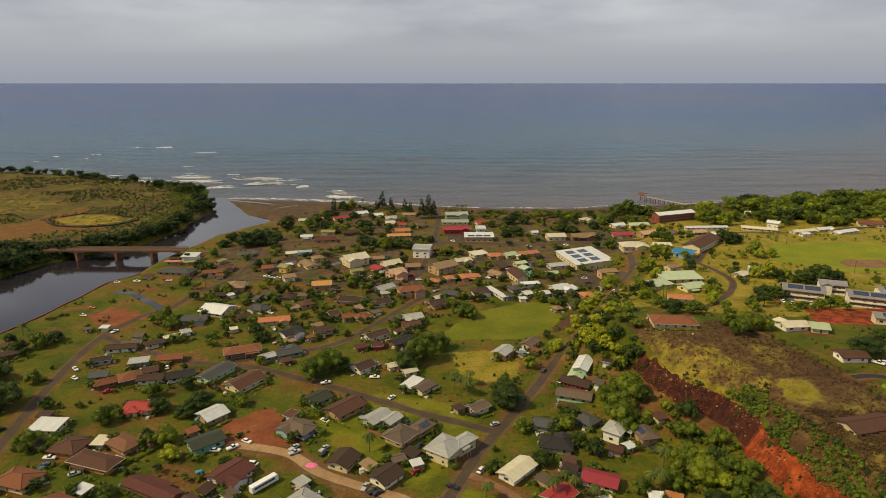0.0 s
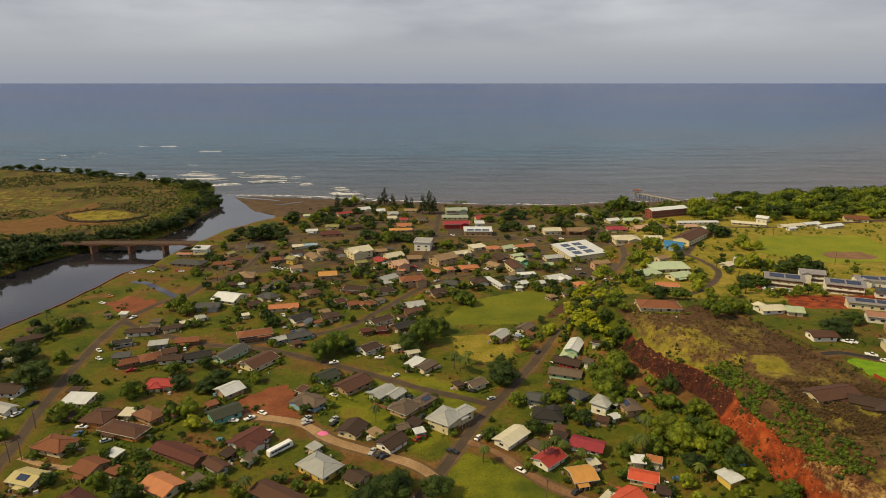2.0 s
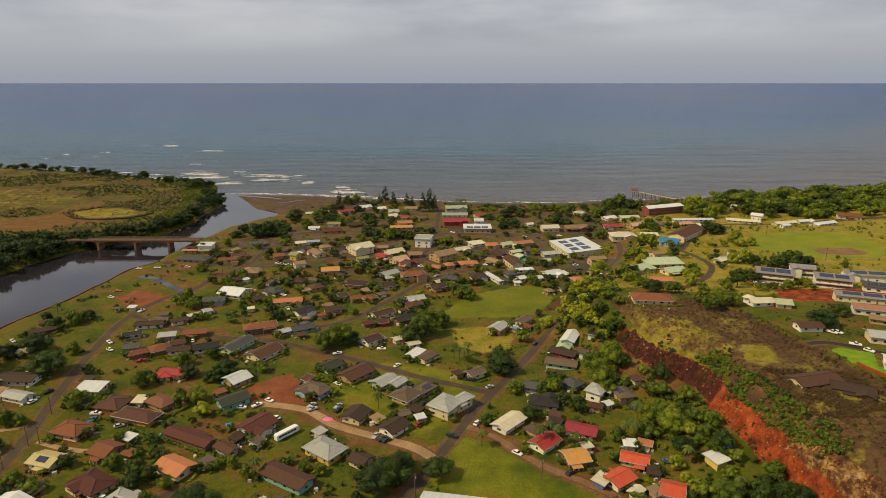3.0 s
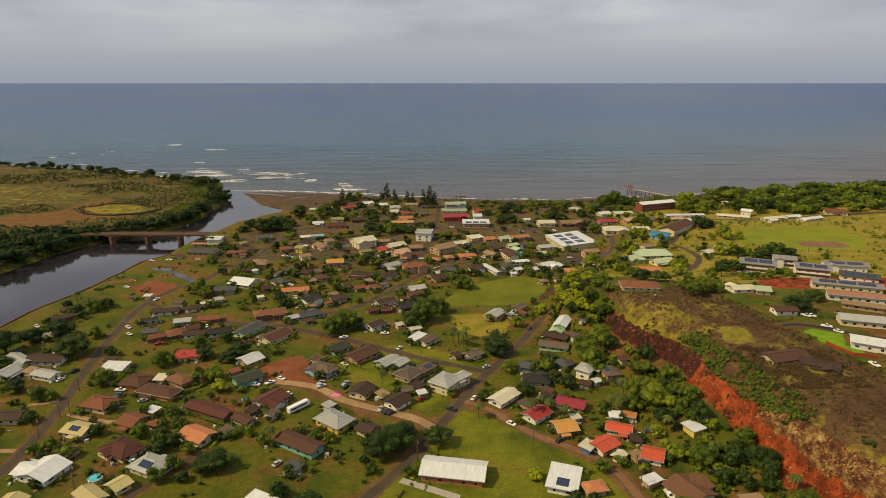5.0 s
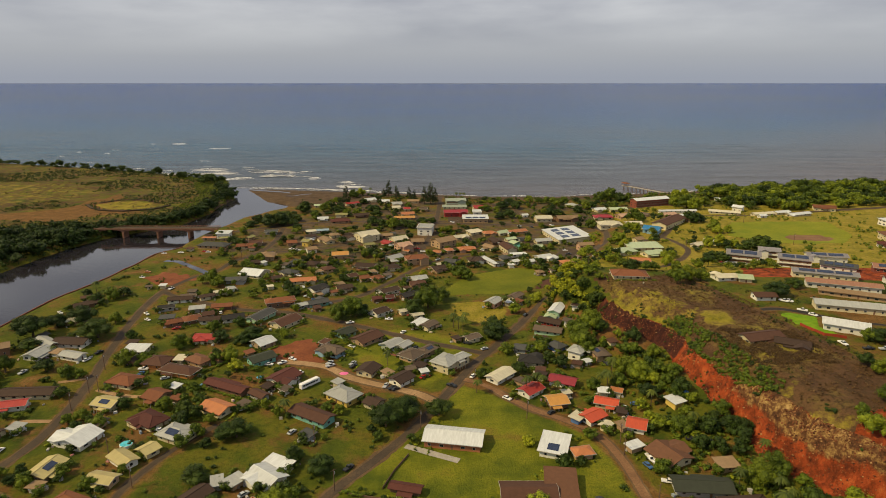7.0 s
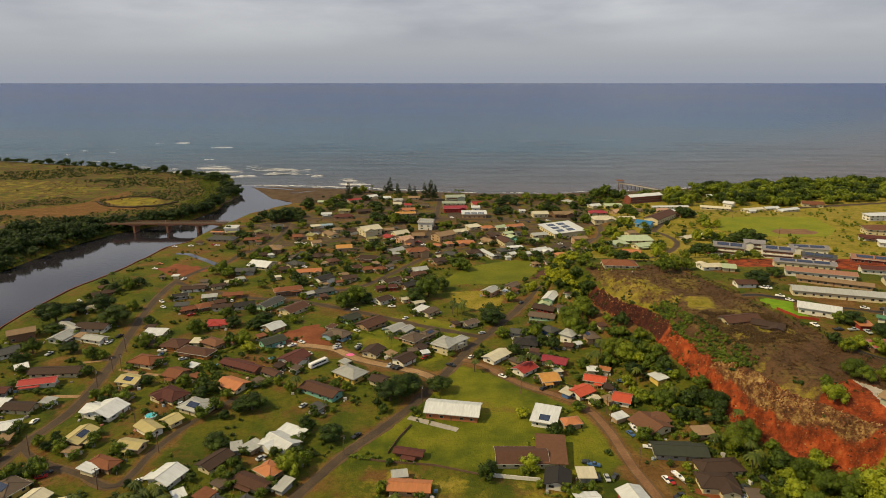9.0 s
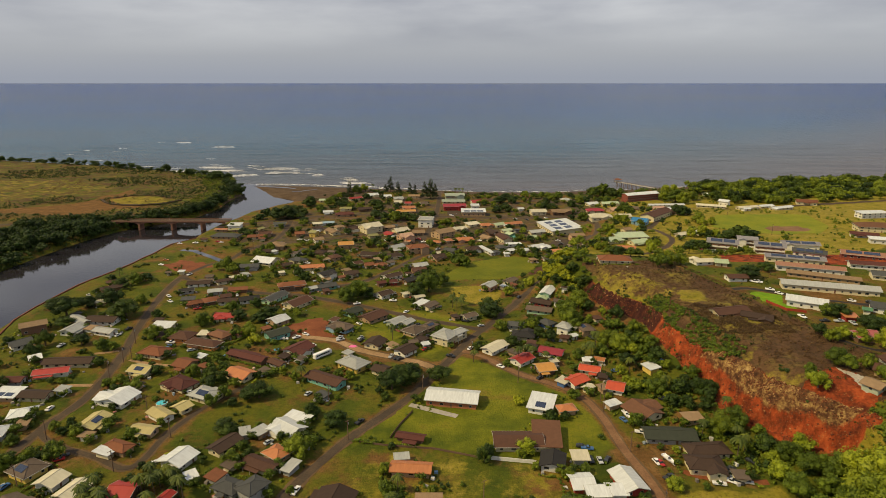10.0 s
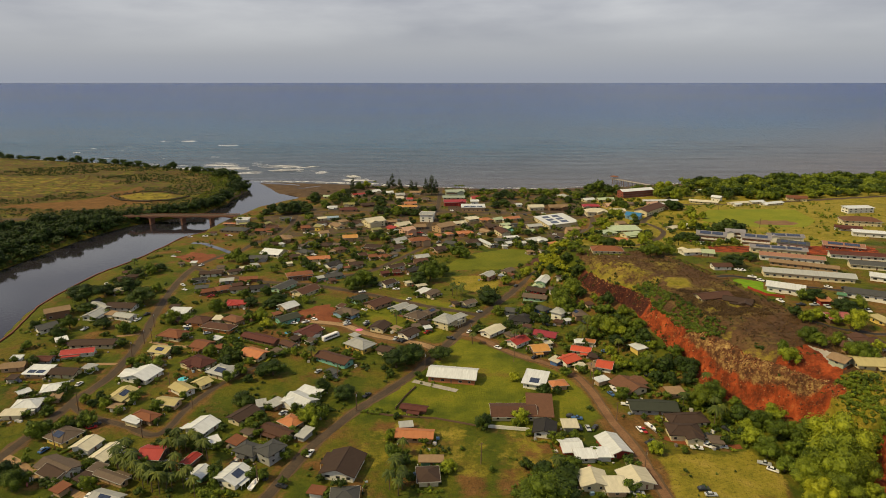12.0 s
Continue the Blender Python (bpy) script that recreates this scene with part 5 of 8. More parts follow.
house(160.5, 384.7, 21, 14.3, 9.5, 2.5, "gable", "palegreen", "cream")
house(164.3, 432.4, 20, 6.7, 7.3, 3.7, "gable", "tan", "cream")
house(143.7, 360.0, -8, 12.5, 7.3, 2.5, "gable", "orange", "cream")
house(119.1, 304.3, -6, 21.0, 11.7, 2.5, "hip", "rust", "cream")
house(191.6, 479.5, -33, 13.8, 11.7, 3.7, "gable", "blue", "skyblue")
house(216.8, 508.4, 48, 44.1, 14.0, 4.7, "gable", "brown", "cream")
house(241.1, 578.6, 16, 15.2, 9.5, 2.5, "gable", "pinktan", "tan")
house(261.8, 607.5, 3, 41.7, 5.0, 2.5, "gable", "white", "white")
house(256.5, 566.6, 14, 16.5, 7.3, 2.5, "gable", "white", "cream")
house(246.2, 524.7, 23, 13.4, 7.3, 2.5, "hip", "brown", "tan")
house(213.9, 576.4, -32, 11.2, 9.5, 2.5, "gable", "taupe", "tan")
house(202.3, 594.5, 21, 24.0, 11.7, 2.5, "gable", "pinktan", "tan")
house(243.8, 649.1, 21, 46.0, 11.7, 7.7, "gable", "white", "maroon")
house(311.8, 600.8, -22, 31.0, 7.3, 2.5, "gable", "cream", "cream")
house(335.3, 618.7, -40, 10.3, 9.5, 4.7, "gable", "white", "white")
house(337.2, 679.8, 0, 4.6, 5.0, 2.5, "gable", "white", "white")
house(182.4, 506.8, 0, 13.9, 9.5, 2.5, "gable", "cream", "cream")
house(435.0, 622.1, -20, 21.6, 11.7, 3.7, "gable", "rust", "cream")
house(347.3, 586.8, 15, 24.9, 7.3, 2.5, "gable", "cream", "cream")
house(374.3, 599.2, 15, 17.3, 7.3, 2.5, "gable", "white", "cream")
house(384.0, 582.7, 22, 29.3, 7.3, 2.5, "gable", "white", "cream")
house(333.9, 561.4, 13, 7.6, 5.0, 2.5, "gable", "white", "white")
house(177.3, 297.0, 6, 12.1, 7.3, 2.5, "gable", "cream", "white")
house(188.6, 294.4, -14, 7.2, 8.4, 2.5, "gable", "palegreen", "cream")
house(224.7, 424.9, -26, 13.8, 8.4, 2.5, "shed", "white", "white")
house(207.0, 414.2, 35, 9.6, 6.1, 2.5, "gable", "cream", "cream")
house(-131.3, 581.6, 11, 10.0, 7.3, 2.5, "gable", "white", "white")
house(-110.7, 570.4, 12, 19.2, 9.5, 2.5, "hip", "maroon", "tan")
house(-113.9, 601.1, 0, 12.3, 7.3, 2.5, "gable", "olive", "cream")
house(-111.7, 664.7, 29, 15.8, 7.3, 2.5, "gable", "red", "cream")
house(-134.3, 659.1, 19, 6.8, 7.3, 2.5, "gable", "pinktan", "tan")
house(-148.4, 652.1, 0, 11.0, 7.3, 2.5, "gable", "palegreen", "cream")
house(-92.4, 688.8, 27, 11.7, 9.5, 2.5, "gable", "white", "cream")
house(-91.9, 598.3, 17, 13.9, 8.4, 2.5, "gable", "umber", "brown")
house(-126.0, 526.0, 15, 20.0, 5.0, 2.5, "gable", "skyblue", "white")
house(-73.6, 678.8, 14, 10.9, 8.4, 2.5, "gable", "white", "cream")
house(-57.3, 663.6, 13, 10.7, 9.5, 2.5, "gable", "grey", "cream")
house(-56.4, 642.6, 15, 8.6, 7.3, 2.5, "gable", "cream", "cream")
house(-37.9, 680.2, 0, 13.4, 8.4, 2.5, "gable", "tan", "cream")
house(-43.1, 633.3, 0, 6.5, 7.3, 2.5, "gable", "red", "cream")
house(-41.0, 606.6, 9, 13.6, 8.4, 2.5, "gable", "orange", "cream")
house(-43.2, 586.1, 6, 21.2, 7.3, 2.5, "gable", "amber", "tan")
house(-23.8, 628.9, 17, 7.3, 8.4, 2.5, "gable", "taupe", "tan")
house(-18.2, 521.5, -7, 14.1, 14.0, 7.7, "flat", "grey", "white")
house(13.9, 663.4, 7, 23.0, 11.7, 6.7, "gable", "sage", "sage")
house(12.3, 645.6, 0, 27.0, 9.5, 2.5, "gable", "sage", "cream")
house(12.8, 605.6, 5, 25.4, 11.7, 4.7, "gable", "crimson", "red")
house(39.6, 640.5, 13, 10.6, 11.7, 2.5, "gable", "red", "cream")
house(36.8, 602.4, 0, 8.4, 11.7, 5.7, "flat", "white", "white")
house(33.7, 576.5, 0, 26.2, 14.0, 4.7, "shed", "white", "tan", solar=3)
house(106.9, 579.4, 7, 16.6, 11.7, 3.7, "gable", "cream", "cream")
house(132.8, 580.5, 11, 22.4, 11.7, 3.7, "gable", "tan", "brown")
house(89.1, 598.0, 17, 6.2, 6.1, 2.5, "gable", "white", "white")
house(153.1, 656.1, 28, 10.0, 9.5, 2.5, "hip", "grey", "cream")
house(174.5, 590.4, 0, 19.2, 9.5, 2.5, "hip", "crimson", "cream")
house(201.4, 631.0, 7, 19.7, 9.5, 2.5, "gable", "palegreen", "cream")
house(179.8, 630.2, 20, 13.5, 8.4, 2.5, "gable", "white", "cream")
house(160.8, 509.8, 0, 21.2, 14.0, 3.7, "hip", "cream", "cream")
house(-178.5, 333.4, 9, 9.0, 5.0, 2.5, "gable", "taupe", "tan")
house(-163.4, 309.1, 16, 8.6, 5.0, 2.5, "shed", "grey", "grey")
house(-152.2, 298.3, 26, 5.8, 6.1, 2.5, "gable", "brown", "white")
house(-159.6, 291.0, 34, 9.5, 8.4, 2.5, "hip", "rust", "brown")
house(-176.0, 292.3, 12, 7.6, 5.0, 2.5, "shed", "slate", "grey")
house(-215.4, 353.2, 23, 3.0, 2.8, 2.5, "gable", "taupe", "cream")
house(-89.0, 335.5, 36, 5.2, 3.9, 2.5, "shed", "tan", "tan")
house(-77.3, 359.0, 30, 5.5, 3.9, 2.5, "shed", "tan", "tan")
house(-127.0, 353.6, 24, 3.0, 2.8, 2.5, "shed", "cream", "cream")
house(-37.9, 330.8, 14, 4.8, 6.1, 2.5, "gable", "maroon", "red")
house(-142.2, 257.8, 14, 4.7, 5.0, 2.5, "hip", "red", "cream")
house(-132.9, 231.2, -30, 12.0, 7.3, 2.6, "hip", "sienna", "tan")

house(-14.2, 122.9, -14, 11.0, 3.4, 1.9, "gable", "maroon", "brown")

house(-41.9, 303.1, 44, 9.9, 7.7, 2.6, "gable", "umber", "white")

house(16.3, 261.0, 35, 8.2, 5.7, 2.6, "gable", "taupe", "cream")

house(-123.6, 234.7, -23, 7.5, 7.2, 2.6, "gable", "sienna", "tan")

# the school
house(221.7, 366.1, -23, 21.8, 12, 6.6, "gable", "lilac", "white", solar=2)
house(247.2, 379.0, -20, 14.0, 9, 6.4, "gable", "lilac", "white")
house(249.5, 348.0, -23, 20.4, 11, 6.6, "gable", "lilac", "white", solar=2)
house(283.3, 366.6, -12, 26.5, 9, 4.6, "gable", "lilac", "white", solar=2)
house(270.2, 330.8, -30, 20.8, 9, 3.4, "gable", "slate", "white", solar=3)
house(243.0, 302.2, -20, 36.2, 8, 3.6, "gable", "lilac", "cream", solar=3)
house(239.9, 278.5, -20, 39.0, 7.5, 3.4, "gable", "clay", "white")
house(239.0, 261.9, -27, 39.3, 5.5, 2.8, "gable", "tan", "tan")
house(229.7, 240.4, -17, 50.9, 9, 3.4, "gable", "grey", "cream")
house(202.2, 214.8, -29, 19.0, 9, 3.6, "gable", "white", "white")
house(301.7, 319.7, -25, 25.9, 10, 3.2, "gable", "clay", "maroon", solar=2)
house(291.7, 284.8, -15, 38.3, 7.5, 3.0, "gable", "maroon", "white")
house(286.7, 261.1, -19, 30.4, 9, 3.0, "gable", "slate", "cream")
house(244.7, 202.3, -28, 25.5, 9, 3.2, "gable", "slate", "white")
house(396.4, 444.0, -14, 32.0, 16, 5.0, "hip", "sienna", "cream")
house(436.5, 509.2, 6, 29.2, 10, 5.0, "shed", "white", "white")
house(366.7, 386.7, -20, 24.2, 8, 3.6, "shed", "white", "white")
house(364.5, 411.5, -25, 20.0, 7, 3.0, "gable", "maroon", "white")
house(273.1, 236.1, -33, 10.2, 8, 3.0, "gable", "white", "white")

# carports and sheds beside the houses
q = random.Random(77)
for hx, hy, r, yaw, hl, hd in PLOTS[:]:
    if hx < 118 and hy < 520 and hl > 8 and q.random() < 0.5:
        for _ in range(8):
            a, e = q.uniform(0, 6.28), q.uniform(1.15, 1.6) * r + 2.2
            x, y = hx + e * math.cos(a), hy + e * math.sin(a)
            clear = all(math.hypot(x - fx, y - fy) > fr * 0.85 + 3.0 for fx, fy, fr in FOOTPRINTS)
            on_lane = any(math.hypot(x - px - (qx - px) * k / 6, y - py - (qy - py) * k / 6) < 7.5 for lane in LANES for (px, py), (qx, qy) in zip(lane[1], lane[1][1:]) for k in range(6))
            if clear and not on_lane and not any(inside(np.array([x]), np.array([y]), f)[0] for f in (PARK, BALL, HALL, LAWN_RING)) and not (-45 < x < 75 and 60 < y < 205):
                house(round(x, 1), round(y, 1), yaw + q.choice((0, 90)), q.uniform(3.2, 5.8), q.uniform(3.0, 4.6), q.uniform(2.1, 2.5), "shed",
                      q.choice(("grey", "taupe", "brown", "white", "tan", "slate", "rust", "umber")), q.choice(("tan", "brown", "grey", "cream", "white")))
                break

# the lone house among the brush on the bluff
house(155.0, 205.0, 14, 19.0, 9.0, 1.9, "gable", "brown", "cream", z=height(155, 205) - 0.9)
house(166.0, 197.0, -28, 14.0, 7.0, 1.6, "gable", "umber", "brown", z=height(166, 197) - 0.8)

# ---- kinds of things ----


def leaf_cloud(lobes, count, size, rnd, droop=0.0):
    """Small three-cornered and four-cornered leaf sprays on the outside of lobes (centre, radii)."""
    verts, faces = [], []
    weights = [r.x * r.y for _, r in lobes]
    for _ in range(count):
        c, r = rnd.choices(lobes, weights)[0]
        d = Vector((rnd.gauss(0, 1), rnd.gauss(0, 1), rnd.gauss(0.25, 1))).normalized()
        k = rnd.uniform(0.72, 1.08)
        p = c + Vector((d.x * r.x, d.y * r.y, d.z * r.z)) * k
        n = (d + Vector((rnd.gauss(0, .6), rnd.gauss(0, .6), rnd.gauss(0.2, .6)))).normalized()
        u = n.orthogonal().normalized()
        u.rotate(Matrix.Rotation(rnd.uniform(0, 6.28), 3, n))
        w = n.cross(u)
        s = size * rnd.uniform(0.6, 1.4)
        i = len(verts)
        verts += [tuple(p - u * s), tuple(p + w * s * 0.55 + n * s * 0.15), tuple(p + u * s), tuple(p - w * s * 0.55 + n * s * 0.15)]
        faces.append((i, i + 1, i + 2, i + 3))
    return verts, faces


def lump(c, r, rnd, verts, faces, rings=5, sides=8):
    """An uneven dark core inside the leaves."""
    first = len(verts)
    for i in range(1, rings):
        a = math.pi * i / rings
        for k in range(sides):
            b = 2 * math.pi * k / sides
            q = 0.72 * rnd.uniform(0.80, 1.08)
            verts.append((c.x + r.x * q * math.sin(a) * math.cos(b), c.y + r.y * q * math.sin(a) * math.sin(b), c.z + r.z * q * math.cos(a)))
    top, low = len(verts), len(verts) + 1
    verts += [(c.x, c.y, c.z + r.z * 0.72), (c.x, c.y, c.z - r.z * 0.68)]
    for i in range(rings - 2):
        for k in range(sides):
            a, b = first + i * sides + k, first + i * sides + (k + 1) % sides
            faces.append((a, a + sides, b + sides, b))
    for k in range(sides):
        faces.append((top, first + k, first + (k + 1) % sides))
        e = first + (rings - 2) * sides
        faces.append((low, e + (k + 1) % sides, e + k))


def broadleaf_meshes(seed, leaves=1000, spray=0.034):
    """Trunk with limbs, and crown, of a tree one metre across."""
    rnd = random.Random(seed)
    lobes = [(Vector((0, 0, 0.42)), Vector((0.30, 0.30, 0.26)))]
    for k in range(10):
        a = 2 * math.pi * k / 10 + rnd.uniform(-.4, .4)
        d = rnd.uniform(0.20, 0.36)
        r = rnd.uniform(0.13, 0.21)
        lobes.append((Vector((d * math.cos(a), d * math.sin(a), rnd.uniform(0.20, 0.46))), Vector((r, r, r * rnd.uniform(0.8, 1.05)))))
    for k in range(4):
        lobes.append((Vector((rnd.uniform(-.18, .18), rnd.uniform(-.18, .18), rnd.uniform(0.52, 0.62))), Vector((0.16, 0.16, 0.13))))
    cv, cf = leaf_cloud(lobes, leaves, spray, rnd)
    for c, r in lobes:
        lump(c, r, rnd, cv, cf)
    tv, tf = tube_data([(0, 0, -0.05), (0.005, 0, 0.16), (0.01, 0.01, 0.34)], [0.035, 0.026, 0.018], 7)
    for c, r in lobes[1:6]:
        tube_data([(0.006, 0, 0.17), tuple(c * 0.5 + Vector((0, 0, 0.12))), tuple(c)], [0.017, 0.012, 0.005], 5, tv, tf)
    return mesh("trunk", tv, tf, bark_mat), (cv, cf)


def pine_meshes(seed):
    """A tall feathery ironwood, one metre across."""
    rnd = random.Random(seed)
    lobes = []
    for k in range(13):
        h = 0.30 + 1.25 * k / 12
        s = 0.30 * (1 - 0.72 * k / 12)
        for q in range(3):
            a = rnd.uniform(0, 6.28)
            lobes.append((Vector((s * math.cos(a), s * math.sin(a), h + rnd.uniform(-.05, .05))), Vector((s * 0.72, s * 0.72, 0.11))))
    cv, cf = leaf_cloud(lobes, 1500, 0.035, rnd)
    for c, r in lobes[::2]:
        lump(c, r * 0.8, rnd, cv, cf, 4, 6)
    tv, tf = tube_data([(0, 0, -0.05), (0, 0, 0.6), (0.01, 0, 1.45)], [0.035, 0.025, 0.006], 7)
    return mesh("trunk", tv, tf, bark_mat), (cv, cf)


def palm_meshes(seed):
    """A coconut palm with drooping fronds, one metre across."""
    rnd = random.Random(seed)
    lean = rnd.uniform(-0.12, 0.12)
    top = Vector((lean, lean * 0.4, 1.25))
    tv, tf = tube_data([(0, 0, -0.05), (lean * 0.3, 0, 0.5), tuple(top)], [0.035, 0.024, 0.018], 7)
    verts, faces = [], []
    for k in range(17):
        a = 2 * math.pi * k / 17 + rnd.uniform(-.15, .15)
        rise = rnd.uniform(-0.1, 0.55)
        length = rnd.uniform(0.42, 0.56)
        d, side = Vector((math.cos(a), math.sin(a), 0)), Vector((-math.sin(a), math.cos(a), 0))
        pts = [top + d * length * u + Vector((0, 0, length * (rise * u - 0.85 * u * u))) for u in (0.02, 0.25, 0.5, 0.75, 1.0)]
        for i, (p, w) in enumerate(zip(pts, (0.01, 0.075, 0.085, 0.06, 0.006))):
            dip = Vector((0, 0, -0.5 * w))
            verts += [tuple(p - side * w + dip), tuple(p), tuple(p + side * w + dip)]
        f = len(verts) - 15
        for i in range(4):
            faces += [(f + 3 * i, f + 3 * i + 1, f + 3 * i + 4, f + 3 * i + 3), (f + 3 * i + 1, f + 3 * i + 2, f + 3 * i + 5, f + 3 * i + 4)]
    return mesh("trunk", tv, tf, bark_mat), (verts, faces)


LIGHT = [broadleaf_meshes(70 + k, 800, 0.042) for k in range(5)]
GREAT = [broadleaf_meshes(90 + k, 3600, 0.019) for k in range(4)]
BROAD, PINES, PALMS = [broadleaf_meshes(k) for k in range(6)], [pine_meshes(20 + k) for k in range(3)], [palm_meshes(40 + k) for k in range(4)]
CROWN = {}
TREES = []
TREE_LABEL = dict(deep="dense dark green broadleaf tree with rounded crown", mid="green broadleaf tree with an uneven crown", light="bright yellow-green broadleaf tree in the sun",
                  palm="tall coconut palm with drooping fronds", pine="tall feathery dark ironwood tree near the beach")


def tree(x, y, across, kind):
    """One tree, its crown that many metres wide."""
    rnd = random.Random(int(x * 37 + y * 91))
    k = rnd.randrange(12)
    trunk, crown = (PALMS[k % 4] if kind == "palm" else PINES[k % 3] if kind == "pine" else LIGHT[k % 5] if y > 330 or across < 4.6 else GREAT[k % 4] if across > 11 else BROAD[k % 6])
    m = leaf["palm" if kind == "palm" else "needle" if kind == "pine" else kind]
    key = (m.name, id(trunk))
    if key not in CROWN:
        CROWN[key] = mesh("crown", *crown, m)
    base = new({"palm": "palm_tree", "pine": "ironwood_tree", "deep": "shade_tree"}.get(kind, "tree"))
    across = max(across, 2.0)
    lift = rnd.uniform(0.66, 0.80) if across > 11 and kind == "deep" else rnd.uniform(0.9, 1.12)
    if kind == "palm":
        across = max(5.8, across * 0.85)
    base.matrix_basis = Matrix.LocRotScale((x, y, height(x, y)), Euler((0, 0, rnd.uniform(0, 6.28))), (across * 1.06, across * 1.06 * rnd.uniform(0.88, 1.0), across * 1.05 * lift))
    part("trunk", trunk, base)
    part("crown", CROWN[key], base)
    TREES.append((x, y, across))
    return tagged(base, TREE_LABEL[kind], "palm" if kind == "palm" else "tree", "trees of the town")


# vehicles
car_paint = {k: worn("car_paint_" + k, c, 0.3, 0.08, 2.0, vary=0.1) for k, c in dict(white=(0.72, 0.72, 0.72), silver=(0.40, 0.42, 0.44), dark=(0.03, 0.032, 0.037), red=(0.36, 0.02, 0.02), blue=(0.05, 0.12, 0.28), orange=(0.55, 0.2, 0.05)).items()}
tyre_mat = worn("tyre_rubber", (0.02, 0.02, 0.02), 0.9, 0.2)


def profile_data(outline, half, inset=0.0):
    """A closed side outline (x, z) drawn out across, its upper points drawn in."""
    lo, hi = min(z for _, z in outline), max(z for _, z in outline)
    n, verts = len(outline), []
    for s in (-1, 1):
        for x, z in outline:
            verts.append((x, s * (half - inset * (z - lo) / (hi - lo)), z))
    faces = [tuple(reversed(range(n))), tuple(range(n, 2 * n))] + [(i, (i + 1) % n, n + (i + 1) % n, n + i) for i in range(n)]
    return verts, faces


WHEEL = mesh("wheel", *tube_data([(0, -0.11, 0), (0, 0.11, 0)], [0.33, 0.33], 12), tyre_mat)
BODY = {
    "car": [(-2.25, 0.35), (2.2, 0.35), (2.28, 0.62), (2.1, 0.80), (1.05, 0.95), (-1.75, 0.98), (-2.2, 0.90), (-2.3, 0.6)],
    "pickup": [(-2.6, 0.45), (2.5, 0.45), (2.6, 0.75), (2.45, 1.0), (1.25, 1.1), (0.1, 1.1), (-0.6, 1.1), (-0.62, 0.98), (-2.55, 1.05), (-2.65, 0.8)]}
CABIN = {"car": [(1.0, 0.94), (0.35, 1.42), (-1.15, 1.45), (-1.8, 0.96)], "pickup": [(1.2, 1.08), (0.65, 1.68), (-0.35, 1.70), (-0.6, 1.08)]}
CAR_MESH = {}


def car(x, y, yaw, colour):
    """One parked car or pickup."""
    rnd = random.Random(int(x * 7 + y * 3))
    kind = "pickup" if rnd.random() < 0.4 else "car"
    base = new("pickup_truck" if kind == "pickup" else "car")
    base.matrix_basis = pose(x, y, height(x, y) + 0.14, 0, 0, yaw)
    if (kind, colour) not in CAR_MESH:
        CAR_MESH[kind, colour] = mesh("body", *profile_data(BODY[kind], 0.90, 0.06), car_paint[colour])
        CAR_MESH[kind, colour, "roof"] = mesh("roof", *profile_data([(CABIN[kind][1][0] - 0.05, CABIN[kind][1][1]), (CABIN[kind][1][0] - 0.12, CABIN[kind][1][1] + 0.05), (CABIN[kind][2][0] + 0.1, CABIN[kind][2][1] + 0.05), (CABIN[kind][2][0], CABIN[kind][2][1])], 0.70, 0.03), car_paint[colour])
        CAR_MESH[kind, "glass"] = mesh("cabin", *profile_data(CABIN[kind], 0.84, 0.16), pane_mat)
    part("body", CAR_MESH[kind, colour], base)
    part("roof", CAR_MESH[kind, colour, "roof"], base)
    part("cabin", CAR_MESH[kind, "glass"], base, None, "dark tinted glass")
    for wx in (-1.4, 1.4):
        for wy in (-0.80, 0.80):
            part("wheel", WHEEL, base, Matrix.Translation((wx, wy, 0.33)))
    return tagged(base, f"{colour if colour != 'dark' else 'dark grey'} {'pickup truck' if kind == 'pickup' else 'car'} parked on the ground", "pickup truck" if kind == "pickup" else "car", "parked vehicles")



def bus(x, y, yaw, length):
    """A long single-decker bus: body, roof, window band, windscreen, bumpers and wheels."""
    base = new("bus")
    base.matrix_basis = pose(x, y, height(x, y) + 0.14, 0, 0, yaw)
    h = length / 2
    part("body", mesh("body", *profile_data([(-h, 0.4), (h, 0.4), (h + 0.1, 1.4), (h - 0.1, 2.6), (h - 0.5, 2.95), (-h + 0.3, 2.95), (-h, 2.7)], 1.22, 0.06), car_paint["white"]), base)
    for s in (-1, 1):
        for k in range(6):
            u = -h + 0.9 + k * (length - 2.4) / 6
            part("window", mesh("window", *box_data(u, s * 1.215 - 0.02, 1.5, u + (length - 2.4) / 6 - 0.15, s * 1.215 + 0.02, 2.35), pane_mat), base)
        for wx in (-h + 2.2, h - 2.4):
            part("wheel", WHEEL, base, Matrix.LocRotScale((wx, s * 1.1, 0.46), None, (1.4, 1.4, 1.4)))
    part("windscreen", mesh("windscreen", *box_data(h + 0.02, -1.0, 1.45, h + 0.07, 1.0, 2.4), pane_mat), base)
    part("bumper", mesh("bumper", *box_data(h + 0.02, -1.15, 0.35, h + 0.2, 1.15, 0.65), metal_mat), base)
    return tagged(base, "long white bus parked beside the dirt lane", "bus", "parked vehicles")



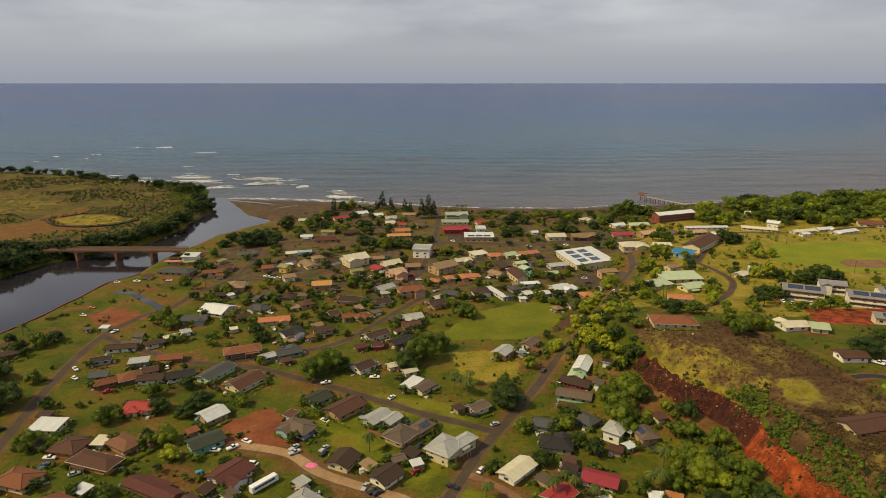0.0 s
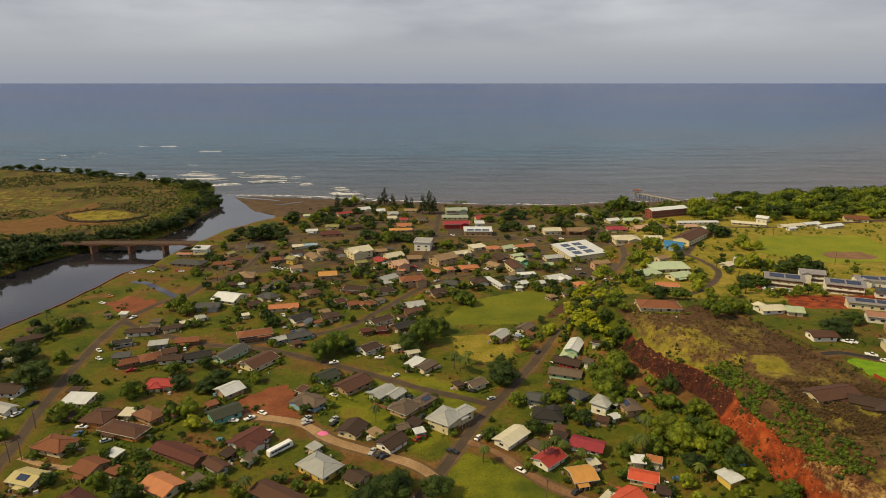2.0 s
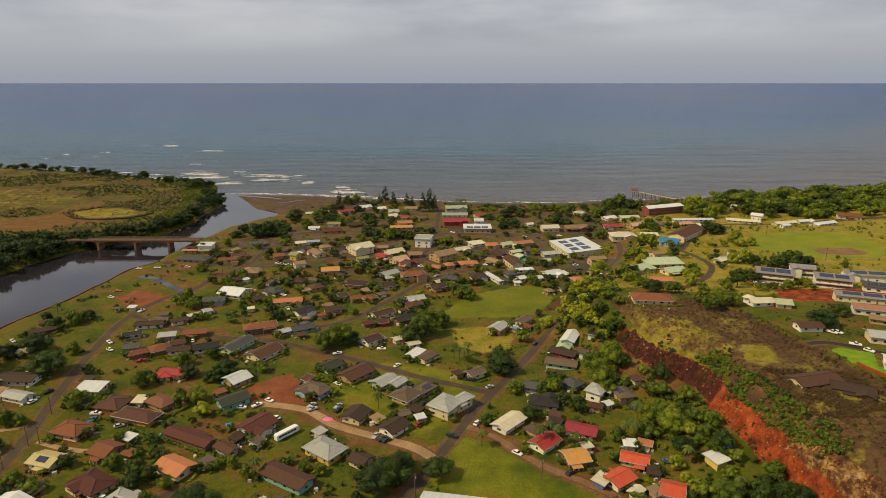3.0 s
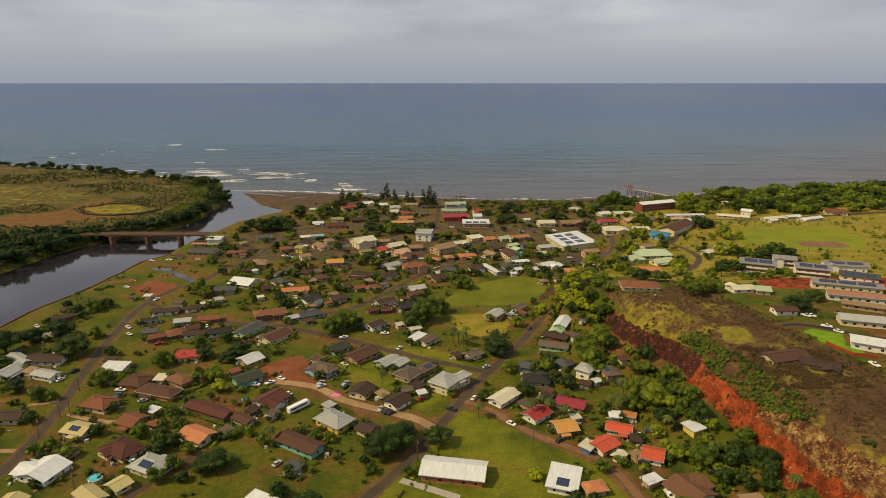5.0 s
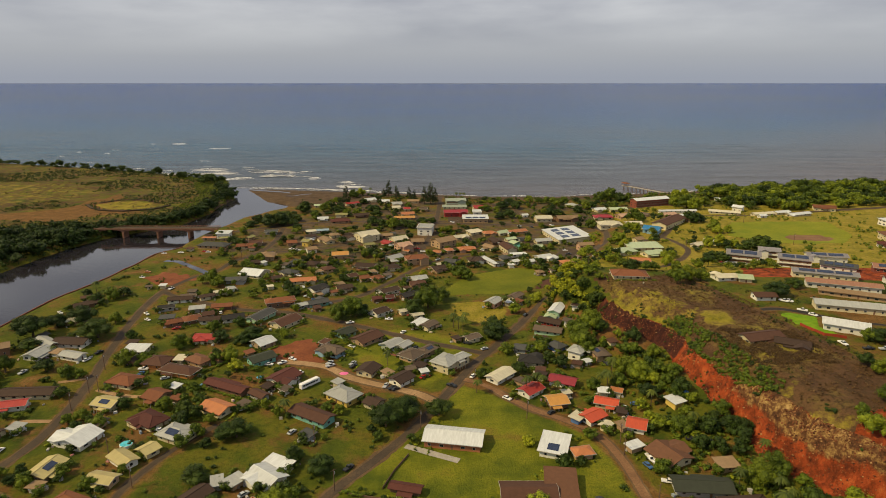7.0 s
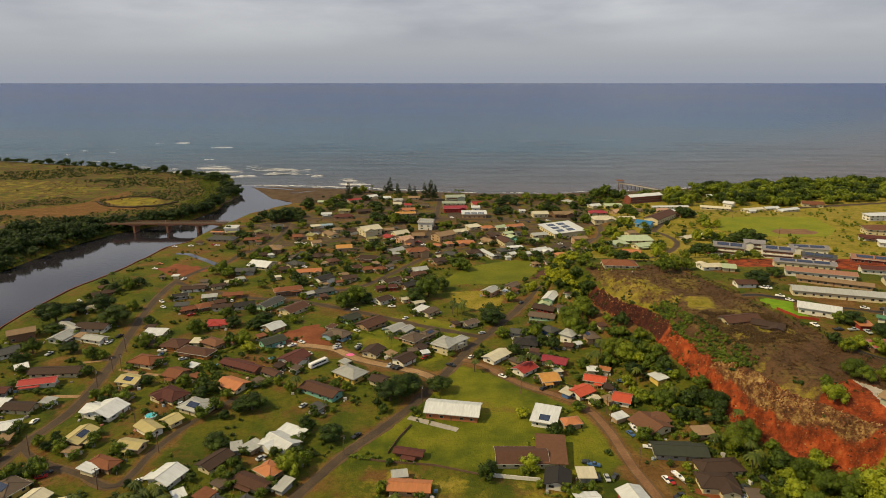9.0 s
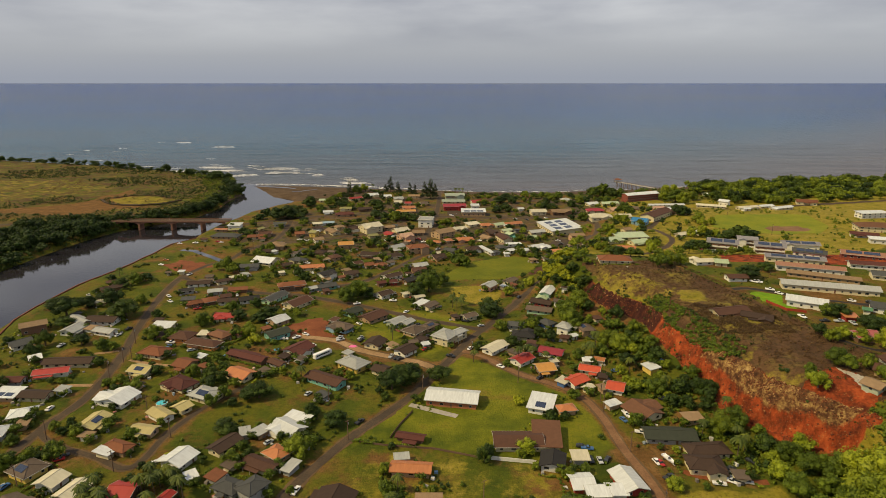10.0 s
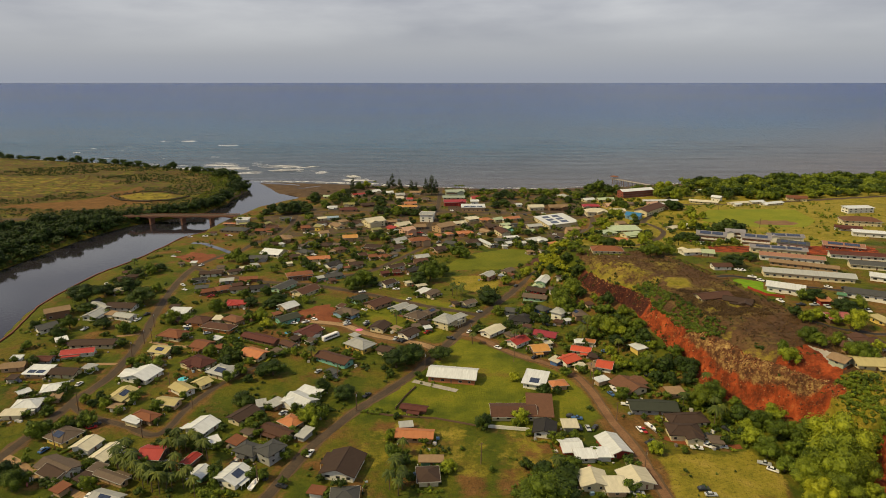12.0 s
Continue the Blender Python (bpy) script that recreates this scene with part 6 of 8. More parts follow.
def boat(x, y, yaw):
    """An open motor boat on its trailer."""
    base = new("motor_boat")
    base.matrix_basis = pose(x, y, height(x, y) + 0.14, 0, 0, yaw)
    outline = [(-3.2, -1.1), (1.2, -1.15), (2.6, -0.75), (3.5, 0.0), (2.6, 0.75), (1.2, 1.15), (-3.2, 1.1)]
    n = len(outline)
    v = [(p, q * 0.55, 0.6 + 0.12 * max(0, p)) for p, q in outline] + [(p, q, 1.45 + 0.06 * max(0, p)) for p, q in outline] + [(p * 0.9 - 0.15, q * 0.82, 1.42 + 0.06 * max(0, p)) for p, q in outline] + [(p * 0.88 - 0.15, q * 0.75, 1.0) for p, q in outline]
    f = [tuple(reversed(range(n)))]
    for r in range(3):
        f += [(r * n + i, r * n + (i + 1) % n, (r + 1) * n + (i + 1) % n, (r + 1) * n + i) for i in range(n)]
    f.append(tuple(range(3 * n, 4 * n)))
    part("hull", mesh("hull", v, f, car_paint["white"]), base)
    part("console", mesh("console", *profile_data([(-0.6, 1.0), (0.9, 1.0), (0.6, 1.9), (0.2, 2.1), (-0.6, 2.1)], 0.6, 0.1), car_paint["white"]), base)
    part("windscreen", mesh("windscreen", *profile_data([(0.72, 1.62), (0.95, 1.55), (0.68, 2.05), (0.5, 2.05)], 0.5), pane_mat), base)
    tv, tf = box_data(-3.0, -0.08, 0.35, 4.4, 0.08, 0.5)
    box_data(-1.2, -1.0, 0.32, -1.0, 1.0, 0.44, tv, tf)
    part("trailer", mesh("trailer", tv, tf, metal_mat), base)
    for wy in (-1.05, 1.05):
        part("wheel", WHEEL, base, Matrix.Translation((-1.1, wy, 0.33)))
    return tagged(base, "white motor boat on a road trailer", "boat", "parked vehicles")


def pole_meshes():
    pv, pf = tube_data([(0, 0, -0.5), (0, 0, 5), (0, 0, 9.6)], [0.20, 0.17, 0.13], 8)
    av, af = box_data(-1.2, -0.07, -0.07, 1.2, 0.07, 0.07)
    return mesh("pole", pv, pf, timber_mat), mesh("crossarm", av, af, timber_mat), mesh("transformer", *tube_data([(0, 0, -0.5), (0, 0, 0.5)], [0.26, 0.26], 10), metal_mat)


POLE, ARM, CAN = pole_meshes()


def pole(x, y):
    """A wooden utility pole."""
    rnd = random.Random(int(x * 5 + y))
    base = new("utility_pole")
    base.matrix_basis = pose(x, y, height(x, y), rnd.uniform(-1, 1), rnd.uniform(-1, 1), rnd.uniform(20, 60))
    part("shaft", POLE, base)
    part("crossarm", ARM, base, Matrix.Translation((0, 0.16, 9.0)))
    if rnd.random() < 0.6:
        part("transformer", CAN, base, Matrix.Translation((0.35, 0, 7.9)), "grey metal transformer can")
    return tagged(base, "weathered wooden utility pole beside the road", "utility pole", "poles along the roads")

# ---- bridge, pier, walls ----


def bridge():
    """A low concrete road bridge: haunched girders between the piers, deck, roadway and parapets."""
    base = new("road_bridge")
    base.matrix_basis = pose(-283, 523, -0.6)
    stops = [-58, -34, 0, 31, 56]
    for s in (-4.2, 4.2):
        low = []
        for x0, x1 in zip(stops, stops[1:]):
            low += [(x0 + (x1 - x0) * k / 8, 4.9 - 1.7 * (2 * k / 8 - 1) ** 2) for k in range(8)]
        v, f = profile_data([(-58, 5.6)] + low + [(56, 3.2), (56, 5.6)], 0.5)
        part("girder", mesh("girder", [(x, y + s, z) for x, y, z in v], f, bridge_mat), base)
    part("deck", mesh("deck", *box_data(-62, -5.6, 5.6, 60, 5.6, 6.2), bridge_mat), base)
    part("roadway", mesh("roadway", *box_data(-62, -4.8, 6.2, 60, 4.8, 6.26), asphalt_mat), base, None, "worn asphalt roadway")
    for s in (-1, 1):
        v, f = box_data(-62, s * 5.4 - 0.15, 6.9, 60, s * 5.4 + 0.15, 7.2)
        for k in range(41):
            box_data(-62 + k * 3.04, s * 5.4 - 0.12, 6.2, -61.5 + k * 3.04, s * 5.4 + 0.12, 6.9, v, f)
        part("parapet", mesh("parapet", v, f, bridge_mat), base)
    for px in stops[1:-1]:
        v, f = profile_data([(px - 0.9, -9), (px + 0.9, -9), (px + 0.9, 2.4), (px + 1.7, 3.3), (px - 1.7, 3.3), (px - 0.9, 2.4)], 4.9)
        part("pier", mesh("pier", v, f, bridge_mat), base)
    return tagged(base, "rusty-brown concrete road bridge across the dark river", "bridge")


def sea_pier():
    """A long timber-decked pier on piles, with a roofed shelter at its head."""
    a, b = Vector((292, 732, 0)), Vector((252, 794, 0))
    d = b - a
    base = new("sea_pier")
    base.matrix_basis = pose(a.x, a.y, 0, 0, 0, math.degrees(math.atan2(d.y, d.x)))
    L = d.length
    v, f = box_data(0, -2.2, 2.6, L, 2.2, 3.2)
    part("deck", mesh("deck", v, f, concrete_mat), base)
    for k in range(int(L / 7) + 1):
        v, f = [], []
        for s in (-1.7, 1.7):
            tube_data([(k * 7.0, s, -9), (k * 7.0, s, 2.6)], [0.45, 0.4], 8, v, f)
        box_data(k * 7.0 - 0.4, -2.3, 2.0, k * 7.0 + 0.4, 2.3, 2.6, v, f)
        part("pile_bent", mesh("pile_bent", v, f, timber_mat), base)
    for s in (-2.1, 2.1):
        v, f = box_data(0, s - 0.06, 4.1, L, s + 0.06, 4.25)
        for k in range(int(L / 3.5)):
            box_data(k * 3.5 - 0.06, s - 0.06, 3.2, k * 3.5 + 0.06, s + 0.06, 4.1, v, f)
        part("railing", mesh("railing", v, f, timber_mat), base)
    rv, rf, _ = roof_data("hip", 9, 6, 6.4)
    n = len(rv)
    part("shelter_roof", mesh("shelter_roof", [(x + L - 5, y, z + .2) for x, y, z in rv] + [(x + L - 5, y, z) for x, y, z in rv], list(rf) + [tuple(n + i for i in reversed(q)) for q in rf], roof_mat["rust"]), base, None, "rusty hipped shelter roof")
    for px in (L - 9, L - 1):
        for s in (-2.4, 2.4):
            v, f = box_data(px - 0.15, s - 0.15, 3.2, px + 0.15, s + 0.15, 6.4)
            part("post", mesh("post", v, f, timber_mat), base)
    return tagged(base, "long fishing pier on piles reaching into the sea", "pier")


def low_wall(line, h, mat, label, name="garden_wall", thick=0.35, category="wall"):
    """A low wall or fence that follows the ground."""
    verts, faces = [], []
    pts = []
    for (ax, ay), (bx, by) in zip(line, line[1:]):
        n = max(1, int(math.hypot(bx - ax, by - ay) / 4))
        pts += [(ax + (bx - ax) * k / n, ay + (by - ay) * k / n) for k in range(n)]
    pts.append(line[-1])
    for i, (x, y) in enumerate(pts):
        p, q = pts[max(i - 1, 0)], pts[min(i + 1, len(pts) - 1)]
        d = Vector((q[0] - p[0], q[1] - p[1], 0)).normalized()
        s = Vector((-d.y, d.x, 0)) * thick / 2
        z = height(x, y)
        verts += [(x + s.x, y + s.y, z - 0.6), (x + s.x, y + s.y, z + h), (x - s.x, y - s.y, z + h), (x - s.x, y - s.y, z - 0.6)]
    for i in range(len(pts) - 1):
        a = 4 * i
        faces += [(a, a + 4, a + 5, a + 1), (a + 1, a + 5, a + 6, a + 2), (a + 2, a + 6, a + 7, a + 3)]
    faces += [(0, 1, 2, 3), tuple(reversed(range(4 * len(pts) - 4, 4 * len(pts))))]
    return tagged(new(name, mesh(name, verts, faces, mat)), label, category)


bridge_mat = worn("bridge_concrete", (0.24, 0.12, 0.075), 0.9, 0.35, 2.0)
bridge()
sea_pier()
low_wall([(x + 7.0, y) for x, y in RIVER_EAST[1:10]], 0.9, worn("levee_wall", (0.20, 0.075, 0.04), 0.9, 0.3), "low reddish levee wall along the river bank", "levee_wall", 0.8)
low_wall([(-14.5, 146), (-19.5, 135), (-23, 124)], 1.0, timber_mat, "dark wooden fence along the lawn", "fence", 0.15, "fence")
low_wall([(-36, 121), (-25, 118.5), (-4, 116), (14, 110)], 0.9, timber_mat, "low dark wooden fence between the lawn and the yards", "fence", 0.15, "fence")
low_wall([(19, 109), (37, 106)], 1.6, wall_mat["white"], "white garden wall beside the brown building", thick=0.25)
low_wall([(-33, 244), (-16, 233), (3, 219), (14, 236)], 1.1, worn("red_wall", (0.22, 0.09, 0.06), 0.9, 0.3), "reddish garden wall round the yard", thick=0.3)

low_wall([(183, 221), (185, 212), (188, 208), (197, 205)], 1.5, worn("red_fence", (0.30, 0.045, 0.02), 0.8, 0.3), "red-stained board fence round the bright lawn", "fence", 0.15, "fence")
# slab in front of the long hall
ribbon("concrete_slab", [(-16.1, 152.5), (-4.8, 147.1), (6.1, 141.9)], 3.4, concrete_mat, "pale concrete strip on the lawn before the hall", 0.15, "slab")


ribbon("tidal_channel", [(-282, 798), (-254, 778), (-230, 762), (-207, 748)], 4.5, river_mat, "shallow tidal channel across the dark sand", 0.15, "channel")
ribbon("tidal_channel", [(-206, 726), (-196, 724), (-188, 734), (-176, 742)], 3.0, river_mat, "shallow tidal channel across the dark sand", 0.15, "channel")


# ---- surf ----


def breaker(x, y, length, width, yaw=0.0, crest=0.5, mat=None):
    """A ragged line of white water."""
    rnd = random.Random(int(x * 3 + y))
    verts, faces, n = [], [], max(6, int(length / 3))
    for i in range(n + 1):
        u = i / n
        taper = math.sin(math.pi * u) ** 0.5
        w = width * taper * (0.6 + 0.8 * abs(noise.noise((x + i * 0.5, y * 0.3, 1.0))))
        off = 3.0 * noise.noise((x * 0.1 + i * 0.12, y * 0.1, 4.0))
        px = (u - 0.5) * length
        verts += [(px, off - w, -3.72), (px, off - w * 0.2, -3.6 + crest * taper), (px, off + w * 0.5, -3.72)]
    for i in range(n):
        a = 3 * i
        faces += [(a, a + 3, a + 4, a + 1), (a + 1, a + 4, a + 5, a + 2)]
    ob = new("breaking_wave", mesh("breaking_wave", verts, faces, mat or foam_mat))
    ob.matrix_basis = pose(x, y, 0.15, 0, 0, yaw)
    return tagged(ob, "ragged white breaking wave on the grey sea", "wave", "breaking waves")


rnd = random.Random(11)
for line, step in ((SHORE_EAST[:10], 26), (SHORE_WEST[1:], 24)):
    for (ax, ay), (bx, by) in zip(line, line[1:]):
        n = max(1, int(math.hypot(bx - ax, by - ay) / step))
        yaw = math.degrees(math.atan2(by - ay, bx - ax))
        for k in range(n):
            u = (k + 0.5) / n
            for off, wide in ((3, 1.7), (9, 1.0)):
                if rnd.random() < (0.85 if off == 3 else 0.45):
                    breaker(ax + (bx - ax) * u + rnd.uniform(-6, 6), ay + (by - ay) * u + off + rnd.uniform(-1, 2), step * rnd.uniform(0.7, 1.25), wide * rnd.uniform(0.7, 1.3), yaw, 0.35)
# shoals off the river's mouth
breaker(-780, 1254, 17, 1.6, -6)
breaker(-718, 1292, 21, 1.6, -2)
breaker(-692, 1421, 26, 1.6, 3)
breaker(-637, 1433, 28, 1.6, -6)
breaker(-507, 1332, 46, 2.4, 4)
breaker(-703, 1227, 16, 1.6, 2)
breaker(-776, 1184, 19, 1.6, -4)
breaker(-426, 967, 35, 2.4, -1)
breaker(-391, 978, 62, 2.4, 2)
breaker(-351, 934, 47, 2.4, -4)
breaker(-423, 1026, 37, 2.4, 1)
breaker(-321, 904, 33, 2.4, 1)
breaker(-315, 978, 49, 2.4, -1)
breaker(-280, 934, 43, 2.4, -8)
breaker(-260, 956, 70, 2.4, -6)
breaker(-233, 914, 38, 2.4, 4)
breaker(-205, 904, 17, 1.6, -7)
breaker(-145, 853, 25, 2.4, -8)
breaker(-128, 815, 41, 2.4, -1)
breaker(-147, 827, 19, 1.6, 1)
breaker(-702, 1039, 38, 2.4, -1)
breaker(-660, 1078, 34, 2.4, -5)
breaker(-532, 1001, 41, 2.4, 1)
breaker(-475, 978, 45, 2.4, 0)
breaker(-421, 934, 38, 2.4, -6)
breaker(-344, 1014, 23, 1.6, 2)
breaker(-232, 967, 26, 2.4, -8)
breaker(-542, 1078, 24, 1.6, 3)
breaker(-455, 1107, 25, 1.6, 1)
for x, y, length, deep, turn in ((-444, 952, 44, 9, 0), (-404, 994, 62, 9, 0), (-378, 952, 66, 11, 6), (-330, 988, 30, 8, 0), (-289, 970, 64, 9, 8), (-268, 930, 58, 11, 16), (-204, 896, 18, 9, 0),
                                 (-149, 860, 26, 6, 0), (-136, 824, 40, 12, -12), (-328, 890, 52, 5, 12), (-502, 1315, 50, 14, 0), (-635, 1425, 34, 10, 0), (-228, 803, 130, 2.5, -6), (-130, 786, 110, 3, -12)):
    breaker(x, y, length * 1.15, deep * (1.9 if deep > 4 else 1.0), turn, 0.25, wash_mat)
    breaker(x, y + deep * 1.3, length * 0.8, 3.0, turn, 0.5)


# ---- small things on the ground ----


def round_pool(x, y, r):
    """An above-ground pool with a rim."""
    base = new("swimming_pool")
    base.matrix_basis = at(x, y)
    v, f = tube_data([(0, 0, -0.3), (0, 0, 1.15), (0, 0, 1.2)], [r, r, r - 0.12], 24)
    part("wall", mesh("wall", v, f[:-1], wall_mat["white"]), base)
    part("water", mesh("water", [((r - 0.1) * math.cos(k * math.pi / 12), (r - 0.1) * math.sin(k * math.pi / 12), 1.05) for k in range(24)], [tuple(range(24))], pool_mat), base, None, "clear turquoise water")
    return tagged(base, "round white above-ground pool with turquoise water", "pool")


def tarp(x, y, r, mat, label):
    """A sagging ground sheet with a ragged edge."""
    q = random.Random(int(x))
    v, f = [(0, 0, 0.45)], []
    for ring, (k, z) in enumerate(((0.55, 0.4), (1.0, 0.05))):
        v += [(r * k * q.uniform(0.8, 1.15) * math.cos(i * math.pi / 6), r * k * q.uniform(0.6, 0.9) * math.sin(i * math.pi / 6), z + q.uniform(-0.04, 0.1)) for i in range(12)]
    f += [(0, 1 + i, 1 + (i + 1) % 12) for i in range(12)] + [(1 + i, 13 + i, 13 + (i + 1) % 12, 1 + (i + 1) % 12) for i in range(12)]
    ob = new("tarpaulin", mesh("tarpaulin", v, f, mat))
    ob.matrix_basis = at(x, y)
    return tagged(ob, label, "tarpaulin")


water = Surface("pool_water", 0.08, 0.0, 0.5)
pool_mat = water.colour(water.ramp(water.noise(0.8), (0.3, (0.04, 0.38, 0.48)), (0.7, (0.10, 0.52, 0.60)))).m
round_pool(-133.3, 152.5, 2.6)
tarp(-52.3, 219.4, 2.4, worn("pink_sheet", (0.75, 0.16, 0.36), 0.6, 0.2), "bright pink ground sheet lying on the lawn")
tarp(-95.0, 214.9, 2.0, worn("blue_sheet", (0.06, 0.30, 0.55), 0.6, 0.2), "bright blue tarpaulin lying in the yard")
tarp(114.0, 187.5, 1.6, worn("blue_sheet_deep", (0.03, 0.14, 0.46), 0.6, 0.2), "deep blue tarpaulin beside the hut")
tarp(-72.0, 110.0, 2.2, worn("blue_sheet_pale", (0.20, 0.42, 0.62), 0.6, 0.2), "pale blue tarpaulin over junk")
ribbon("pond", [(-236, 427), (-224, 424), (-212, 414), (-198, 402), (-187, 392)], 5.5, river_mat, "still dark inlet beside the levee", 0.12, "pond")

# stone walls of the old fort on the far bank
stone_mat = worn("dark_stone", (0.075, 0.05, 0.035), 0.95, 0.4, 1.5)
low_wall([(-433, 664), (-418, 645), (-401, 632), (-370, 627), (-348, 635), (-339, 645), (-331, 661)], 1.5, stone_mat, "low dark stone wall of the ruined fort", "fort_wall", 3.0)
low_wall([(-352, 678), (-381, 697), (-407, 697), (-425, 676)], 0.9, stone_mat, "low tumbled stone wall of the ruined fort", "fort_wall", 2.4)

# ---- trees ----
tree(-157.9, 125.2, 8.6, "mid")
tree(-150.2, 119.9, 4.5, "mid")
tree(-134.0, 124.5, 7.4, "mid")
tree(-182.3, 119.7, 6.9, "mid")
tree(-175.2, 100.8, 10.5, "mid")
tree(-172.4, 104.0, 9.0, "mid")
tree(-167.3, 107.7, 9.0, "mid")
tree(-158.6, 110.0, 10.4, "mid")
tree(-168.7, 83.5, 4.0, "mid")
tree(-169.4, 74.3, 8.4, "deep")
tree(-161.8, 65.1, 12.1, "mid")
tree(-160.7, 70.6, 5.5, "mid")
tree(-134.2, 65.9, 7.7, "mid")
tree(-127.4, 76.5, 5.8, "palm")
tree(-123.0, 74.1, 5.7, "palm")
tree(-118.6, 71.7, 5.6, "palm")
tree(-115.3, 72.8, 7.6, "mid")
tree(-110.4, 74.0, 8.9, "deep")
tree(-101.7, 64.9, 5.9, "palm")
tree(-98.2, 66.6, 5.9, "palm")
tree(-113.5, 87.3, 5.8, "palm")
tree(-112.1, 89.3, 5.8, "palm")
tree(-109.3, 92.6, 6.6, "mid")
tree(-104.6, 92.6, 6.6, "mid")
tree(-86.0, 58.2, 9.4, "light")
tree(-112.7, 62.5, 4.9, "mid")
tree(-94.5, 128.5, 13.0, "deep")
tree(-59.9, 141.8, 8.7, "deep")
tree(-47.6, 134.2, 12.7, "deep")
tree(-60.3, 110.9, 12.0, "light")
tree(-69.3, 122.2, 5.5, "mid")
tree(-85.2, 106.0, 8.1, "mid")
tree(-82.8, 114.8, 6.9, "mid")
tree(-22.0, 116.9, 4.0, "deep")
tree(-23.1, 99.0, 6.3, "light")
tree(-22.3, 88.8, 6.1, "mid")
tree(-17.9, 77.9, 6.6, "palm")
tree(-17.1, 88.3, 6.3, "palm")
tree(-16.1, 66.6, 6.8, "palm")
tree(-18.5, 75.3, 5.2, "mid")
tree(-61.4, 69.3, 4.7, "mid")
tree(-69.6, 72.0, 6.0, "mid")
tree(16.5, 107.8, 8.3, "deep")
tree(34.2, 112.9, 9.3, "light")
tree(31.4, 109.8, 5.2, "mid")
tree(45.5, 99.9, 5.1, "mid")
tree(48.0, 96.7, 6.1, "mid")
tree(55.2, 100.4, 5.7, "mid")
tree(36.2, 102.3, 4.6, "light")
tree(37.8, 74.1, 11.8, "deep")
tree(32.0, 79.4, 6.0, "deep")
tree(43.3, 74.8, 4.7, "palm")
tree(49.3, 77.1, 9.6, "mid")
tree(34.9, 56.4, 18.9, "mid")
tree(30.0, 56.6, 14.4, "mid")
tree(44.0, 61.1, 13.6, "deep")
tree(85.0, 134.2, 8.7, "mid")
tree(47.8, 138.4, 7.2, "deep")
tree(54.9, 139.8, 5.2, "deep")
tree(86.6, 89.7, 7.7, "light")
tree(96.0, 114.2, 4.2, "light")
tree(1.9, 78.4, 7.1, "light")
tree(18.5, 77.2, 3.3, "mid")
tree(118.9, 125.2, 13.2, "mid")
tree(110.8, 124.6, 5.2, "palm")
tree(118.5, 108.4, 9.0, "palm")
tree(125.6, 112.8, 5.7, "light")
tree(131.1, 111.6, 10.1, "deep")
tree(133.7, 122.9, 5.9, "mid")
tree(131.0, 105.8, 6.8, "light")
tree(136.8, 105.6, 11.4, "mid")
tree(144.8, 109.5, 10.2, "light")
tree(128.7, 95.7, 9.6, "light")
tree(131.1, 86.7, 12.2, "mid")
tree(141.0, 97.3, 11.3, "mid")
tree(142.3, 86.2, 11.0, "mid")
tree(149.3, 95.3, 12.8, "mid")
tree(146.1, 81.2, 12.3, "mid")
tree(135.9, 67.1, 13.0, "light")
tree(133.1, 77.2, 9.3, "mid")
tree(154.8, 82.7, 25.0, "light")
tree(148.9, 70.3, 21.4, "light")
tree(152.6, 65.8, 16.0, "mid")
tree(156.6, 74.4, 19.1, "light")
tree(148.2, 70.6, 16.0, "mid")
tree(141.5, 75.3, 10.7, "mid")
tree(160.4, 72.7, 11.0, "mid")
tree(163.0, 79.7, 9.8, "light")
tree(152.8, 87.7, 8.4, "mid")
tree(142.9, 58.3, 15.4, "mid")
tree(134.6, 57.6, 12.6, "light")
tree(153.3, 56.8, 9.1, "light")
tree(99.0, 90.2, 3.9, "mid")
tree(-244.7, 266.3, 22.4, "deep")
tree(-260.5, 279.5, 13.9, "deep")
tree(-240.1, 282.2, 13.7, "deep")
tree(-205.6, 264.9, 21.5, "deep")
tree(-227.3, 289.4, 18.3, "deep")
tree(-227.2, 338.9, 12.4, "deep")
tree(-230.4, 331.1, 12.3, "mid")
tree(-238.2, 324.2, 12.2, "deep")
tree(-251.6, 337.6, 7.6, "deep")
tree(-251.6, 348.3, 6.2, "palm")
tree(-206.7, 287.5, 9.0, "mid")
tree(-184.1, 262.4, 7.6, "deep")
tree(-235.7, 249.0, 12.9, "deep")
tree(-229.5, 219.1, 11.4, "mid")
tree(-210.0, 221.4, 11.2, "deep")
tree(-228.1, 205.1, 9.9, "deep")
tree(-250.7, 219.6, 8.3, "deep")
tree(-237.7, 191.4, 7.0, "mid")
tree(-194.1, 213.6, 9.7, "mid")
tree(-187.5, 213.8, 7.7, "mid")
tree(-185.0, 195.1, 7.4, "deep")
tree(-167.5, 169.1, 7.5, "mid")
tree(-163.1, 172.5, 7.6, "mid")
tree(-152.9, 167.0, 8.4, "mid")
tree(-149.3, 183.4, 7.6, "deep")
tree(-130.1, 182.5, 8.5, "mid")
tree(-172.0, 229.9, 11.7, "mid")
tree(-162.8, 233.2, 8.6, "mid")
tree(-138.0, 155.7, 3.9, "mid")
tree(-150.7, 249.7, 12.0, "mid")
tree(-193.1, 174.4, 5.4, "mid")
tree(-139.6, 273.8, 10.4, "mid")
tree(-131.7, 260.8, 12.1, "deep")
tree(-126.0, 281.4, 9.2, "deep")
tree(-113.5, 264.2, 14.0, "deep")
tree(-117.2, 256.4, 11.1, "deep")
tree(-94.8, 266.0, 7.2, "mid")
tree(-60.4, 301.1, 19.0, "mid")
tree(-67.7, 293.4, 14.6, "mid")
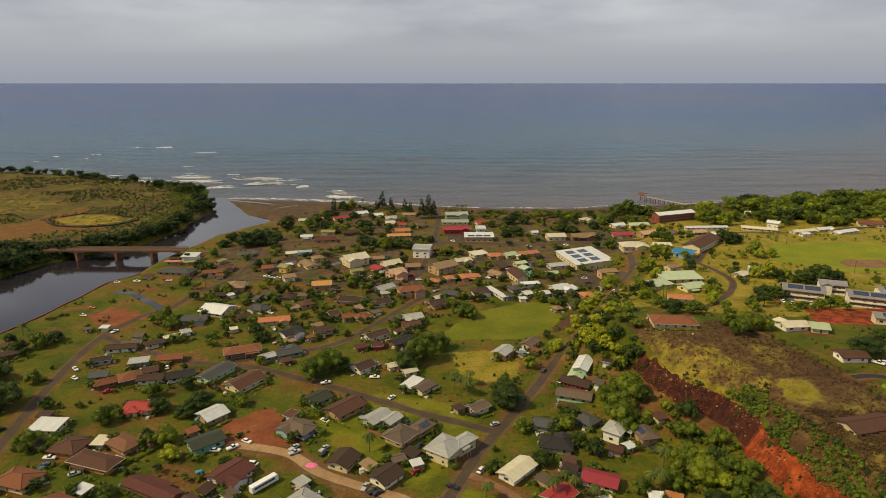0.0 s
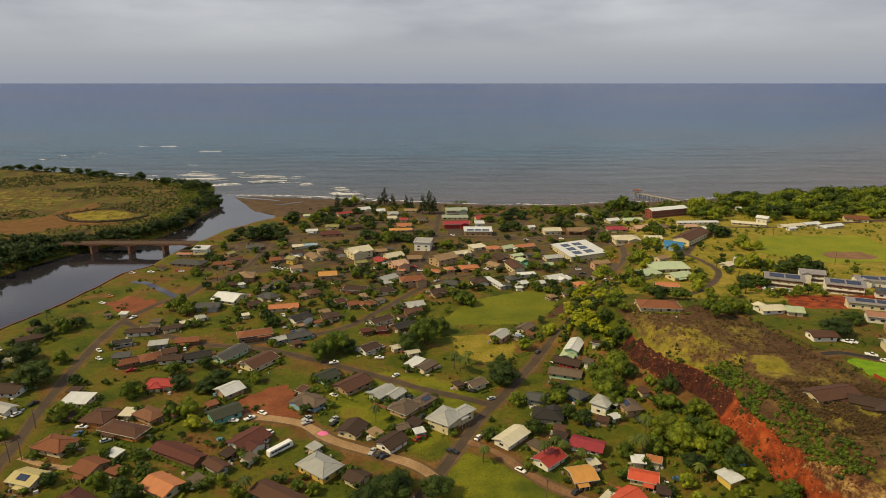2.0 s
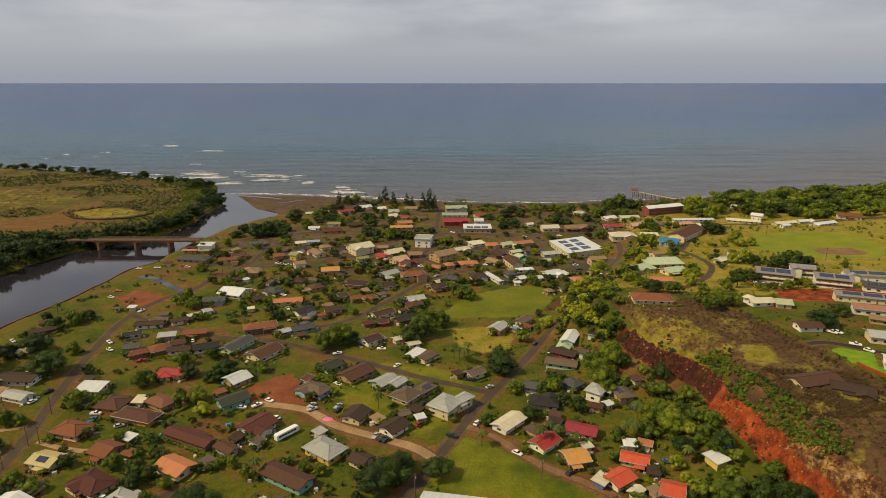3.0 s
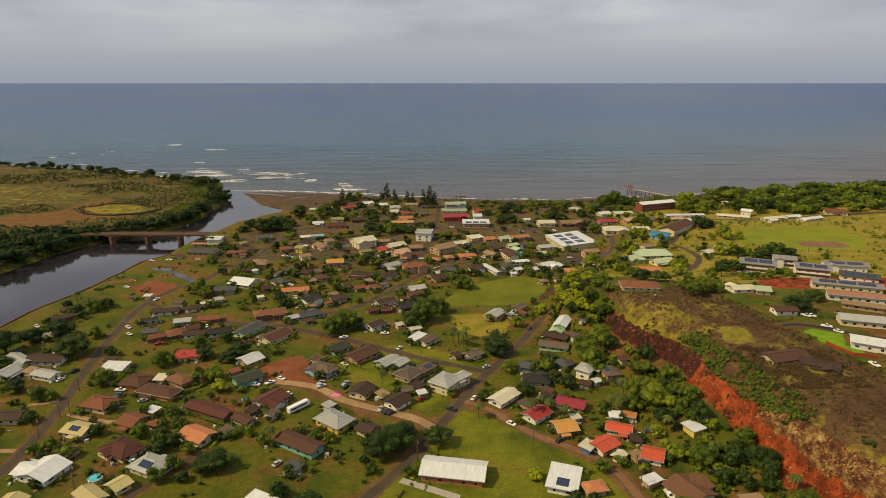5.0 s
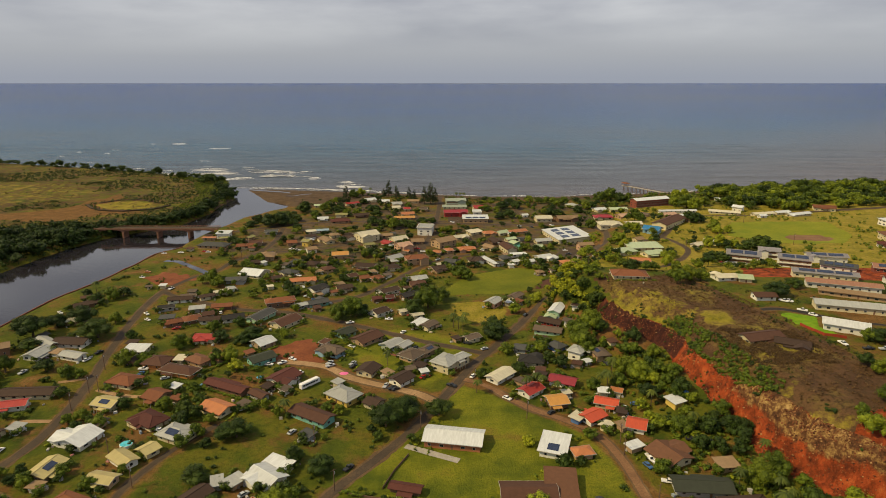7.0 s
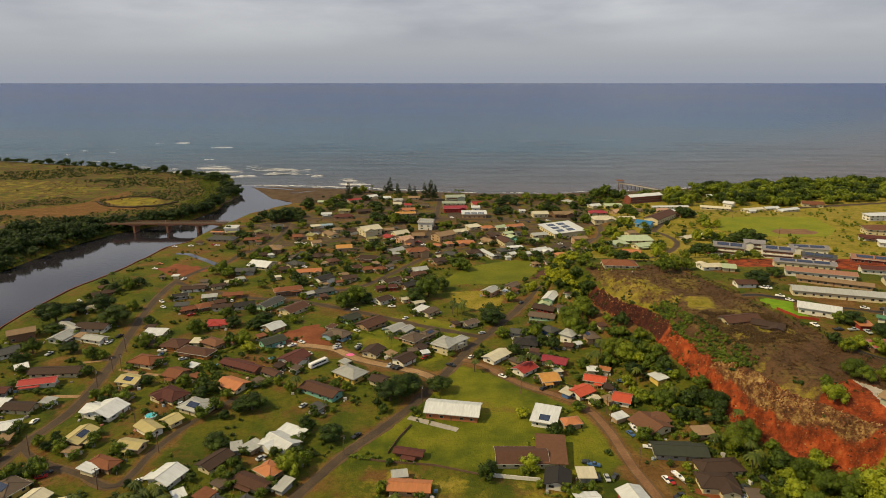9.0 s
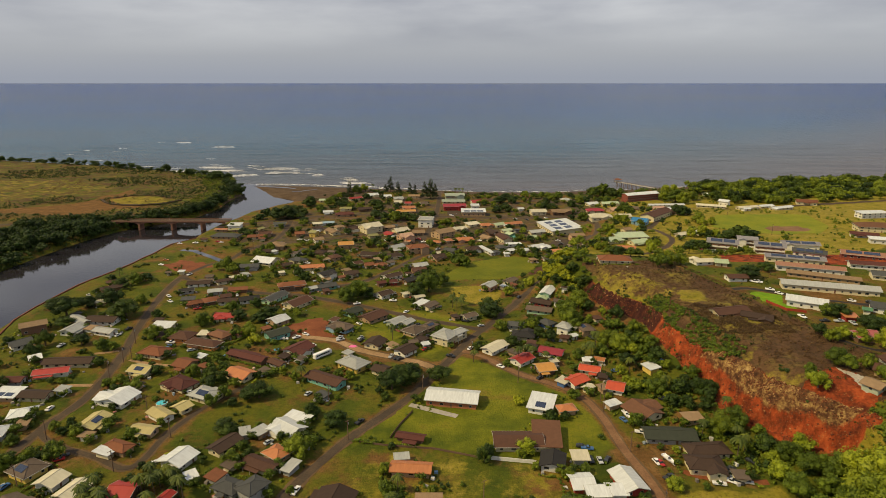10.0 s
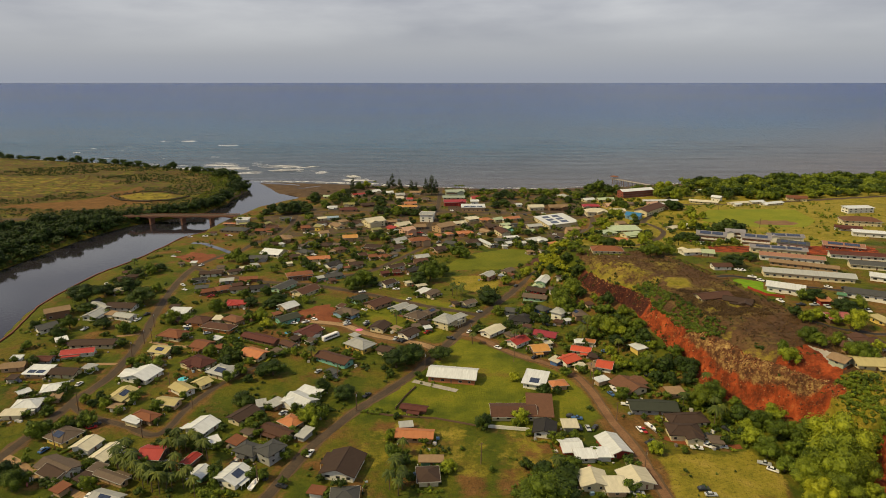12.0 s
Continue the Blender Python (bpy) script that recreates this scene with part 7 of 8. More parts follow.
tree(-54.5, 302.7, 12.7, "deep")
tree(-116.7, 234.7, 11.3, "light")
tree(-109.9, 222.8, 9.1, "light")
tree(-123.2, 232.3, 9.4, "mid")
tree(-123.2, 199.3, 7.0, "mid")
tree(-116.2, 187.8, 6.8, "mid")
tree(-119.3, 178.3, 9.3, "deep")
tree(-75.7, 176.5, 7.1, "mid")
tree(-72.6, 177.6, 5.8, "palm")
tree(-83.4, 183.3, 5.9, "mid")
tree(-54.8, 180.6, 6.4, "mid")
tree(-48.2, 178.5, 6.4, "mid")
tree(-20.0, 173.8, 18.7, "deep")
tree(-25.7, 168.2, 16.9, "deep")
tree(-15.9, 182.6, 12.8, "deep")
tree(-2.4, 177.7, 14.2, "deep")
tree(-27.9, 157.3, 6.0, "deep")
tree(-31.4, 163.4, 4.9, "deep")
tree(-89.3, 159.3, 15.5, "deep")
tree(-93.6, 158.5, 12.4, "deep")
tree(-104.5, 170.0, 6.4, "mid")
tree(-51.3, 157.8, 3.6, "mid")
tree(-97.8, 310.0, 6.5, "mid")
tree(-106.0, 340.1, 11.6, "deep")
tree(-112.6, 349.5, 10.4, "deep")
tree(-57.4, 347.8, 5.5, "mid")
tree(-10.8, 314.5, 19.4, "mid")
tree(-19.0, 304.3, 16.9, "deep")
tree(-2.3, 329.7, 13.3, "mid")
tree(-30.2, 228.2, 4.3, "palm")
tree(5.8, 280.7, 8.0, "palm")
tree(8.9, 278.3, 8.0, "palm")
tree(11.6, 274.8, 7.9, "palm")
tree(13.1, 285.9, 7.3, "palm")
tree(30.7, 266.0, 17.5, "deep")
tree(29.5, 276.9, 15.2, "deep")
tree(34.7, 244.3, 9.3, "mid")
tree(46.2, 306.0, 9.3, "light")
tree(40.9, 318.5, 5.2, "palm")
tree(63.5, 326.1, 9.8, "light")
tree(83.0, 314.6, 4.4, "light")
tree(78.1, 248.2, 17.1, "mid")
tree(86.2, 261.3, 15.7, "light")
tree(75.7, 263.1, 11.8, "mid")
tree(78.6, 240.4, 11.2, "mid")
tree(94.2, 328.4, 11.3, "light")
tree(16.1, 198.6, 6.6, "palm")
tree(19.3, 214.7, 6.9, "deep")
tree(55.3, 247.3, 9.4, "mid")
tree(56.9, 232.8, 9.1, "deep")
tree(62.0, 226.3, 9.0, "deep")
tree(39.5, 219.2, 8.8, "deep")
tree(46.1, 204.6, 7.5, "palm")
tree(40.5, 199.0, 7.4, "palm")
tree(48.9, 200.5, 7.4, "palm")
tree(33.7, 193.3, 4.9, "mid")
tree(77.5, 204.3, 7.6, "palm")
tree(80.9, 202.2, 8.2, "palm")
tree(92.6, 211.8, 14.1, "mid")
tree(97.1, 203.7, 13.9, "light")
tree(87.3, 202.6, 10.3, "mid")
tree(74.0, 202.0, 8.5, "mid")
tree(86.4, 215.2, 9.2, "palm")
tree(97.5, 232.7, 9.3, "mid")
tree(102.2, 230.3, 9.3, "mid")
tree(108.7, 222.2, 9.1, "mid")
tree(107.2, 204.7, 8.8, "mid")
tree(107.8, 195.0, 7.5, "mid")
tree(96.5, 183.3, 6.6, "palm")
tree(103.8, 191.8, 6.8, "mid")
tree(101.2, 215.9, 5.4, "light")
tree(62.6, 159.0, 7.6, "mid")
tree(78.6, 158.1, 4.6, "light")
tree(92.6, 172.7, 6.4, "light")
tree(92.0, 182.2, 7.2, "light")
tree(95.3, 166.4, 9.5, "light")
tree(103.1, 167.4, 6.4, "mid")
tree(35.7, 153.4, 6.5, "light")
tree(54.9, 196.4, 6.0, "palm")
tree(123.4, 158.6, 12.8, "deep")
tree(122.9, 169.3, 9.8, "mid")
tree(126.8, 155.8, 8.0, "deep")
tree(209.9, 199.3, 14.6, "deep")
tree(205.4, 202.1, 7.7, "mid")
tree(194.5, 169.5, 8.9, "light")
tree(201.0, 165.5, 8.9, "light")
tree(206.7, 156.8, 13.4, "light")
tree(216.0, 178.2, 13.0, "deep")
tree(216.9, 184.4, 11.3, "deep")
tree(227.3, 186.0, 9.6, "mid")
tree(186.7, 166.0, 8.7, "mid")
tree(186.8, 174.1, 8.9, "deep")
tree(174.0, 141.3, 11.4, "mid")
tree(176.5, 136.2, 9.7, "mid")
tree(157.3, 125.3, 10.8, "light")
tree(157.4, 132.3, 6.3, "mid")
tree(186.1, 122.3, 11.2, "mid")
tree(185.9, 129.6, 6.5, "mid")
tree(190.2, 120.7, 9.6, "mid")
tree(201.6, 131.7, 7.3, "light")
tree(185.5, 137.6, 8.2, "mid")
tree(194.6, 265.2, 17.1, "deep")
tree(211.6, 280.4, 11.1, "deep")
tree(-215.3, 505.6, 9.3, "deep")
tree(-187.0, 474.4, 14.4, "deep")
tree(-197.8, 485.0, 12.3, "deep")
tree(-166.1, 507.8, 7.5, "mid")
tree(-151.0, 488.6, 9.6, "deep")
tree(-153.5, 421.1, 10.7, "mid")
tree(-160.9, 424.5, 7.8, "mid")
tree(-160.1, 406.0, 10.4, "mid")
tree(-173.6, 366.0, 13.6, "mid")
tree(-167.2, 358.9, 11.5, "mid")
tree(-135.0, 399.7, 6.1, "mid")
tree(-134.1, 409.4, 7.4, "mid")
tree(-115.5, 405.3, 6.1, "mid")
tree(-135.5, 377.8, 7.0, "mid")
tree(-135.8, 362.9, 7.5, "mid")
tree(-93.6, 417.9, 7.4, "deep")
tree(-80.3, 393.3, 7.0, "mid")
tree(-77.6, 378.8, 6.0, "mid")
tree(-64.2, 442.1, 9.4, "deep")
tree(-57.8, 425.8, 6.2, "palm")
tree(-54.5, 397.8, 5.8, "mid")
tree(-48.4, 394.8, 4.6, "mid")
tree(-15.9, 384.9, 6.7, "light")
tree(25.3, 471.0, 11.2, "deep")
tree(32.8, 484.0, 6.9, "mid")
tree(26.0, 441.6, 8.4, "mid")
tree(13.5, 379.6, 14.7, "mid")
tree(17.8, 377.8, 11.7, "mid")
tree(8.2, 390.6, 9.4, "mid")
tree(67.3, 505.1, 7.2, "deep")
tree(79.2, 489.5, 8.4, "light")
tree(70.5, 460.2, 7.9, "mid")
tree(79.7, 413.8, 8.9, "deep")
tree(79.0, 398.6, 7.0, "mid")
tree(68.7, 406.3, 7.1, "mid")
tree(74.2, 403.9, 6.3, "mid")
tree(89.6, 394.7, 8.6, "mid")
tree(92.8, 384.4, 9.5, "light")
tree(98.7, 428.7, 6.3, "mid")
tree(89.6, 457.6, 6.6, "mid")
tree(96.1, 464.3, 8.1, "mid")
tree(112.0, 480.8, 7.0, "mid")
tree(122.7, 469.0, 6.9, "deep")
tree(117.7, 403.9, 7.2, "mid")
tree(103.6, 359.0, 7.3, "mid")
tree(95.1, 312.3, 9.7, "mid")
tree(104.4, 333.6, 8.6, "light")
tree(120.1, 374.9, 9.5, "light")
tree(128.0, 388.8, 7.9, "light")
tree(144.8, 430.7, 10.8, "light")
tree(151.8, 439.7, 11.0, "light")
tree(147.3, 413.7, 10.5, "light")
tree(128.3, 329.7, 13.8, "deep")
tree(126.3, 341.3, 8.9, "mid")
tree(137.2, 327.8, 10.4, "mid")
tree(143.8, 328.3, 7.7, "mid")
tree(167.4, 377.0, 7.9, "light")
tree(160.6, 353.0, 10.5, "light")
tree(172.7, 376.9, 8.0, "light")
tree(137.7, 365.2, 6.8, "palm")
tree(136.8, 367.8, 6.8, "palm")
tree(100.3, 304.1, 7.0, "mid")
tree(98.7, 317.3, 8.2, "mid")
tree(122.5, 365.2, 7.4, "light")
tree(129.8, 371.4, 7.6, "light")
tree(151.4, 311.0, 10.2, "mid")
tree(145.0, 303.0, 6.6, "mid")
tree(203.8, 365.0, 14.4, "deep")
tree(215.1, 369.8, 13.9, "deep")
tree(199.4, 369.8, 12.1, "deep")
tree(240.8, 400.3, 17.7, "deep")
tree(250.4, 397.7, 21.4, "deep")
tree(257.2, 393.1, 18.7, "deep")
tree(226.8, 416.9, 13.5, "light")
tree(215.1, 412.7, 11.0, "light")
tree(235.5, 412.4, 11.2, "light")
tree(250.1, 475.0, 11.1, "light")
tree(259.8, 476.3, 9.2, "light")
tree(233.2, 350.3, 8.1, "mid")
tree(290.3, 399.7, 7.0, "mid")
tree(154.7, 296.5, 13.2, "mid")
tree(146.1, 288.4, 11.6, "mid")
tree(161.7, 295.9, 10.0, "mid")
tree(194.5, 315.1, 3.6, "mid")
tree(-182.2, 553.3, 21.8, "deep")
tree(-171.0, 559.4, 24.6, "deep")
tree(-168.5, 578.4, 19.6, "deep")
tree(-198.8, 571.8, 14.1, "deep")
tree(-157.4, 576.5, 13.9, "deep")
tree(-199.9, 551.4, 13.7, "deep")
tree(-157.3, 555.8, 13.5, "deep")
tree(-161.0, 624.8, 21.0, "deep")
tree(-142.1, 591.5, 11.3, "mid")
tree(-136.3, 645.1, 12.2, "mid")
tree(-138.5, 627.1, 11.9, "mid")
tree(-133.6, 677.8, 9.6, "light")
tree(-119.0, 667.6, 12.6, "pine")
tree(-116.9, 711.9, 13.3, "mid")
tree(-109.3, 727.2, 13.6, "light")
tree(-118.3, 627.7, 11.9, "deep")
tree(-98.5, 673.3, 12.6, "deep")
tree(-98.0, 743.8, 6.2, "palm")
tree(-79.9, 623.0, 14.6, "deep")
tree(-74.2, 599.2, 14.1, "deep")
tree(-74.9, 560.9, 16.9, "deep")
tree(-63.5, 552.5, 15.6, "deep")
tree(-52.3, 542.3, 15.3, "mid")
tree(-42.9, 552.6, 15.6, "deep")
tree(-77.9, 715.3, 8.0, "pine")
tree(-72.2, 724.8, 12.1, "pine")
tree(-60.6, 704.7, 10.5, "pine")
tree(-44.5, 706.9, 9.2, "pine")
tree(-36.9, 685.6, 8.9, "pine")
tree(-23.7, 671.1, 12.4, "pine")
tree(-16.3, 672.9, 15.0, "pine")
tree(-10.7, 670.2, 11.2, "pine")
tree(-22.9, 566.7, 13.2, "deep")
tree(-12.3, 568.2, 9.6, "deep")
tree(-32.3, 546.7, 12.8, "deep")
tree(-43.0, 650.8, 9.1, "mid")
tree(-67.0, 626.7, 5.9, "pine")
tree(28.3, 656.3, 6.1, "mid")
tree(16.0, 708.3, 5.9, "palm")
tree(20.5, 705.2, 5.9, "palm")
tree(25.2, 708.3, 5.9, "palm")
tree(69.4, 643.4, 18.0, "deep")
tree(78.1, 667.8, 15.6, "deep")
tree(84.6, 645.4, 16.9, "deep")
tree(72.8, 594.7, 16.7, "deep")
tree(61.1, 588.0, 13.8, "deep")
tree(104.8, 681.4, 12.8, "mid")
tree(116.3, 675.0, 11.4, "mid")
tree(126.3, 678.4, 12.8, "mid")
tree(133.5, 666.9, 12.6, "mid")
tree(120.0, 610.6, 14.5, "deep")
tree(127.5, 605.8, 14.4, "deep")
tree(146.9, 672.5, 12.7, "mid")
tree(153.9, 622.5, 14.9, "deep")
tree(166.8, 639.6, 12.3, "mid")
tree(174.8, 647.9, 15.5, "deep")
tree(193.8, 685.6, 18.4, "mid")
tree(209.9, 698.0, 20.2, "mid")
tree(221.0, 692.1, 18.8, "deep")
tree(229.9, 689.3, 13.4, "mid")
tree(151.3, 545.5, 13.2, "mid")
tree(202.6, 650.1, 9.5, "mid")
tree(189.5, 526.5, 15.7, "mid")
tree(194.2, 522.6, 11.5, "mid")
tree(171.9, 487.3, 9.7, "light")
tree(177.3, 483.6, 12.1, "light")
tree(245.3, 520.1, 19.3, "deep")
tree(251.2, 545.9, 14.0, "deep")
tree(253.1, 523.9, 13.6, "deep")
tree(289.2, 687.9, 17.2, "light")
tree(305.5, 704.1, 14.2, "light")
tree(272.1, 645.1, 16.2, "light")
tree(282.2, 634.3, 22.5, "mid")
tree(287.4, 625.7, 19.1, "light")
tree(308.1, 645.6, 16.5, "mid")
tree(330.0, 716.7, 8.0, "palm")
tree(323.2, 687.0, 8.4, "palm")
tree(355.4, 720.7, 14.8, "mid")
tree(370.5, 718.9, 8.2, "palm")
tree(375.7, 712.1, 8.2, "palm")
tree(251.3, 487.1, 15.4, "light")

# palms and dark trees among the nearest gardens
tree(-129.8, 81.9, 7.2, "palm")
tree(-129.4, 86.5, 7.5, "palm")
tree(-124.4, 79.7, 7.6, "palm")
tree(-120.9, 76.0, 7.9, "palm")
tree(-124.2, 74.6, 7.5, "palm")
tree(-129.4, 78.9, 7.8, "palm")
tree(-117.0, 71.1, 6.1, "palm")
tree(-113.3, 66.3, 6.9, "palm")
tree(-112.8, 69.0, 7.9, "palm")
tree(-109.0, 64.4, 7.3, "palm")
tree(-105.7, 63.1, 7.8, "palm")
tree(-103.8, 65.0, 6.2, "palm")
tree(-104.5, 71.1, 6.9, "palm")
tree(-105.9, 78.2, 6.5, "palm")
tree(-107.1, 86.5, 7.1, "palm")
tree(-106.8, 90.5, 7.1, "palm")
tree(-104.9, 92.9, 6.0, "palm")
tree(-102.0, 91.3, 6.4, "palm")
tree(-98.3, 86.5, 6.6, "palm")
tree(-95.6, 84.2, 7.8, "palm")
tree(-112.1, 86.5, 7.5, "palm")
tree(-111.4, 93.7, 6.3, "palm")
tree(-96.6, 67.7, 7.6, "palm")
tree(-92.2, 61.8, 6.3, "palm")
tree(-20.7, 65.8, 7.2, "palm")
tree(-17.3, 62.5, 6.3, "palm")
tree(-16.3, 69.8, 6.0, "palm")
tree(-19.4, 71.2, 7.7, "palm")
tree(122.3, 118.2, 6.4, "palm")
tree(123.2, 112.5, 6.4, "palm")
tree(-117.2, 169.8, 9, "deep")
tree(-112.9, 175.3, 8, "deep")
tree(-106.5, 159.9, 8, "mid")
tree(-109.7, 151.8, 8, "mid")
tree(-99.7, 151.8, 6, "deep")
tree(-125.3, 133.4, 5, "mid")
tree(-88.7, 115.6, 4, "mid")
tree(-87.2, 104.0, 4, "mid")
tree(-171.2, 130.7, 6, "mid")
tree(-165.2, 127.0, 6, "deep")
tree(-164.0, 132.3, 6, "deep")
tree(-158.3, 129.1, 5, "mid")
tree(-167.7, 110.8, 7, "deep")
tree(-161.9, 109.4, 7, "deep")
tree(-179.9, 106.2, 5, "mid")
tree(-164.0, 159.9, 5, "deep")
tree(-161.7, 164.4, 6, "deep")
tree(-158.1, 169.7, 5, "mid")
tree(-118.6, 101.8, 5, "deep")
tree(-112.0, 97.5, 5, "deep")
tree(18.4, 112.3, 6, "deep")
tree(45.6, 69.2, 12, "deep")
tree(38.1, 76.2, 7, "deep")
tree(45.5, 80.6, 7, "mid")
tree(47.7, 74.4, 8, "deep")
tree(-100.9, 87.3, 5, "deep")
tree(-111.0, 76.0, 6, "deep")
tree(-103.2, 70.8, 6, "mid")
tree(-102.2, 78.9, 5, "deep")
tree(-119.6, 80.4, 6, "mid")
tree(-87.3, 67.4, 5, "mid")
tree(-57.1, 87.4, 4, "mid")
tree(-21.3, 87.4, 7, "mid")
tree(-16.3, 81.6, 6, "deep")
tree(-4.0, 87.4, 5, "mid")
tree(0.6, 76.1, 5, "mid")

# trees crowding the slope below the bluff
q = random.Random(305)
slope_trees = []
for _ in range(900):
    x, y = q.uniform(62, 135), q.uniform(118, 292)
    _, b_, d_, _ = ground(np.array([x]), np.array([y]))
    w = q.uniform(5.0, 11.5)
    if -27 < d_[0] < -7 - w * 0.2 and b_[0] < 0.3 and all(math.hypot(x - fx, y - fy) > fr * 0.9 + w * 0.4 for fx, fy, fr in FOOTPRINTS) and all(math.hypot(x - px, y - py) > (w + pw) * 0.36 for px, py, pw in slope_trees):
        if not (x < 98 and y < 185) and (y < 226 or q.random() < 0.25) and not any(math.hypot(x - px, y - py) < 6 for px, py, _ in TREES):
            slope_trees.append((x, y, w))
            tree(round(x, 1), round(y, 1), w, q.choice(("mid", "mid", "light", "palm") if w < 8 else ("mid", "mid", "deep")))

# ---- vehicles ----
bus(-67.4, 205.9, 50, 11.5)
car(-55.3, 88.4, 76, "white")
car(-133.6, 230.7, 40, "white")
car(-189.7, 121.9, 91, "silver")
car(-116.8, 105.7, 56, "white")
car(-183.8, 148.3, 84, "white")
car(-155.5, 108.0, 28, "red")
car(-154.8, 110.3, 48, "dark")
car(-70.4, 72.0, -20, "dark")
boat(-72.1, 67.6, 78)
car(-61.7, 67.6, -20, "dark")
car(-194.1, 302.6, -44, "white")
car(-188.7, 292.4, -33, "white")
car(-199.2, 353.0, 68, "white")
car(-159.2, 223.3, 0, "white")
car(-235.2, 179.7, 0, "white")
car(-193.5, 243.3, 65, "dark")
car(-220.3, 218.8, 77, "silver")
car(-143.1, 212.7, 35, "silver")
car(-251.3, 303.9, -41, "white")
car(-83.0, 235.4, -28, "white")
car(-87.4, 230.7, 42, "white")
car(-94.1, 228.8, 0, "white")
car(-61.8, 230.7, 59, "silver")
car(-49.2, 229.7, 63, "silver")
car(-35.1, 293.6, 0, "white")
car(-59.0, 287.4, 22, "white")
car(-25.7, 202.7, 41, "dark")
car(-10.5, 214.4, 44, "red")
car(-95.5, 181.1, 0, "white")
car(-37.7, 136.7, 55, "dark")
car(30.4, 192.4, -41, "white")
car(49.5, 179.0, 42, "dark")
car(90.0, 186.1, -18, "blue")
car(52.9, 301.2, 60, "dark")
car(58.5, 285.8, -54, "white")
car(62.7, 287.2, -58, "dark")
car(78.3, 273.6, -64, "dark")
car(63.1, 226.0, -54, "dark")
car(59.3, 108.0, -87, "dark")
car(62.9, 107.5, -87, "silver")
car(66.1, 108.5, 56, "dark")
car(85.1, 149.5, -83, "white")
boat(83.3, 142.4, -81)
car(85.8, 128.6, -15, "white")
car(85.5, 106.6, -76, "white")
boat(90.4, 108.0, -70)
car(86.7, 105.7, -77, "red")
car(86.7, 96.6, 31, "dark")
car(71.8, 63.3, 0, "silver")
car(65.6, 64.9, 0, "dark")
car(62.9, 65.2, 0, "dark")
car(59.7, 116.0, -12, "blue")
car(57.5, 117.5, -16, "dark")
car(106.3, 97.8, -12, "white")
car(104.8, 92.8, -12, "white")
car(109.7, 94.5, -38, "white")
car(112.2, 93.7, -38, "dark")
car(115.9, 93.7, -16, "silver")
car(123.0, 106.1, -57, "dark")
car(112.8, 102.1, -3, "dark")
car(127.5, 81.8, -25, "silver")
car(128.8, 77.7, -38, "white")
car(96.9, 65.9, 0, "dark")
car(98.3, 62.6, 0, "silver")
car(105.0, 155.6, -12, "dark")
car(111.6, 152.3, -39, "dark")
car(189.9, 196.6, -80, "white")
car(199.2, 192.0, 0, "dark")
car(205.5, 190.2, 0, "silver")
car(211.1, 187.6, -90, "silver")
car(232.4, 222.3, -31, "white")
car(240.8, 219.1, -37, "dark")
car(192.9, 255.6, -44, "white")
car(195.9, 255.6, -44, "white")
car(230.7, 183.3, -87, "white")
car(195.3, 241.1, -27, "white")
car(197.3, 234.3, -53, "white")
car(3.8, 205.0, -28, "dark")
car(-48.4, 226.5, 53, "dark")
car(-60.8, 227.2, 37, "silver")
car(-25.3, 215.1, 59, "dark")
car(-29.1, 205.0, 73, "silver")
car(-23.9, 201.7, 40, "dark")
car(-9.3, 215.1, 32, "red")
car(15.0, 215.4, 61, "white")
car(-24.6, 273.1, 55, "white")
car(13.5, 256.5, -18, "dark")
car(23.2, 249.3, 31, "silver")
car(-245.5, 447.2, 0, "white")
car(-231.9, 449.9, 0, "white")
car(-233.5, 380.3, -18, "white")
car(-235.3, 393.7, 0, "orange")
car(-208.2, 451.3, 0, "white")
car(109.1, 447.2, 0, "dark")
car(108.5, 458.2, 0, "white")
car(112.6, 391.7, -99, "white")
car(107.3, 384.8, -99, "dark")
car(103.9, 363.2, 57, "white")
car(98.5, 348.2, 65, "dark")
car(93.4, 348.3, -74, "silver")
car(184.7, 356.6, -96, "dark")
car(202.5, 358.0, -98, "red")
car(205.2, 356.6, -94, "white")
car(207.9, 352.3, -96, "white")
car(213.8, 350.8, -101, "silver")
car(217.8, 350.8, -102, "silver")
car(156.3, 310.8, 0, "white")
car(-131.6, 458.2, 0, "white")
car(-127.3, 458.2, 0, "white")
car(-137.1, 462.4, 0, "white")
car(-62.3, 459.6, 0, "white")
car(-55.8, 459.6, 0, "white")
car(-28.4, 475.6, 71, "dark")
car(-23.4, 465.3, -38, "red")
car(-18.6, 454.0, 0, "white")
car(-25.0, 480.1, 0, "dark")
car(-5.3, 428.0, 46, "silver")
car(-21.7, 430.4, 47, "white")
car(-151.2, 451.3, -28, "dark")
car(-81.7, 421.9, 0, "white")
car(-90.5, 425.5, 0, "dark")
car(8.9, 569.6, -45, "white")
car(112.6, 555.3, -42, "white")
car(90.6, 547.4, -48, "dark")
car(78.3, 551.3, -48, "silver")
car(116.4, 385.9, 49, "silver")

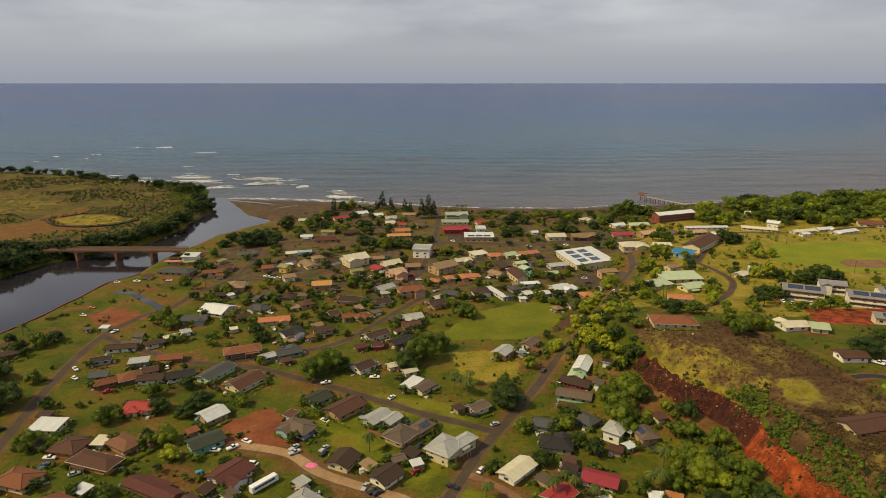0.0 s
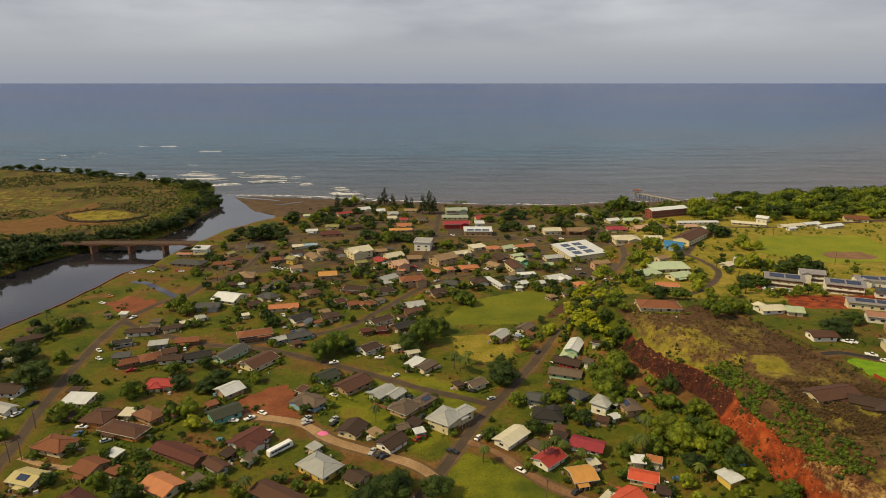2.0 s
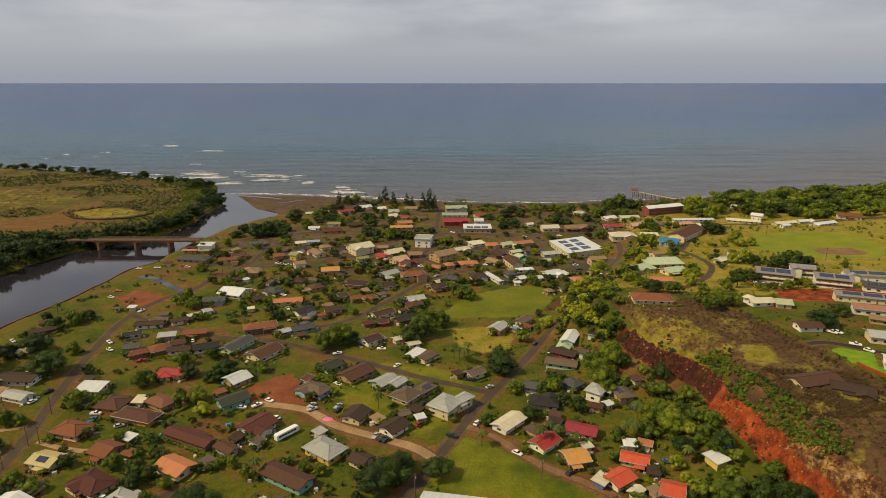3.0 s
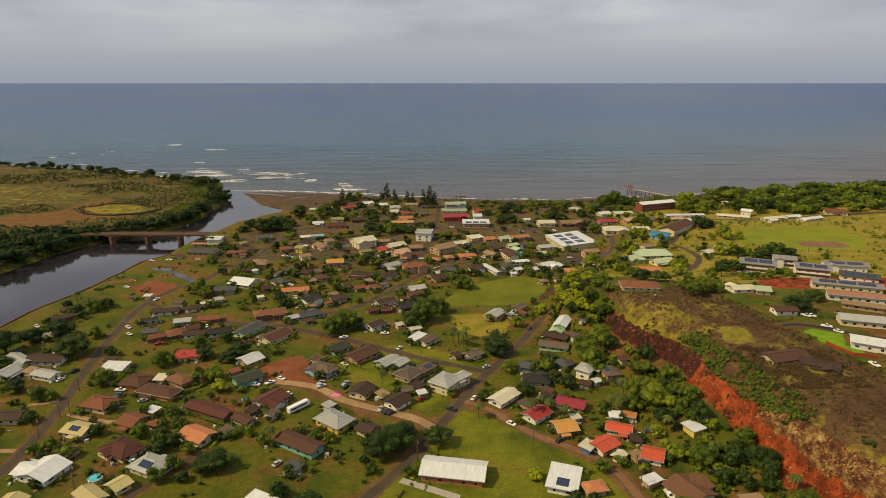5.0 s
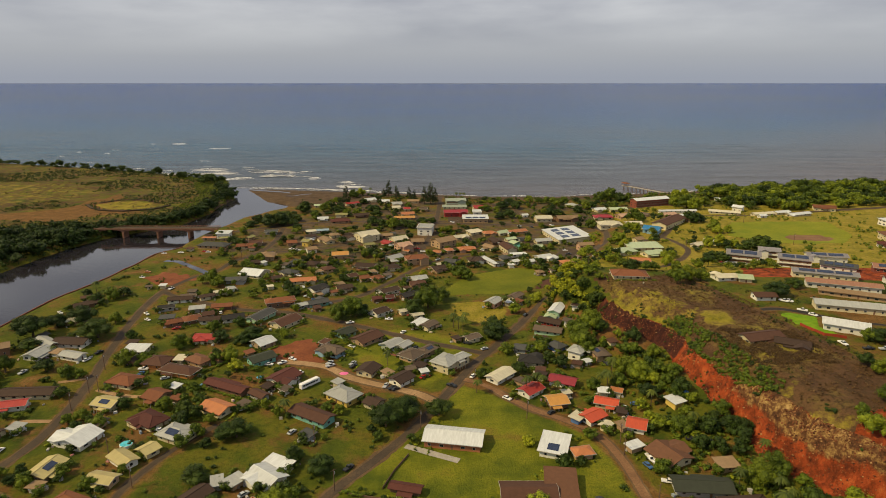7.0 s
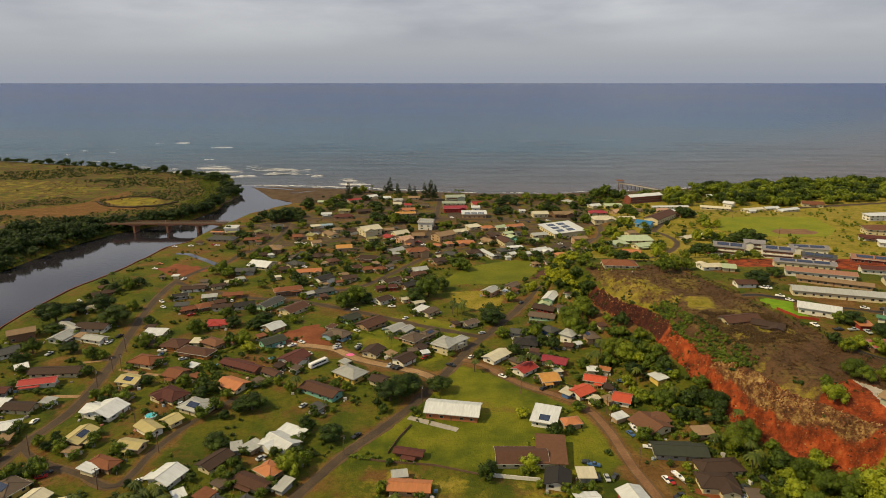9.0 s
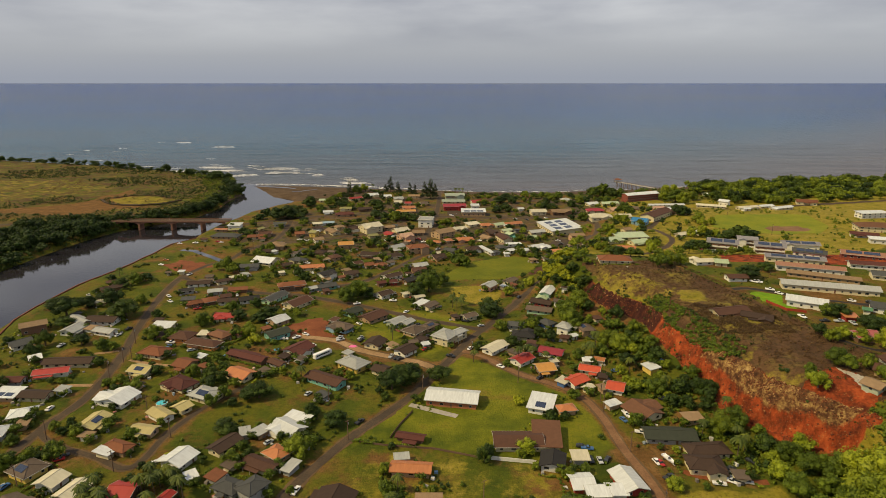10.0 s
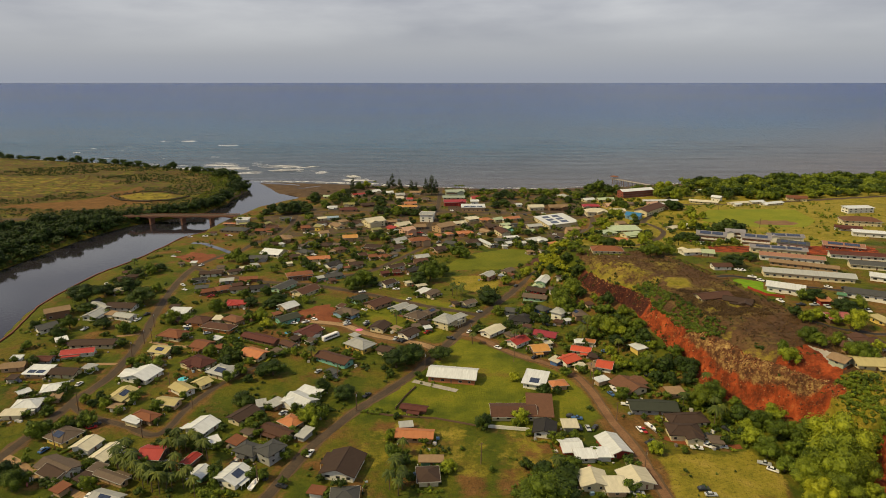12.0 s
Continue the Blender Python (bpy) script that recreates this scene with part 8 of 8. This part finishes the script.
q = random.Random(19)
for hx, hy, r, yaw, hl, hd in PLOTS:
    if hl > 9 and 60 < hy < 520 and hx < 120 and q.random() < 0.34:
        a = radians(yaw) + q.choice((0, 1, 2, 3)) * math.pi / 2
        x, y = hx + (r + 2.4) * math.cos(a), hy + (r + 2.4) * math.sin(a)
        if all(math.hypot(x - fx, y - fy) > fr * 0.8 + 2.0 for fx, fy, fr in FOOTPRINTS) and all(math.hypot(x - tx, y - ty) > tw * 0.3 + 2.0 for tx, ty, tw in TREES) and not any(inside(np.array([x]), np.array([y]), f)[0] for f in (HALL, LAWN_RING, PARK)):
            car(round(x, 1), round(y, 1), yaw + q.choice((0, 90)) + q.uniform(-8, 8), q.choice(("white", "white", "silver", "dark", "dark", "red", "blue")))

# ---- poles ----
pole(-161.8, 91.9)
pole(-170.2, 123.6)
pole(-130.0, 101.1)
pole(-40.9, 123.1)
pole(77.3, 114.8)
pole(78.3, 77.3)
pole(-71.1, 69.2)
pole(14.4, 82.1)
pole(-136.0, 143.7)
pole(-170.1, 199.4)
pole(-173.1, 181.2)
pole(-179.5, 223.2)
pole(-117.4, 124.7)
pole(-173.9, 197.9)
pole(73.9, 146.7)
pole(-10.3, 165.4)
pole(37.6, 174.6)
pole(-54.5, 153.9)
pole(74.8, 155.7)
pole(-170.7, 426.3)
pole(-173.4, 412.1)
pole(-174.1, 449.3)
pole(-297.3, 546.8)
pole(109.9, 460.3)
pole(192.4, 400.0)
pole(15.6, 206.6)
pole(293.1, 517.0)
pole(291.0, 423.4)
pole(13.7, 546.1)
pole(96.3, 320.8)

# ---- brush, hedges and far woods ----


def clump(seed, leaves=40, bodies=2):
    rnd = random.Random(seed)
    lobes = [(Vector((rnd.uniform(-.25, .25), rnd.uniform(-.25, .25), rnd.uniform(0.2, 0.4))), Vector((0.3, 0.3, 0.26))) for _ in range(3)]
    v, f = leaf_cloud(lobes, leaves, 0.095, rnd)
    for c, r in lobes[:bodies]:
        lump(c, r * (1.0 if bodies > 1 else 0.8), rnd, v, f, 4 if bodies > 1 else 3, 6 if bodies > 1 else 5)
    return np.array(v), f


CLUMPS = [clump(60 + k) for k in range(6)]
LOW = [clump(70 + k, 15, 1) for k in range(6)]


def brush(name, spots, mat, label, category="shrubs"):
    """Many low bushes, (x, y, across) each, as one cover of the ground."""
    verts, faces, count = [], [], 0
    r = np.random.RandomState(len(spots))
    if not spots:
        return None
    zs = terrain_at([s[0] for s in spots], [s[1] for s in spots])
    for (x, y, w), z in zip(spots, zs):
        v, f = (LOW if not name.endswith(("woods", "trees")) and (w < 1.5 or x < -262 or name == "heath_bushes") else CLUMPS)[r.randint(6)]
        a = r.uniform(0, 6.28)
        c, s = math.cos(a), math.sin(a)
        k = w * r.uniform(0.8, 1.2)
        q = np.stack([x + k * (v[:, 0] * c - v[:, 1] * s), y + k * (v[:, 0] * s + v[:, 1] * c), z - 0.05 * w + k * r.uniform(0.75, 1.15) * v[:, 2]], -1)
        verts.append(q)
        faces += [tuple(i + count for i in g) for g in f]
        count += len(v)
    me = mesh(name, np.concatenate(verts).tolist(), faces, mat)
    return tagged(new(name, me), label, category, kind="stuff")


FOOT = np.array(FOOTPRINTS)


def free(x, y, gap):
    """Whether a spot lies clear of houses and roads."""
    return bool(np.all(np.hypot(FOOT[:, 0] - x, FOOT[:, 1] - y) > FOOT[:, 2] * 0.85 + gap))


lane_points = np.array([p for lane in LANES for a, b in zip(lane[1], lane[1][1:]) for p in [(a[0] + (b[0] - a[0]) * k / 12, a[1] + (b[1] - a[1]) * k / 12) for k in range(12)]])
LAWNS = [PARK, BALL, HALL]


def off_road(x, y, gap):
    return np.min(np.hypot(lane_points[:, 0] - x, lane_points[:, 1] - y)) > gap


rs = np.random.RandomState(3)


def scatter(n, x0, x1, y0, y1, keep, lo, hi):
    out = []
    xs, ys = rs.uniform(x0, x1, n), rs.uniform(y0, y1, n)
    z, bare, bd, sd = ground(xs, ys)
    for x, y, b, d, s in zip(xs, ys, bare, bd, sd):
        if keep(x, y, b, d, s):
            out.append((x, y, rs.uniform(lo, hi) ** 1.0))
    return out


def patchy(x, y, scale, cut, seed):
    return noise.noise((x * scale, y * scale, seed)) > cut


def west(x, y):
    return bool(inside(np.array([x]), np.array([y]), LAND[1])[0])


FORT = [(-433, 664), (-418, 647), (-401, 634), (-370, 629), (-348, 637), (-333, 661), (-352, 678), (-381, 697), (-407, 697), (-425, 676)]
MEADOW = [(-900, 640), (-560, 650), (-470, 700), (-480, 780), (-560, 830), (-900, 850)]

# the bluff: green thickets on its slopes, low dry growth on its top
brush("thicket", scatter(7000, 40, 190, 60, 330, lambda x, y, b, d, s: (-34 < d < -4 or (-8 < d < -1 and y < 215 and patchy(x, y, 0.07, 0.12, 31))) and (b < 0.6 or y > 165) and patchy(x, y, 0.03, -0.25, 1) and (y < 232 or patchy(x, y, 0.08, 0.12, 91)) and free(x, y, 2) and off_road(x, y, 5) and not (x < 98 and y < 190 and d < -22), 1.4, 4.0), leaf["mid"], "dense green thicket at the foot of the red bluff")
brush("thicket", scatter(2400, 40, 190, 60, 330, lambda x, y, b, d, s: -32 < d < -5 and (b < 0.6 or y > 165) and patchy(x, y, 0.05, -0.1, 71) and (y < 232 or patchy(x, y, 0.08, 0.12, 91)) and free(x, y, 2) and off_road(x, y, 5) and not (x < 98 and y < 190 and d < -22), 1.6, 4.6), leaf["deep"], "dark bushes among the thicket below the bluff")
brush("thicket", scatter(3000, 100, 150, 150, 245, lambda x, y, b, d, s: 2.2 < d < 14 - 0.10 * max(0, y - 205) and 160 < y < 243 and patchy(x, y, 0.09, -0.28, 22), 1.2, 3.6), leaf["mid"], "green bushes along the edge of the bluff")
brush("thicket", scatter(6500, 84, 185, 60, 300, lambda x, y, b, d, s: 2.0 < d < 15 and (b < 0.8 or y > 160) and not inside(np.array([x]), np.array([y]), CLEARING)[0] and patchy(x, y, 0.06, -0.05 if 160 < y < 240 else 0.2, 2), 1.0, 3.4), leaf["deep"], "dark green bushes along the edge of the bluff")
brush("heath_bushes", scatter(11000, 80, 215, 70, 320, lambda x, y, b, d, s: d > 6 and b < 0.3 and y < 312 and x + 0.3 * (y - 215) < 186 and free(x, y, 1.5) and off_road(x, y, 4) and patchy(x, y, 0.16, -0.2, 13) and not any(inside(np.array([x]), np.array([y]), r)[0] for r in [HAY_SUN[0], HAY_SUN[3], CLEARING]), 0.9, 2.5), leaf["dry"], "low dry brown brush on top of the bluff")
brush("heath_bushes", scatter(5200, 80, 300, 90, 330, lambda x, y, b, d, s: d > 6 and b < 0.3 and free(x, y, 2) and off_road(x, y, 4) and (patchy(x, y, 0.045, 0.28, 4) or (abs(x + 0.3 * (y - 215) - 178) < 5 and patchy(x, y, 0.09, -0.3, 24))), 0.8, 3.0), leaf["deep"], "dark green scrub on top of the bluff")
house_ring = [(x, y) for x in np.arange(138, 176, 0.8) for y in np.arange(176, 216, 0.8) if not (144 < x < 166 and 199 < y < 211) and not (158 < x < 174 and 191 < y < 203)]
brush("heath_bushes", [(x + rs.uniform(-.5, .5), y + rs.uniform(-.5, .5), rs.uniform(1.2, 2.8)) for x, y in house_ring if patchy(x, y, 0.12, -0.15, 27)], leaf["dry"], "brown brush crowding the lone house on the bluff")
brush("thicket", scatter(2600, 150, 215, 58, 110, lambda x, y, b, d, s: -14 < d < 16 and b < 0.3 and free(x, y, 0.5), 1.5, 4.2), leaf["mid"], "green bushes round the end of the red slope")
brush("face_bushes", scatter(9000, 70, 180, 80, 300, lambda x, y, b, d, s: -6 < d < 4 and b > 0.3 and patchy(x, y, 0.11, 0.16 if y > 185 else 0.34, 61), 0.7, 2.2), leaf["deep"], "scattered dark bushes clinging to the red bluff")
# yards
brush("yard_shrubs", scatter(15000, -270, 110, 60, 560, lambda x, y, b, d, s: s > 10 and d < -26 and free(x, y, 0.6) and off_road(x, y, 5.0) and patchy(x, y, 0.085, 0.38, 5) and not any(inside(np.array([x]), np.array([y]), r)[0] for r in LAWNS), 0.9, 3.2), leaf["mid"], "garden shrubs and hedges between the houses")
brush("yard_shrubs", scatter(12000, -270, 200, 60, 700, lambda x, y, b, d, s: s > 12 and d < -20 and free(x, y, 0.6) and off_road(x, y, 5.0) and patchy(x, y, 0.07, 0.32, 6) and not any(inside(np.array([x]), np.array([y]), r)[0] for r in LAWNS), 1.2, 4.2), leaf["deep"], "dark green garden shrubs between the houses")
brush("yard_shrubs", scatter(3200, 100, 460, 330, 720, lambda x, y, b, d, s: s > 30 and d > -10 and free(x, y, 1.0) and off_road(x, y, 6) and not inside(np.array([x]), np.array([y]), BALL)[0] and patchy(x, y, 0.05, 0.15, 7), 1.2, 4.0), leaf["light"], "bright green shrubs round the school grounds")
brush("yard_shrubs", scatter(2600, 100, 460, 330, 720, lambda x, y, b, d, s: s > 30 and d > -10 and free(x, y, 1.0) and off_road(x, y, 6) and not inside(np.array([x]), np.array([y]), BALL)[0] and patchy(x, y, 0.05, 0.2, 17), 1.4, 4.6), leaf["mid"], "green shrubs round the school grounds")
# the far bank, its deep brush laid thicker to stand for cloud shade
brush("river_thicket", scatter(9000, -560, -262, 240, 560, lambda x, y, b, d, s: west(x, y) and 0 < s < 78, 4.5, 9.0), leaf["deep"], "dark mangrove thicket along the far river bank")
brush("river_thicket", scatter(7000, -430, -262, 540, 885, lambda x, y, b, d, s: west(x, y) and 0.2 < s < (20 if y < 640 else 44), 2.5, 6.0), leaf["mid"], "green thicket along the river's mouth")
brush("shore_bushes", scatter(2600, -760, -300, 800, 1080, lambda x, y, b, d, s: 6 < s < 40 and x < -330 and patchy(x, y, 0.02, -0.3, 9), 3.0, 7.0), leaf["deep"], "dark bushes along the far shore")
brush("heath_bushes", scatter(15000, -900, -275, 480, 960, lambda x, y, b, d, s: x < -270 and s > 10 and not any(inside(np.array([x]), np.array([y]), r)[0] for r in (WEST_RED, FORT, MEADOW)) and patchy(x, y * 2.6, 0.010, -0.12, 8), 2.2, 5.8), leaf["deep"], "low dark green brush on the heath beyond the river")
brush("heath_bushes", scatter(6000, -900, -275, 490, 920, lambda x, y, b, d, s: x < -270 and s > 14 and not inside(np.array([x]), np.array([y]), WEST_RED)[0] and patchy(x, y * 2, 0.012, 0.1, 18), 1.2, 3.6), leaf["dry"], "low dry brush on the heath beyond the river")
brush("heath_bushes", [(x + rs.uniform(-4, 4), y + rs.uniform(-4, 4), rs.uniform(3.0, 6.5)) for (ax, ay), (bx, by) in zip(FORT, FORT[1:] + FORT[:1]) for x, y in [(ax + (bx - ax) * k / 9, ay + (by - ay) * k / 9) for k in range(9)]], leaf["deep"], "dark bushes grown over the ruined fort walls")
brush("shore_bushes", scatter(2600, -120, 620, 690, 800, lambda x, y, b, d, s: 34 < s < 62 and free(x, y, 2) and off_road(x, y, 5) and patchy(x, y, 0.02, -0.35, 12), 2.0, 5.5), leaf["mid"], "green bushes behind the beach")

# woods behind the beach, and on the far bank
WOOD = []
for k in range(6):
    q = random.Random(80 + k)
    lobes = [(Vector((q.uniform(-.28, .28), q.uniform(-.28, .28), q.uniform(0.34, 0.66))), Vector((0.22, 0.22, 0.17))) for _ in range(7)]
    v, f = leaf_cloud(lobes, 310, 0.055, q)
    for c, r in lobes:
        lump(c, r, q, v, f, 3, 6)
    tube_data([(0, 0, -0.1), (0, 0, 0.45)], [0.03, 0.02], 5, v, f)
    WOOD.append((np.array(v), f))


def woods(name, spots, mat, label):
    keep = CLUMPS[:]
    CLUMPS[:] = WOOD
    brush(name, spots, mat, label, "woods")
    CLUMPS[:] = keep


# beach and slope trees take the light leaf to stand for sun on them
near_beach = scatter(900, 330, 760, 590, 800, lambda x, y, b, d, s: 40 < s < 165 and free(x, y, 6) and off_road(x, y, 9), 11, 19)
woods("beach_woods", near_beach[1::8], leaf["deep"], "dark green woods behind the beach")
woods("beach_woods", near_beach[::2], leaf["light"], "bright green trees among the beach woods")
woods("beach_woods", near_beach[3::4] + near_beach[5::8], leaf["mid"], "green trees among the beach woods")
woods("slope_woods", scatter(420, 50, 150, 286, 390, lambda x, y, b, d, s: -24 < d < -2 and free(x, y, 3.5) and off_road(x, y, 8), 5, 10), leaf["light"], "bright green trees crowding the slope above the street")
woods("slope_woods", scatter(300, 80, 175, 385, 500, lambda x, y, b, d, s: -26 < d < 4 and free(x, y, 3.0) and off_road(x, y, 6) and patchy(x, y, 0.05, 0.0, 77), 4.0, 8.5), leaf["light"], "bright yellow-green trees on the slope beside the street")
woods("slope_woods", scatter(260, 50, 150, 286, 380, lambda x, y, b, d, s: -22 < d < 0 and free(x, y, 3.5) and off_road(x, y, 8), 6, 11), leaf["deep"], "dark trees crowding the slope above the street")
town_trees = scatter(1500, -200, 240, 330, 720, lambda x, y, b, d, s: s > 45 and not -32 < d < 0 and free(x, y, 2.2) and off_road(x, y, 6.5) and patchy(x, y, 0.03, -0.05, 41) and not any(inside(np.array([x]), np.array([y]), r)[0] for r in LAWNS), 4.5, 9.5)
woods("town_trees", town_trees[::2], leaf["deep"], "dark green trees between the houses of the town")
woods("town_trees", town_trees[1::2], leaf["mid"], "green trees between the houses of the town")
woods("shore_woods", scatter(900, -900, -330, 800, 1130, lambda x, y, b, d, s: 8 < s < 40 and west(x, y), 8, 15), leaf["deep"], "dark trees along the far shore")
woods("river_woods", scatter(2600, -560, -262, 240, 800, lambda x, y, b, d, s: west(x, y) and 0.3 < s < (80 if y < 530 else 16), 10, 17), leaf["deep"], "dark trees crowding the far river bank")

# gardens grown close round the houses
near_mid, near_deep, small = [], [], []
q = random.Random(33)
for hx, hy, r, yaw, hl, hd in PLOTS:
    if hx < 118 and 50 < hy < 470:
        for _ in range(int(4 + r * 1.1)):
            a, e = q.uniform(0, 6.28), r * q.uniform(0.80, 1.35) + 0.6
            x, y = hx + e * math.cos(a), hy + e * math.sin(a)
            if free(x, y, -0.4) and off_road(x, y, 4.6) and not any(inside(np.array([x]), np.array([y]), g)[0] for g in LAWNS):
                if q.random() < 0.24:
                    small.append((x, y, q.uniform(3.2, 6.5)))
                else:
                    (near_mid if q.random() < 0.5 else near_deep).append((x, y, q.uniform(0.9, 2.6)))
brush("garden_plants", near_mid, leaf["mid"], "green garden plants close round the houses", "shrubs")
brush("garden_plants", near_deep, leaf["deep"], "dark garden plants close round the houses", "shrubs")
woods("garden_trees", small[::2], leaf["deep"], "small dark trees in the gardens")
woods("garden_trees", small[1::2], leaf["mid"], "small green trees in the gardens")

# hedges beside the nearer houses
row, green = [], []
q = random.Random(21)
for hx, hy, r, yaw, hl, hd in PLOTS:
    for _ in range(2 if hy < 400 and hx < 130 and q.random() < 0.8 else 0):
        side = q.choice((-1, 1))
        u, w = Vector((math.cos(radians(yaw)), math.sin(radians(yaw)), 0)), Vector((-math.sin(radians(yaw)), math.cos(radians(yaw)), 0))
        if q.random() < 0.4:
            u, w, hl, hd = w, u, hd, hl
        n = int(hl * q.uniform(0.7, 1.3) / 1.1)
        shift = q.uniform(-3, 3)
        for k in range(n):
            p = Vector((hx, hy, 0)) + w * side * (hd / 2 + q.uniform(3.2, 3.8)) + u * (shift + (k - n / 2) * 1.1)
            if free(p.x, p.y, -1.0) and off_road(p.x, p.y, 5.0):
                (row if q.random() < 0.7 else green).append((p.x, p.y, q.uniform(1.3, 2.3)))
for line in [[(-137.4, 211.4), (-117.8, 201.2), (-98.9, 192.2), (-87.2, 187.5)], [(-127.5, 218.7), (-121.7, 225.8), (-115.0, 237.1)], [(-82.2, 136.7), (-85.7, 123.0), (-88.5, 109.0)], [(-94.3, 64.4), (-86.3, 65.7), (-76.6, 61.8)], [(-38.4, 122.0), (-31.7, 120.0), (-25.3, 121.0)]]:
    for (ax, ay), (bx, by) in zip(line, line[1:]):
        n = max(2, int(math.hypot(bx - ax, by - ay) / 0.8))
        row += [(ax + (bx - ax) * k / n + q.uniform(-.3, .3), ay + (by - ay) * k / n + q.uniform(-.3, .3), q.uniform(2.0, 3.0)) for k in range(n)]
brush("hedges", row, leaf["mid"], "clipped green hedges between the plots", "hedge")
brush("hedges", green, leaf["light"], "bright green hedge plants between the plots", "hedge")

# odds and ends in the yards
cv, cf = [], []
for hx, hy, r, yaw, hl, hd in PLOTS:
    if hx < 130 and hy < 420:
        for _ in range(q.randrange(1, 7)):
            a, e = q.uniform(0, 6.28), r * q.uniform(0.95, 1.35)
            x, y = hx + e * math.cos(a), hy + e * math.sin(a)
            if off_road(x, y, 5.0) and not any(inside(np.array([x]), np.array([y]), g)[0] for g in (HALL, LAWN_RING)):
                z, w, t = height(x, y), q.uniform(0.3, 1.0), q.uniform(0, 3.1)
                h0, ux, uy = q.uniform(0.4, 1.3), w * math.cos(t), w * math.sin(t)
                vx, vy, n = -uy * q.uniform(0.4, 0.9), ux * q.uniform(0.4, 0.9), len(cv)
                ring = [(x - ux - vx, y - uy - vy), (x + ux - vx, y + uy - vy), (x + ux + vx, y + uy + vy), (x - ux + vx, y - uy + vy)]
                cv += [(i_, j_, z - 0.1) for i_, j_ in ring] + [(x + (i_ - x) * 0.9, y + (j_ - y) * 0.9, z + h0) for i_, j_ in ring]
                cf += [(n + 4, n + 5, n + 6, n + 7)] + [(n + k, n + (k + 1) % 4, n + 4 + (k + 1) % 4, n + 4 + k) for k in range(4)]
s = Surface("yard_odds", 0.7, 0.0, 0.3)
s.colour(s.ramp(s.island(), (0.0, (0.55, 0.54, 0.52)), (0.35, (0.30, 0.29, 0.28)), (0.55, (0.12, 0.10, 0.09)), (0.7, (0.45, 0.38, 0.28)), (0.82, (0.10, 0.22, 0.36)), (0.9, (0.36, 0.08, 0.05)), (1.0, (0.65, 0.64, 0.6))))
tagged(new("yard_clutter", mesh("yard_clutter", cv, cf, s.m)), "boxes, tanks and odds standing about in the yards", "clutter", kind="stuff")

# boulders on the bluff's face
cv, cf = [], []
for x, y, w in scatter(50000, 84, 180, 80, 290, lambda x, y, b, d, s: b > 0.2 and patchy(x, y, 0.09, -0.2, 51) and (d > 0.0 or q.random() < 0.55), 0.2, 0.9):
    w = 0.12 + w * w
    lump(Vector((x, y, height(x, y) + 0.1)), Vector((w * 0.8, w * 0.7, w * 0.6)), q, cv, cf, 3, 5)
s = Surface("bluff_stone", 0.95, 0.0, 0.15)
s.colour(s.ramp(s.island(), (0.0, (0.045, 0.018, 0.012)), (0.5, (0.14, 0.044, 0.020)), (0.80, (0.20, 0.080, 0.034)), (1.0, (0.38, 0.25, 0.11))))
tagged(new("bluff_stones", mesh("bluff_stones", cv, cf, s.m)), "loose red-brown and tan stones on the bluff's face", "rocks", kind="stuff")

# bare soil trodden round the houses
for hx, hy, r, yaw, hl, hd in PLOTS:
    a = radians(yaw) + q.choice((-1, 1)) * math.pi / 2 + q.uniform(-0.6, 0.6)
    for k in (0.6, 1.1, 1.5):
        soil_cover = np.maximum(soil_cover, q.uniform(0.5, 1.0) * np.exp(-((GX - hx - k * r * math.cos(a)) ** 2 + (GY - hy - k * r * math.sin(a)) ** 2) / (0.32 * r * r)))
ground_mesh.attributes["soil"].data.foreach_set("value", soil_cover.ravel().astype(np.float32))
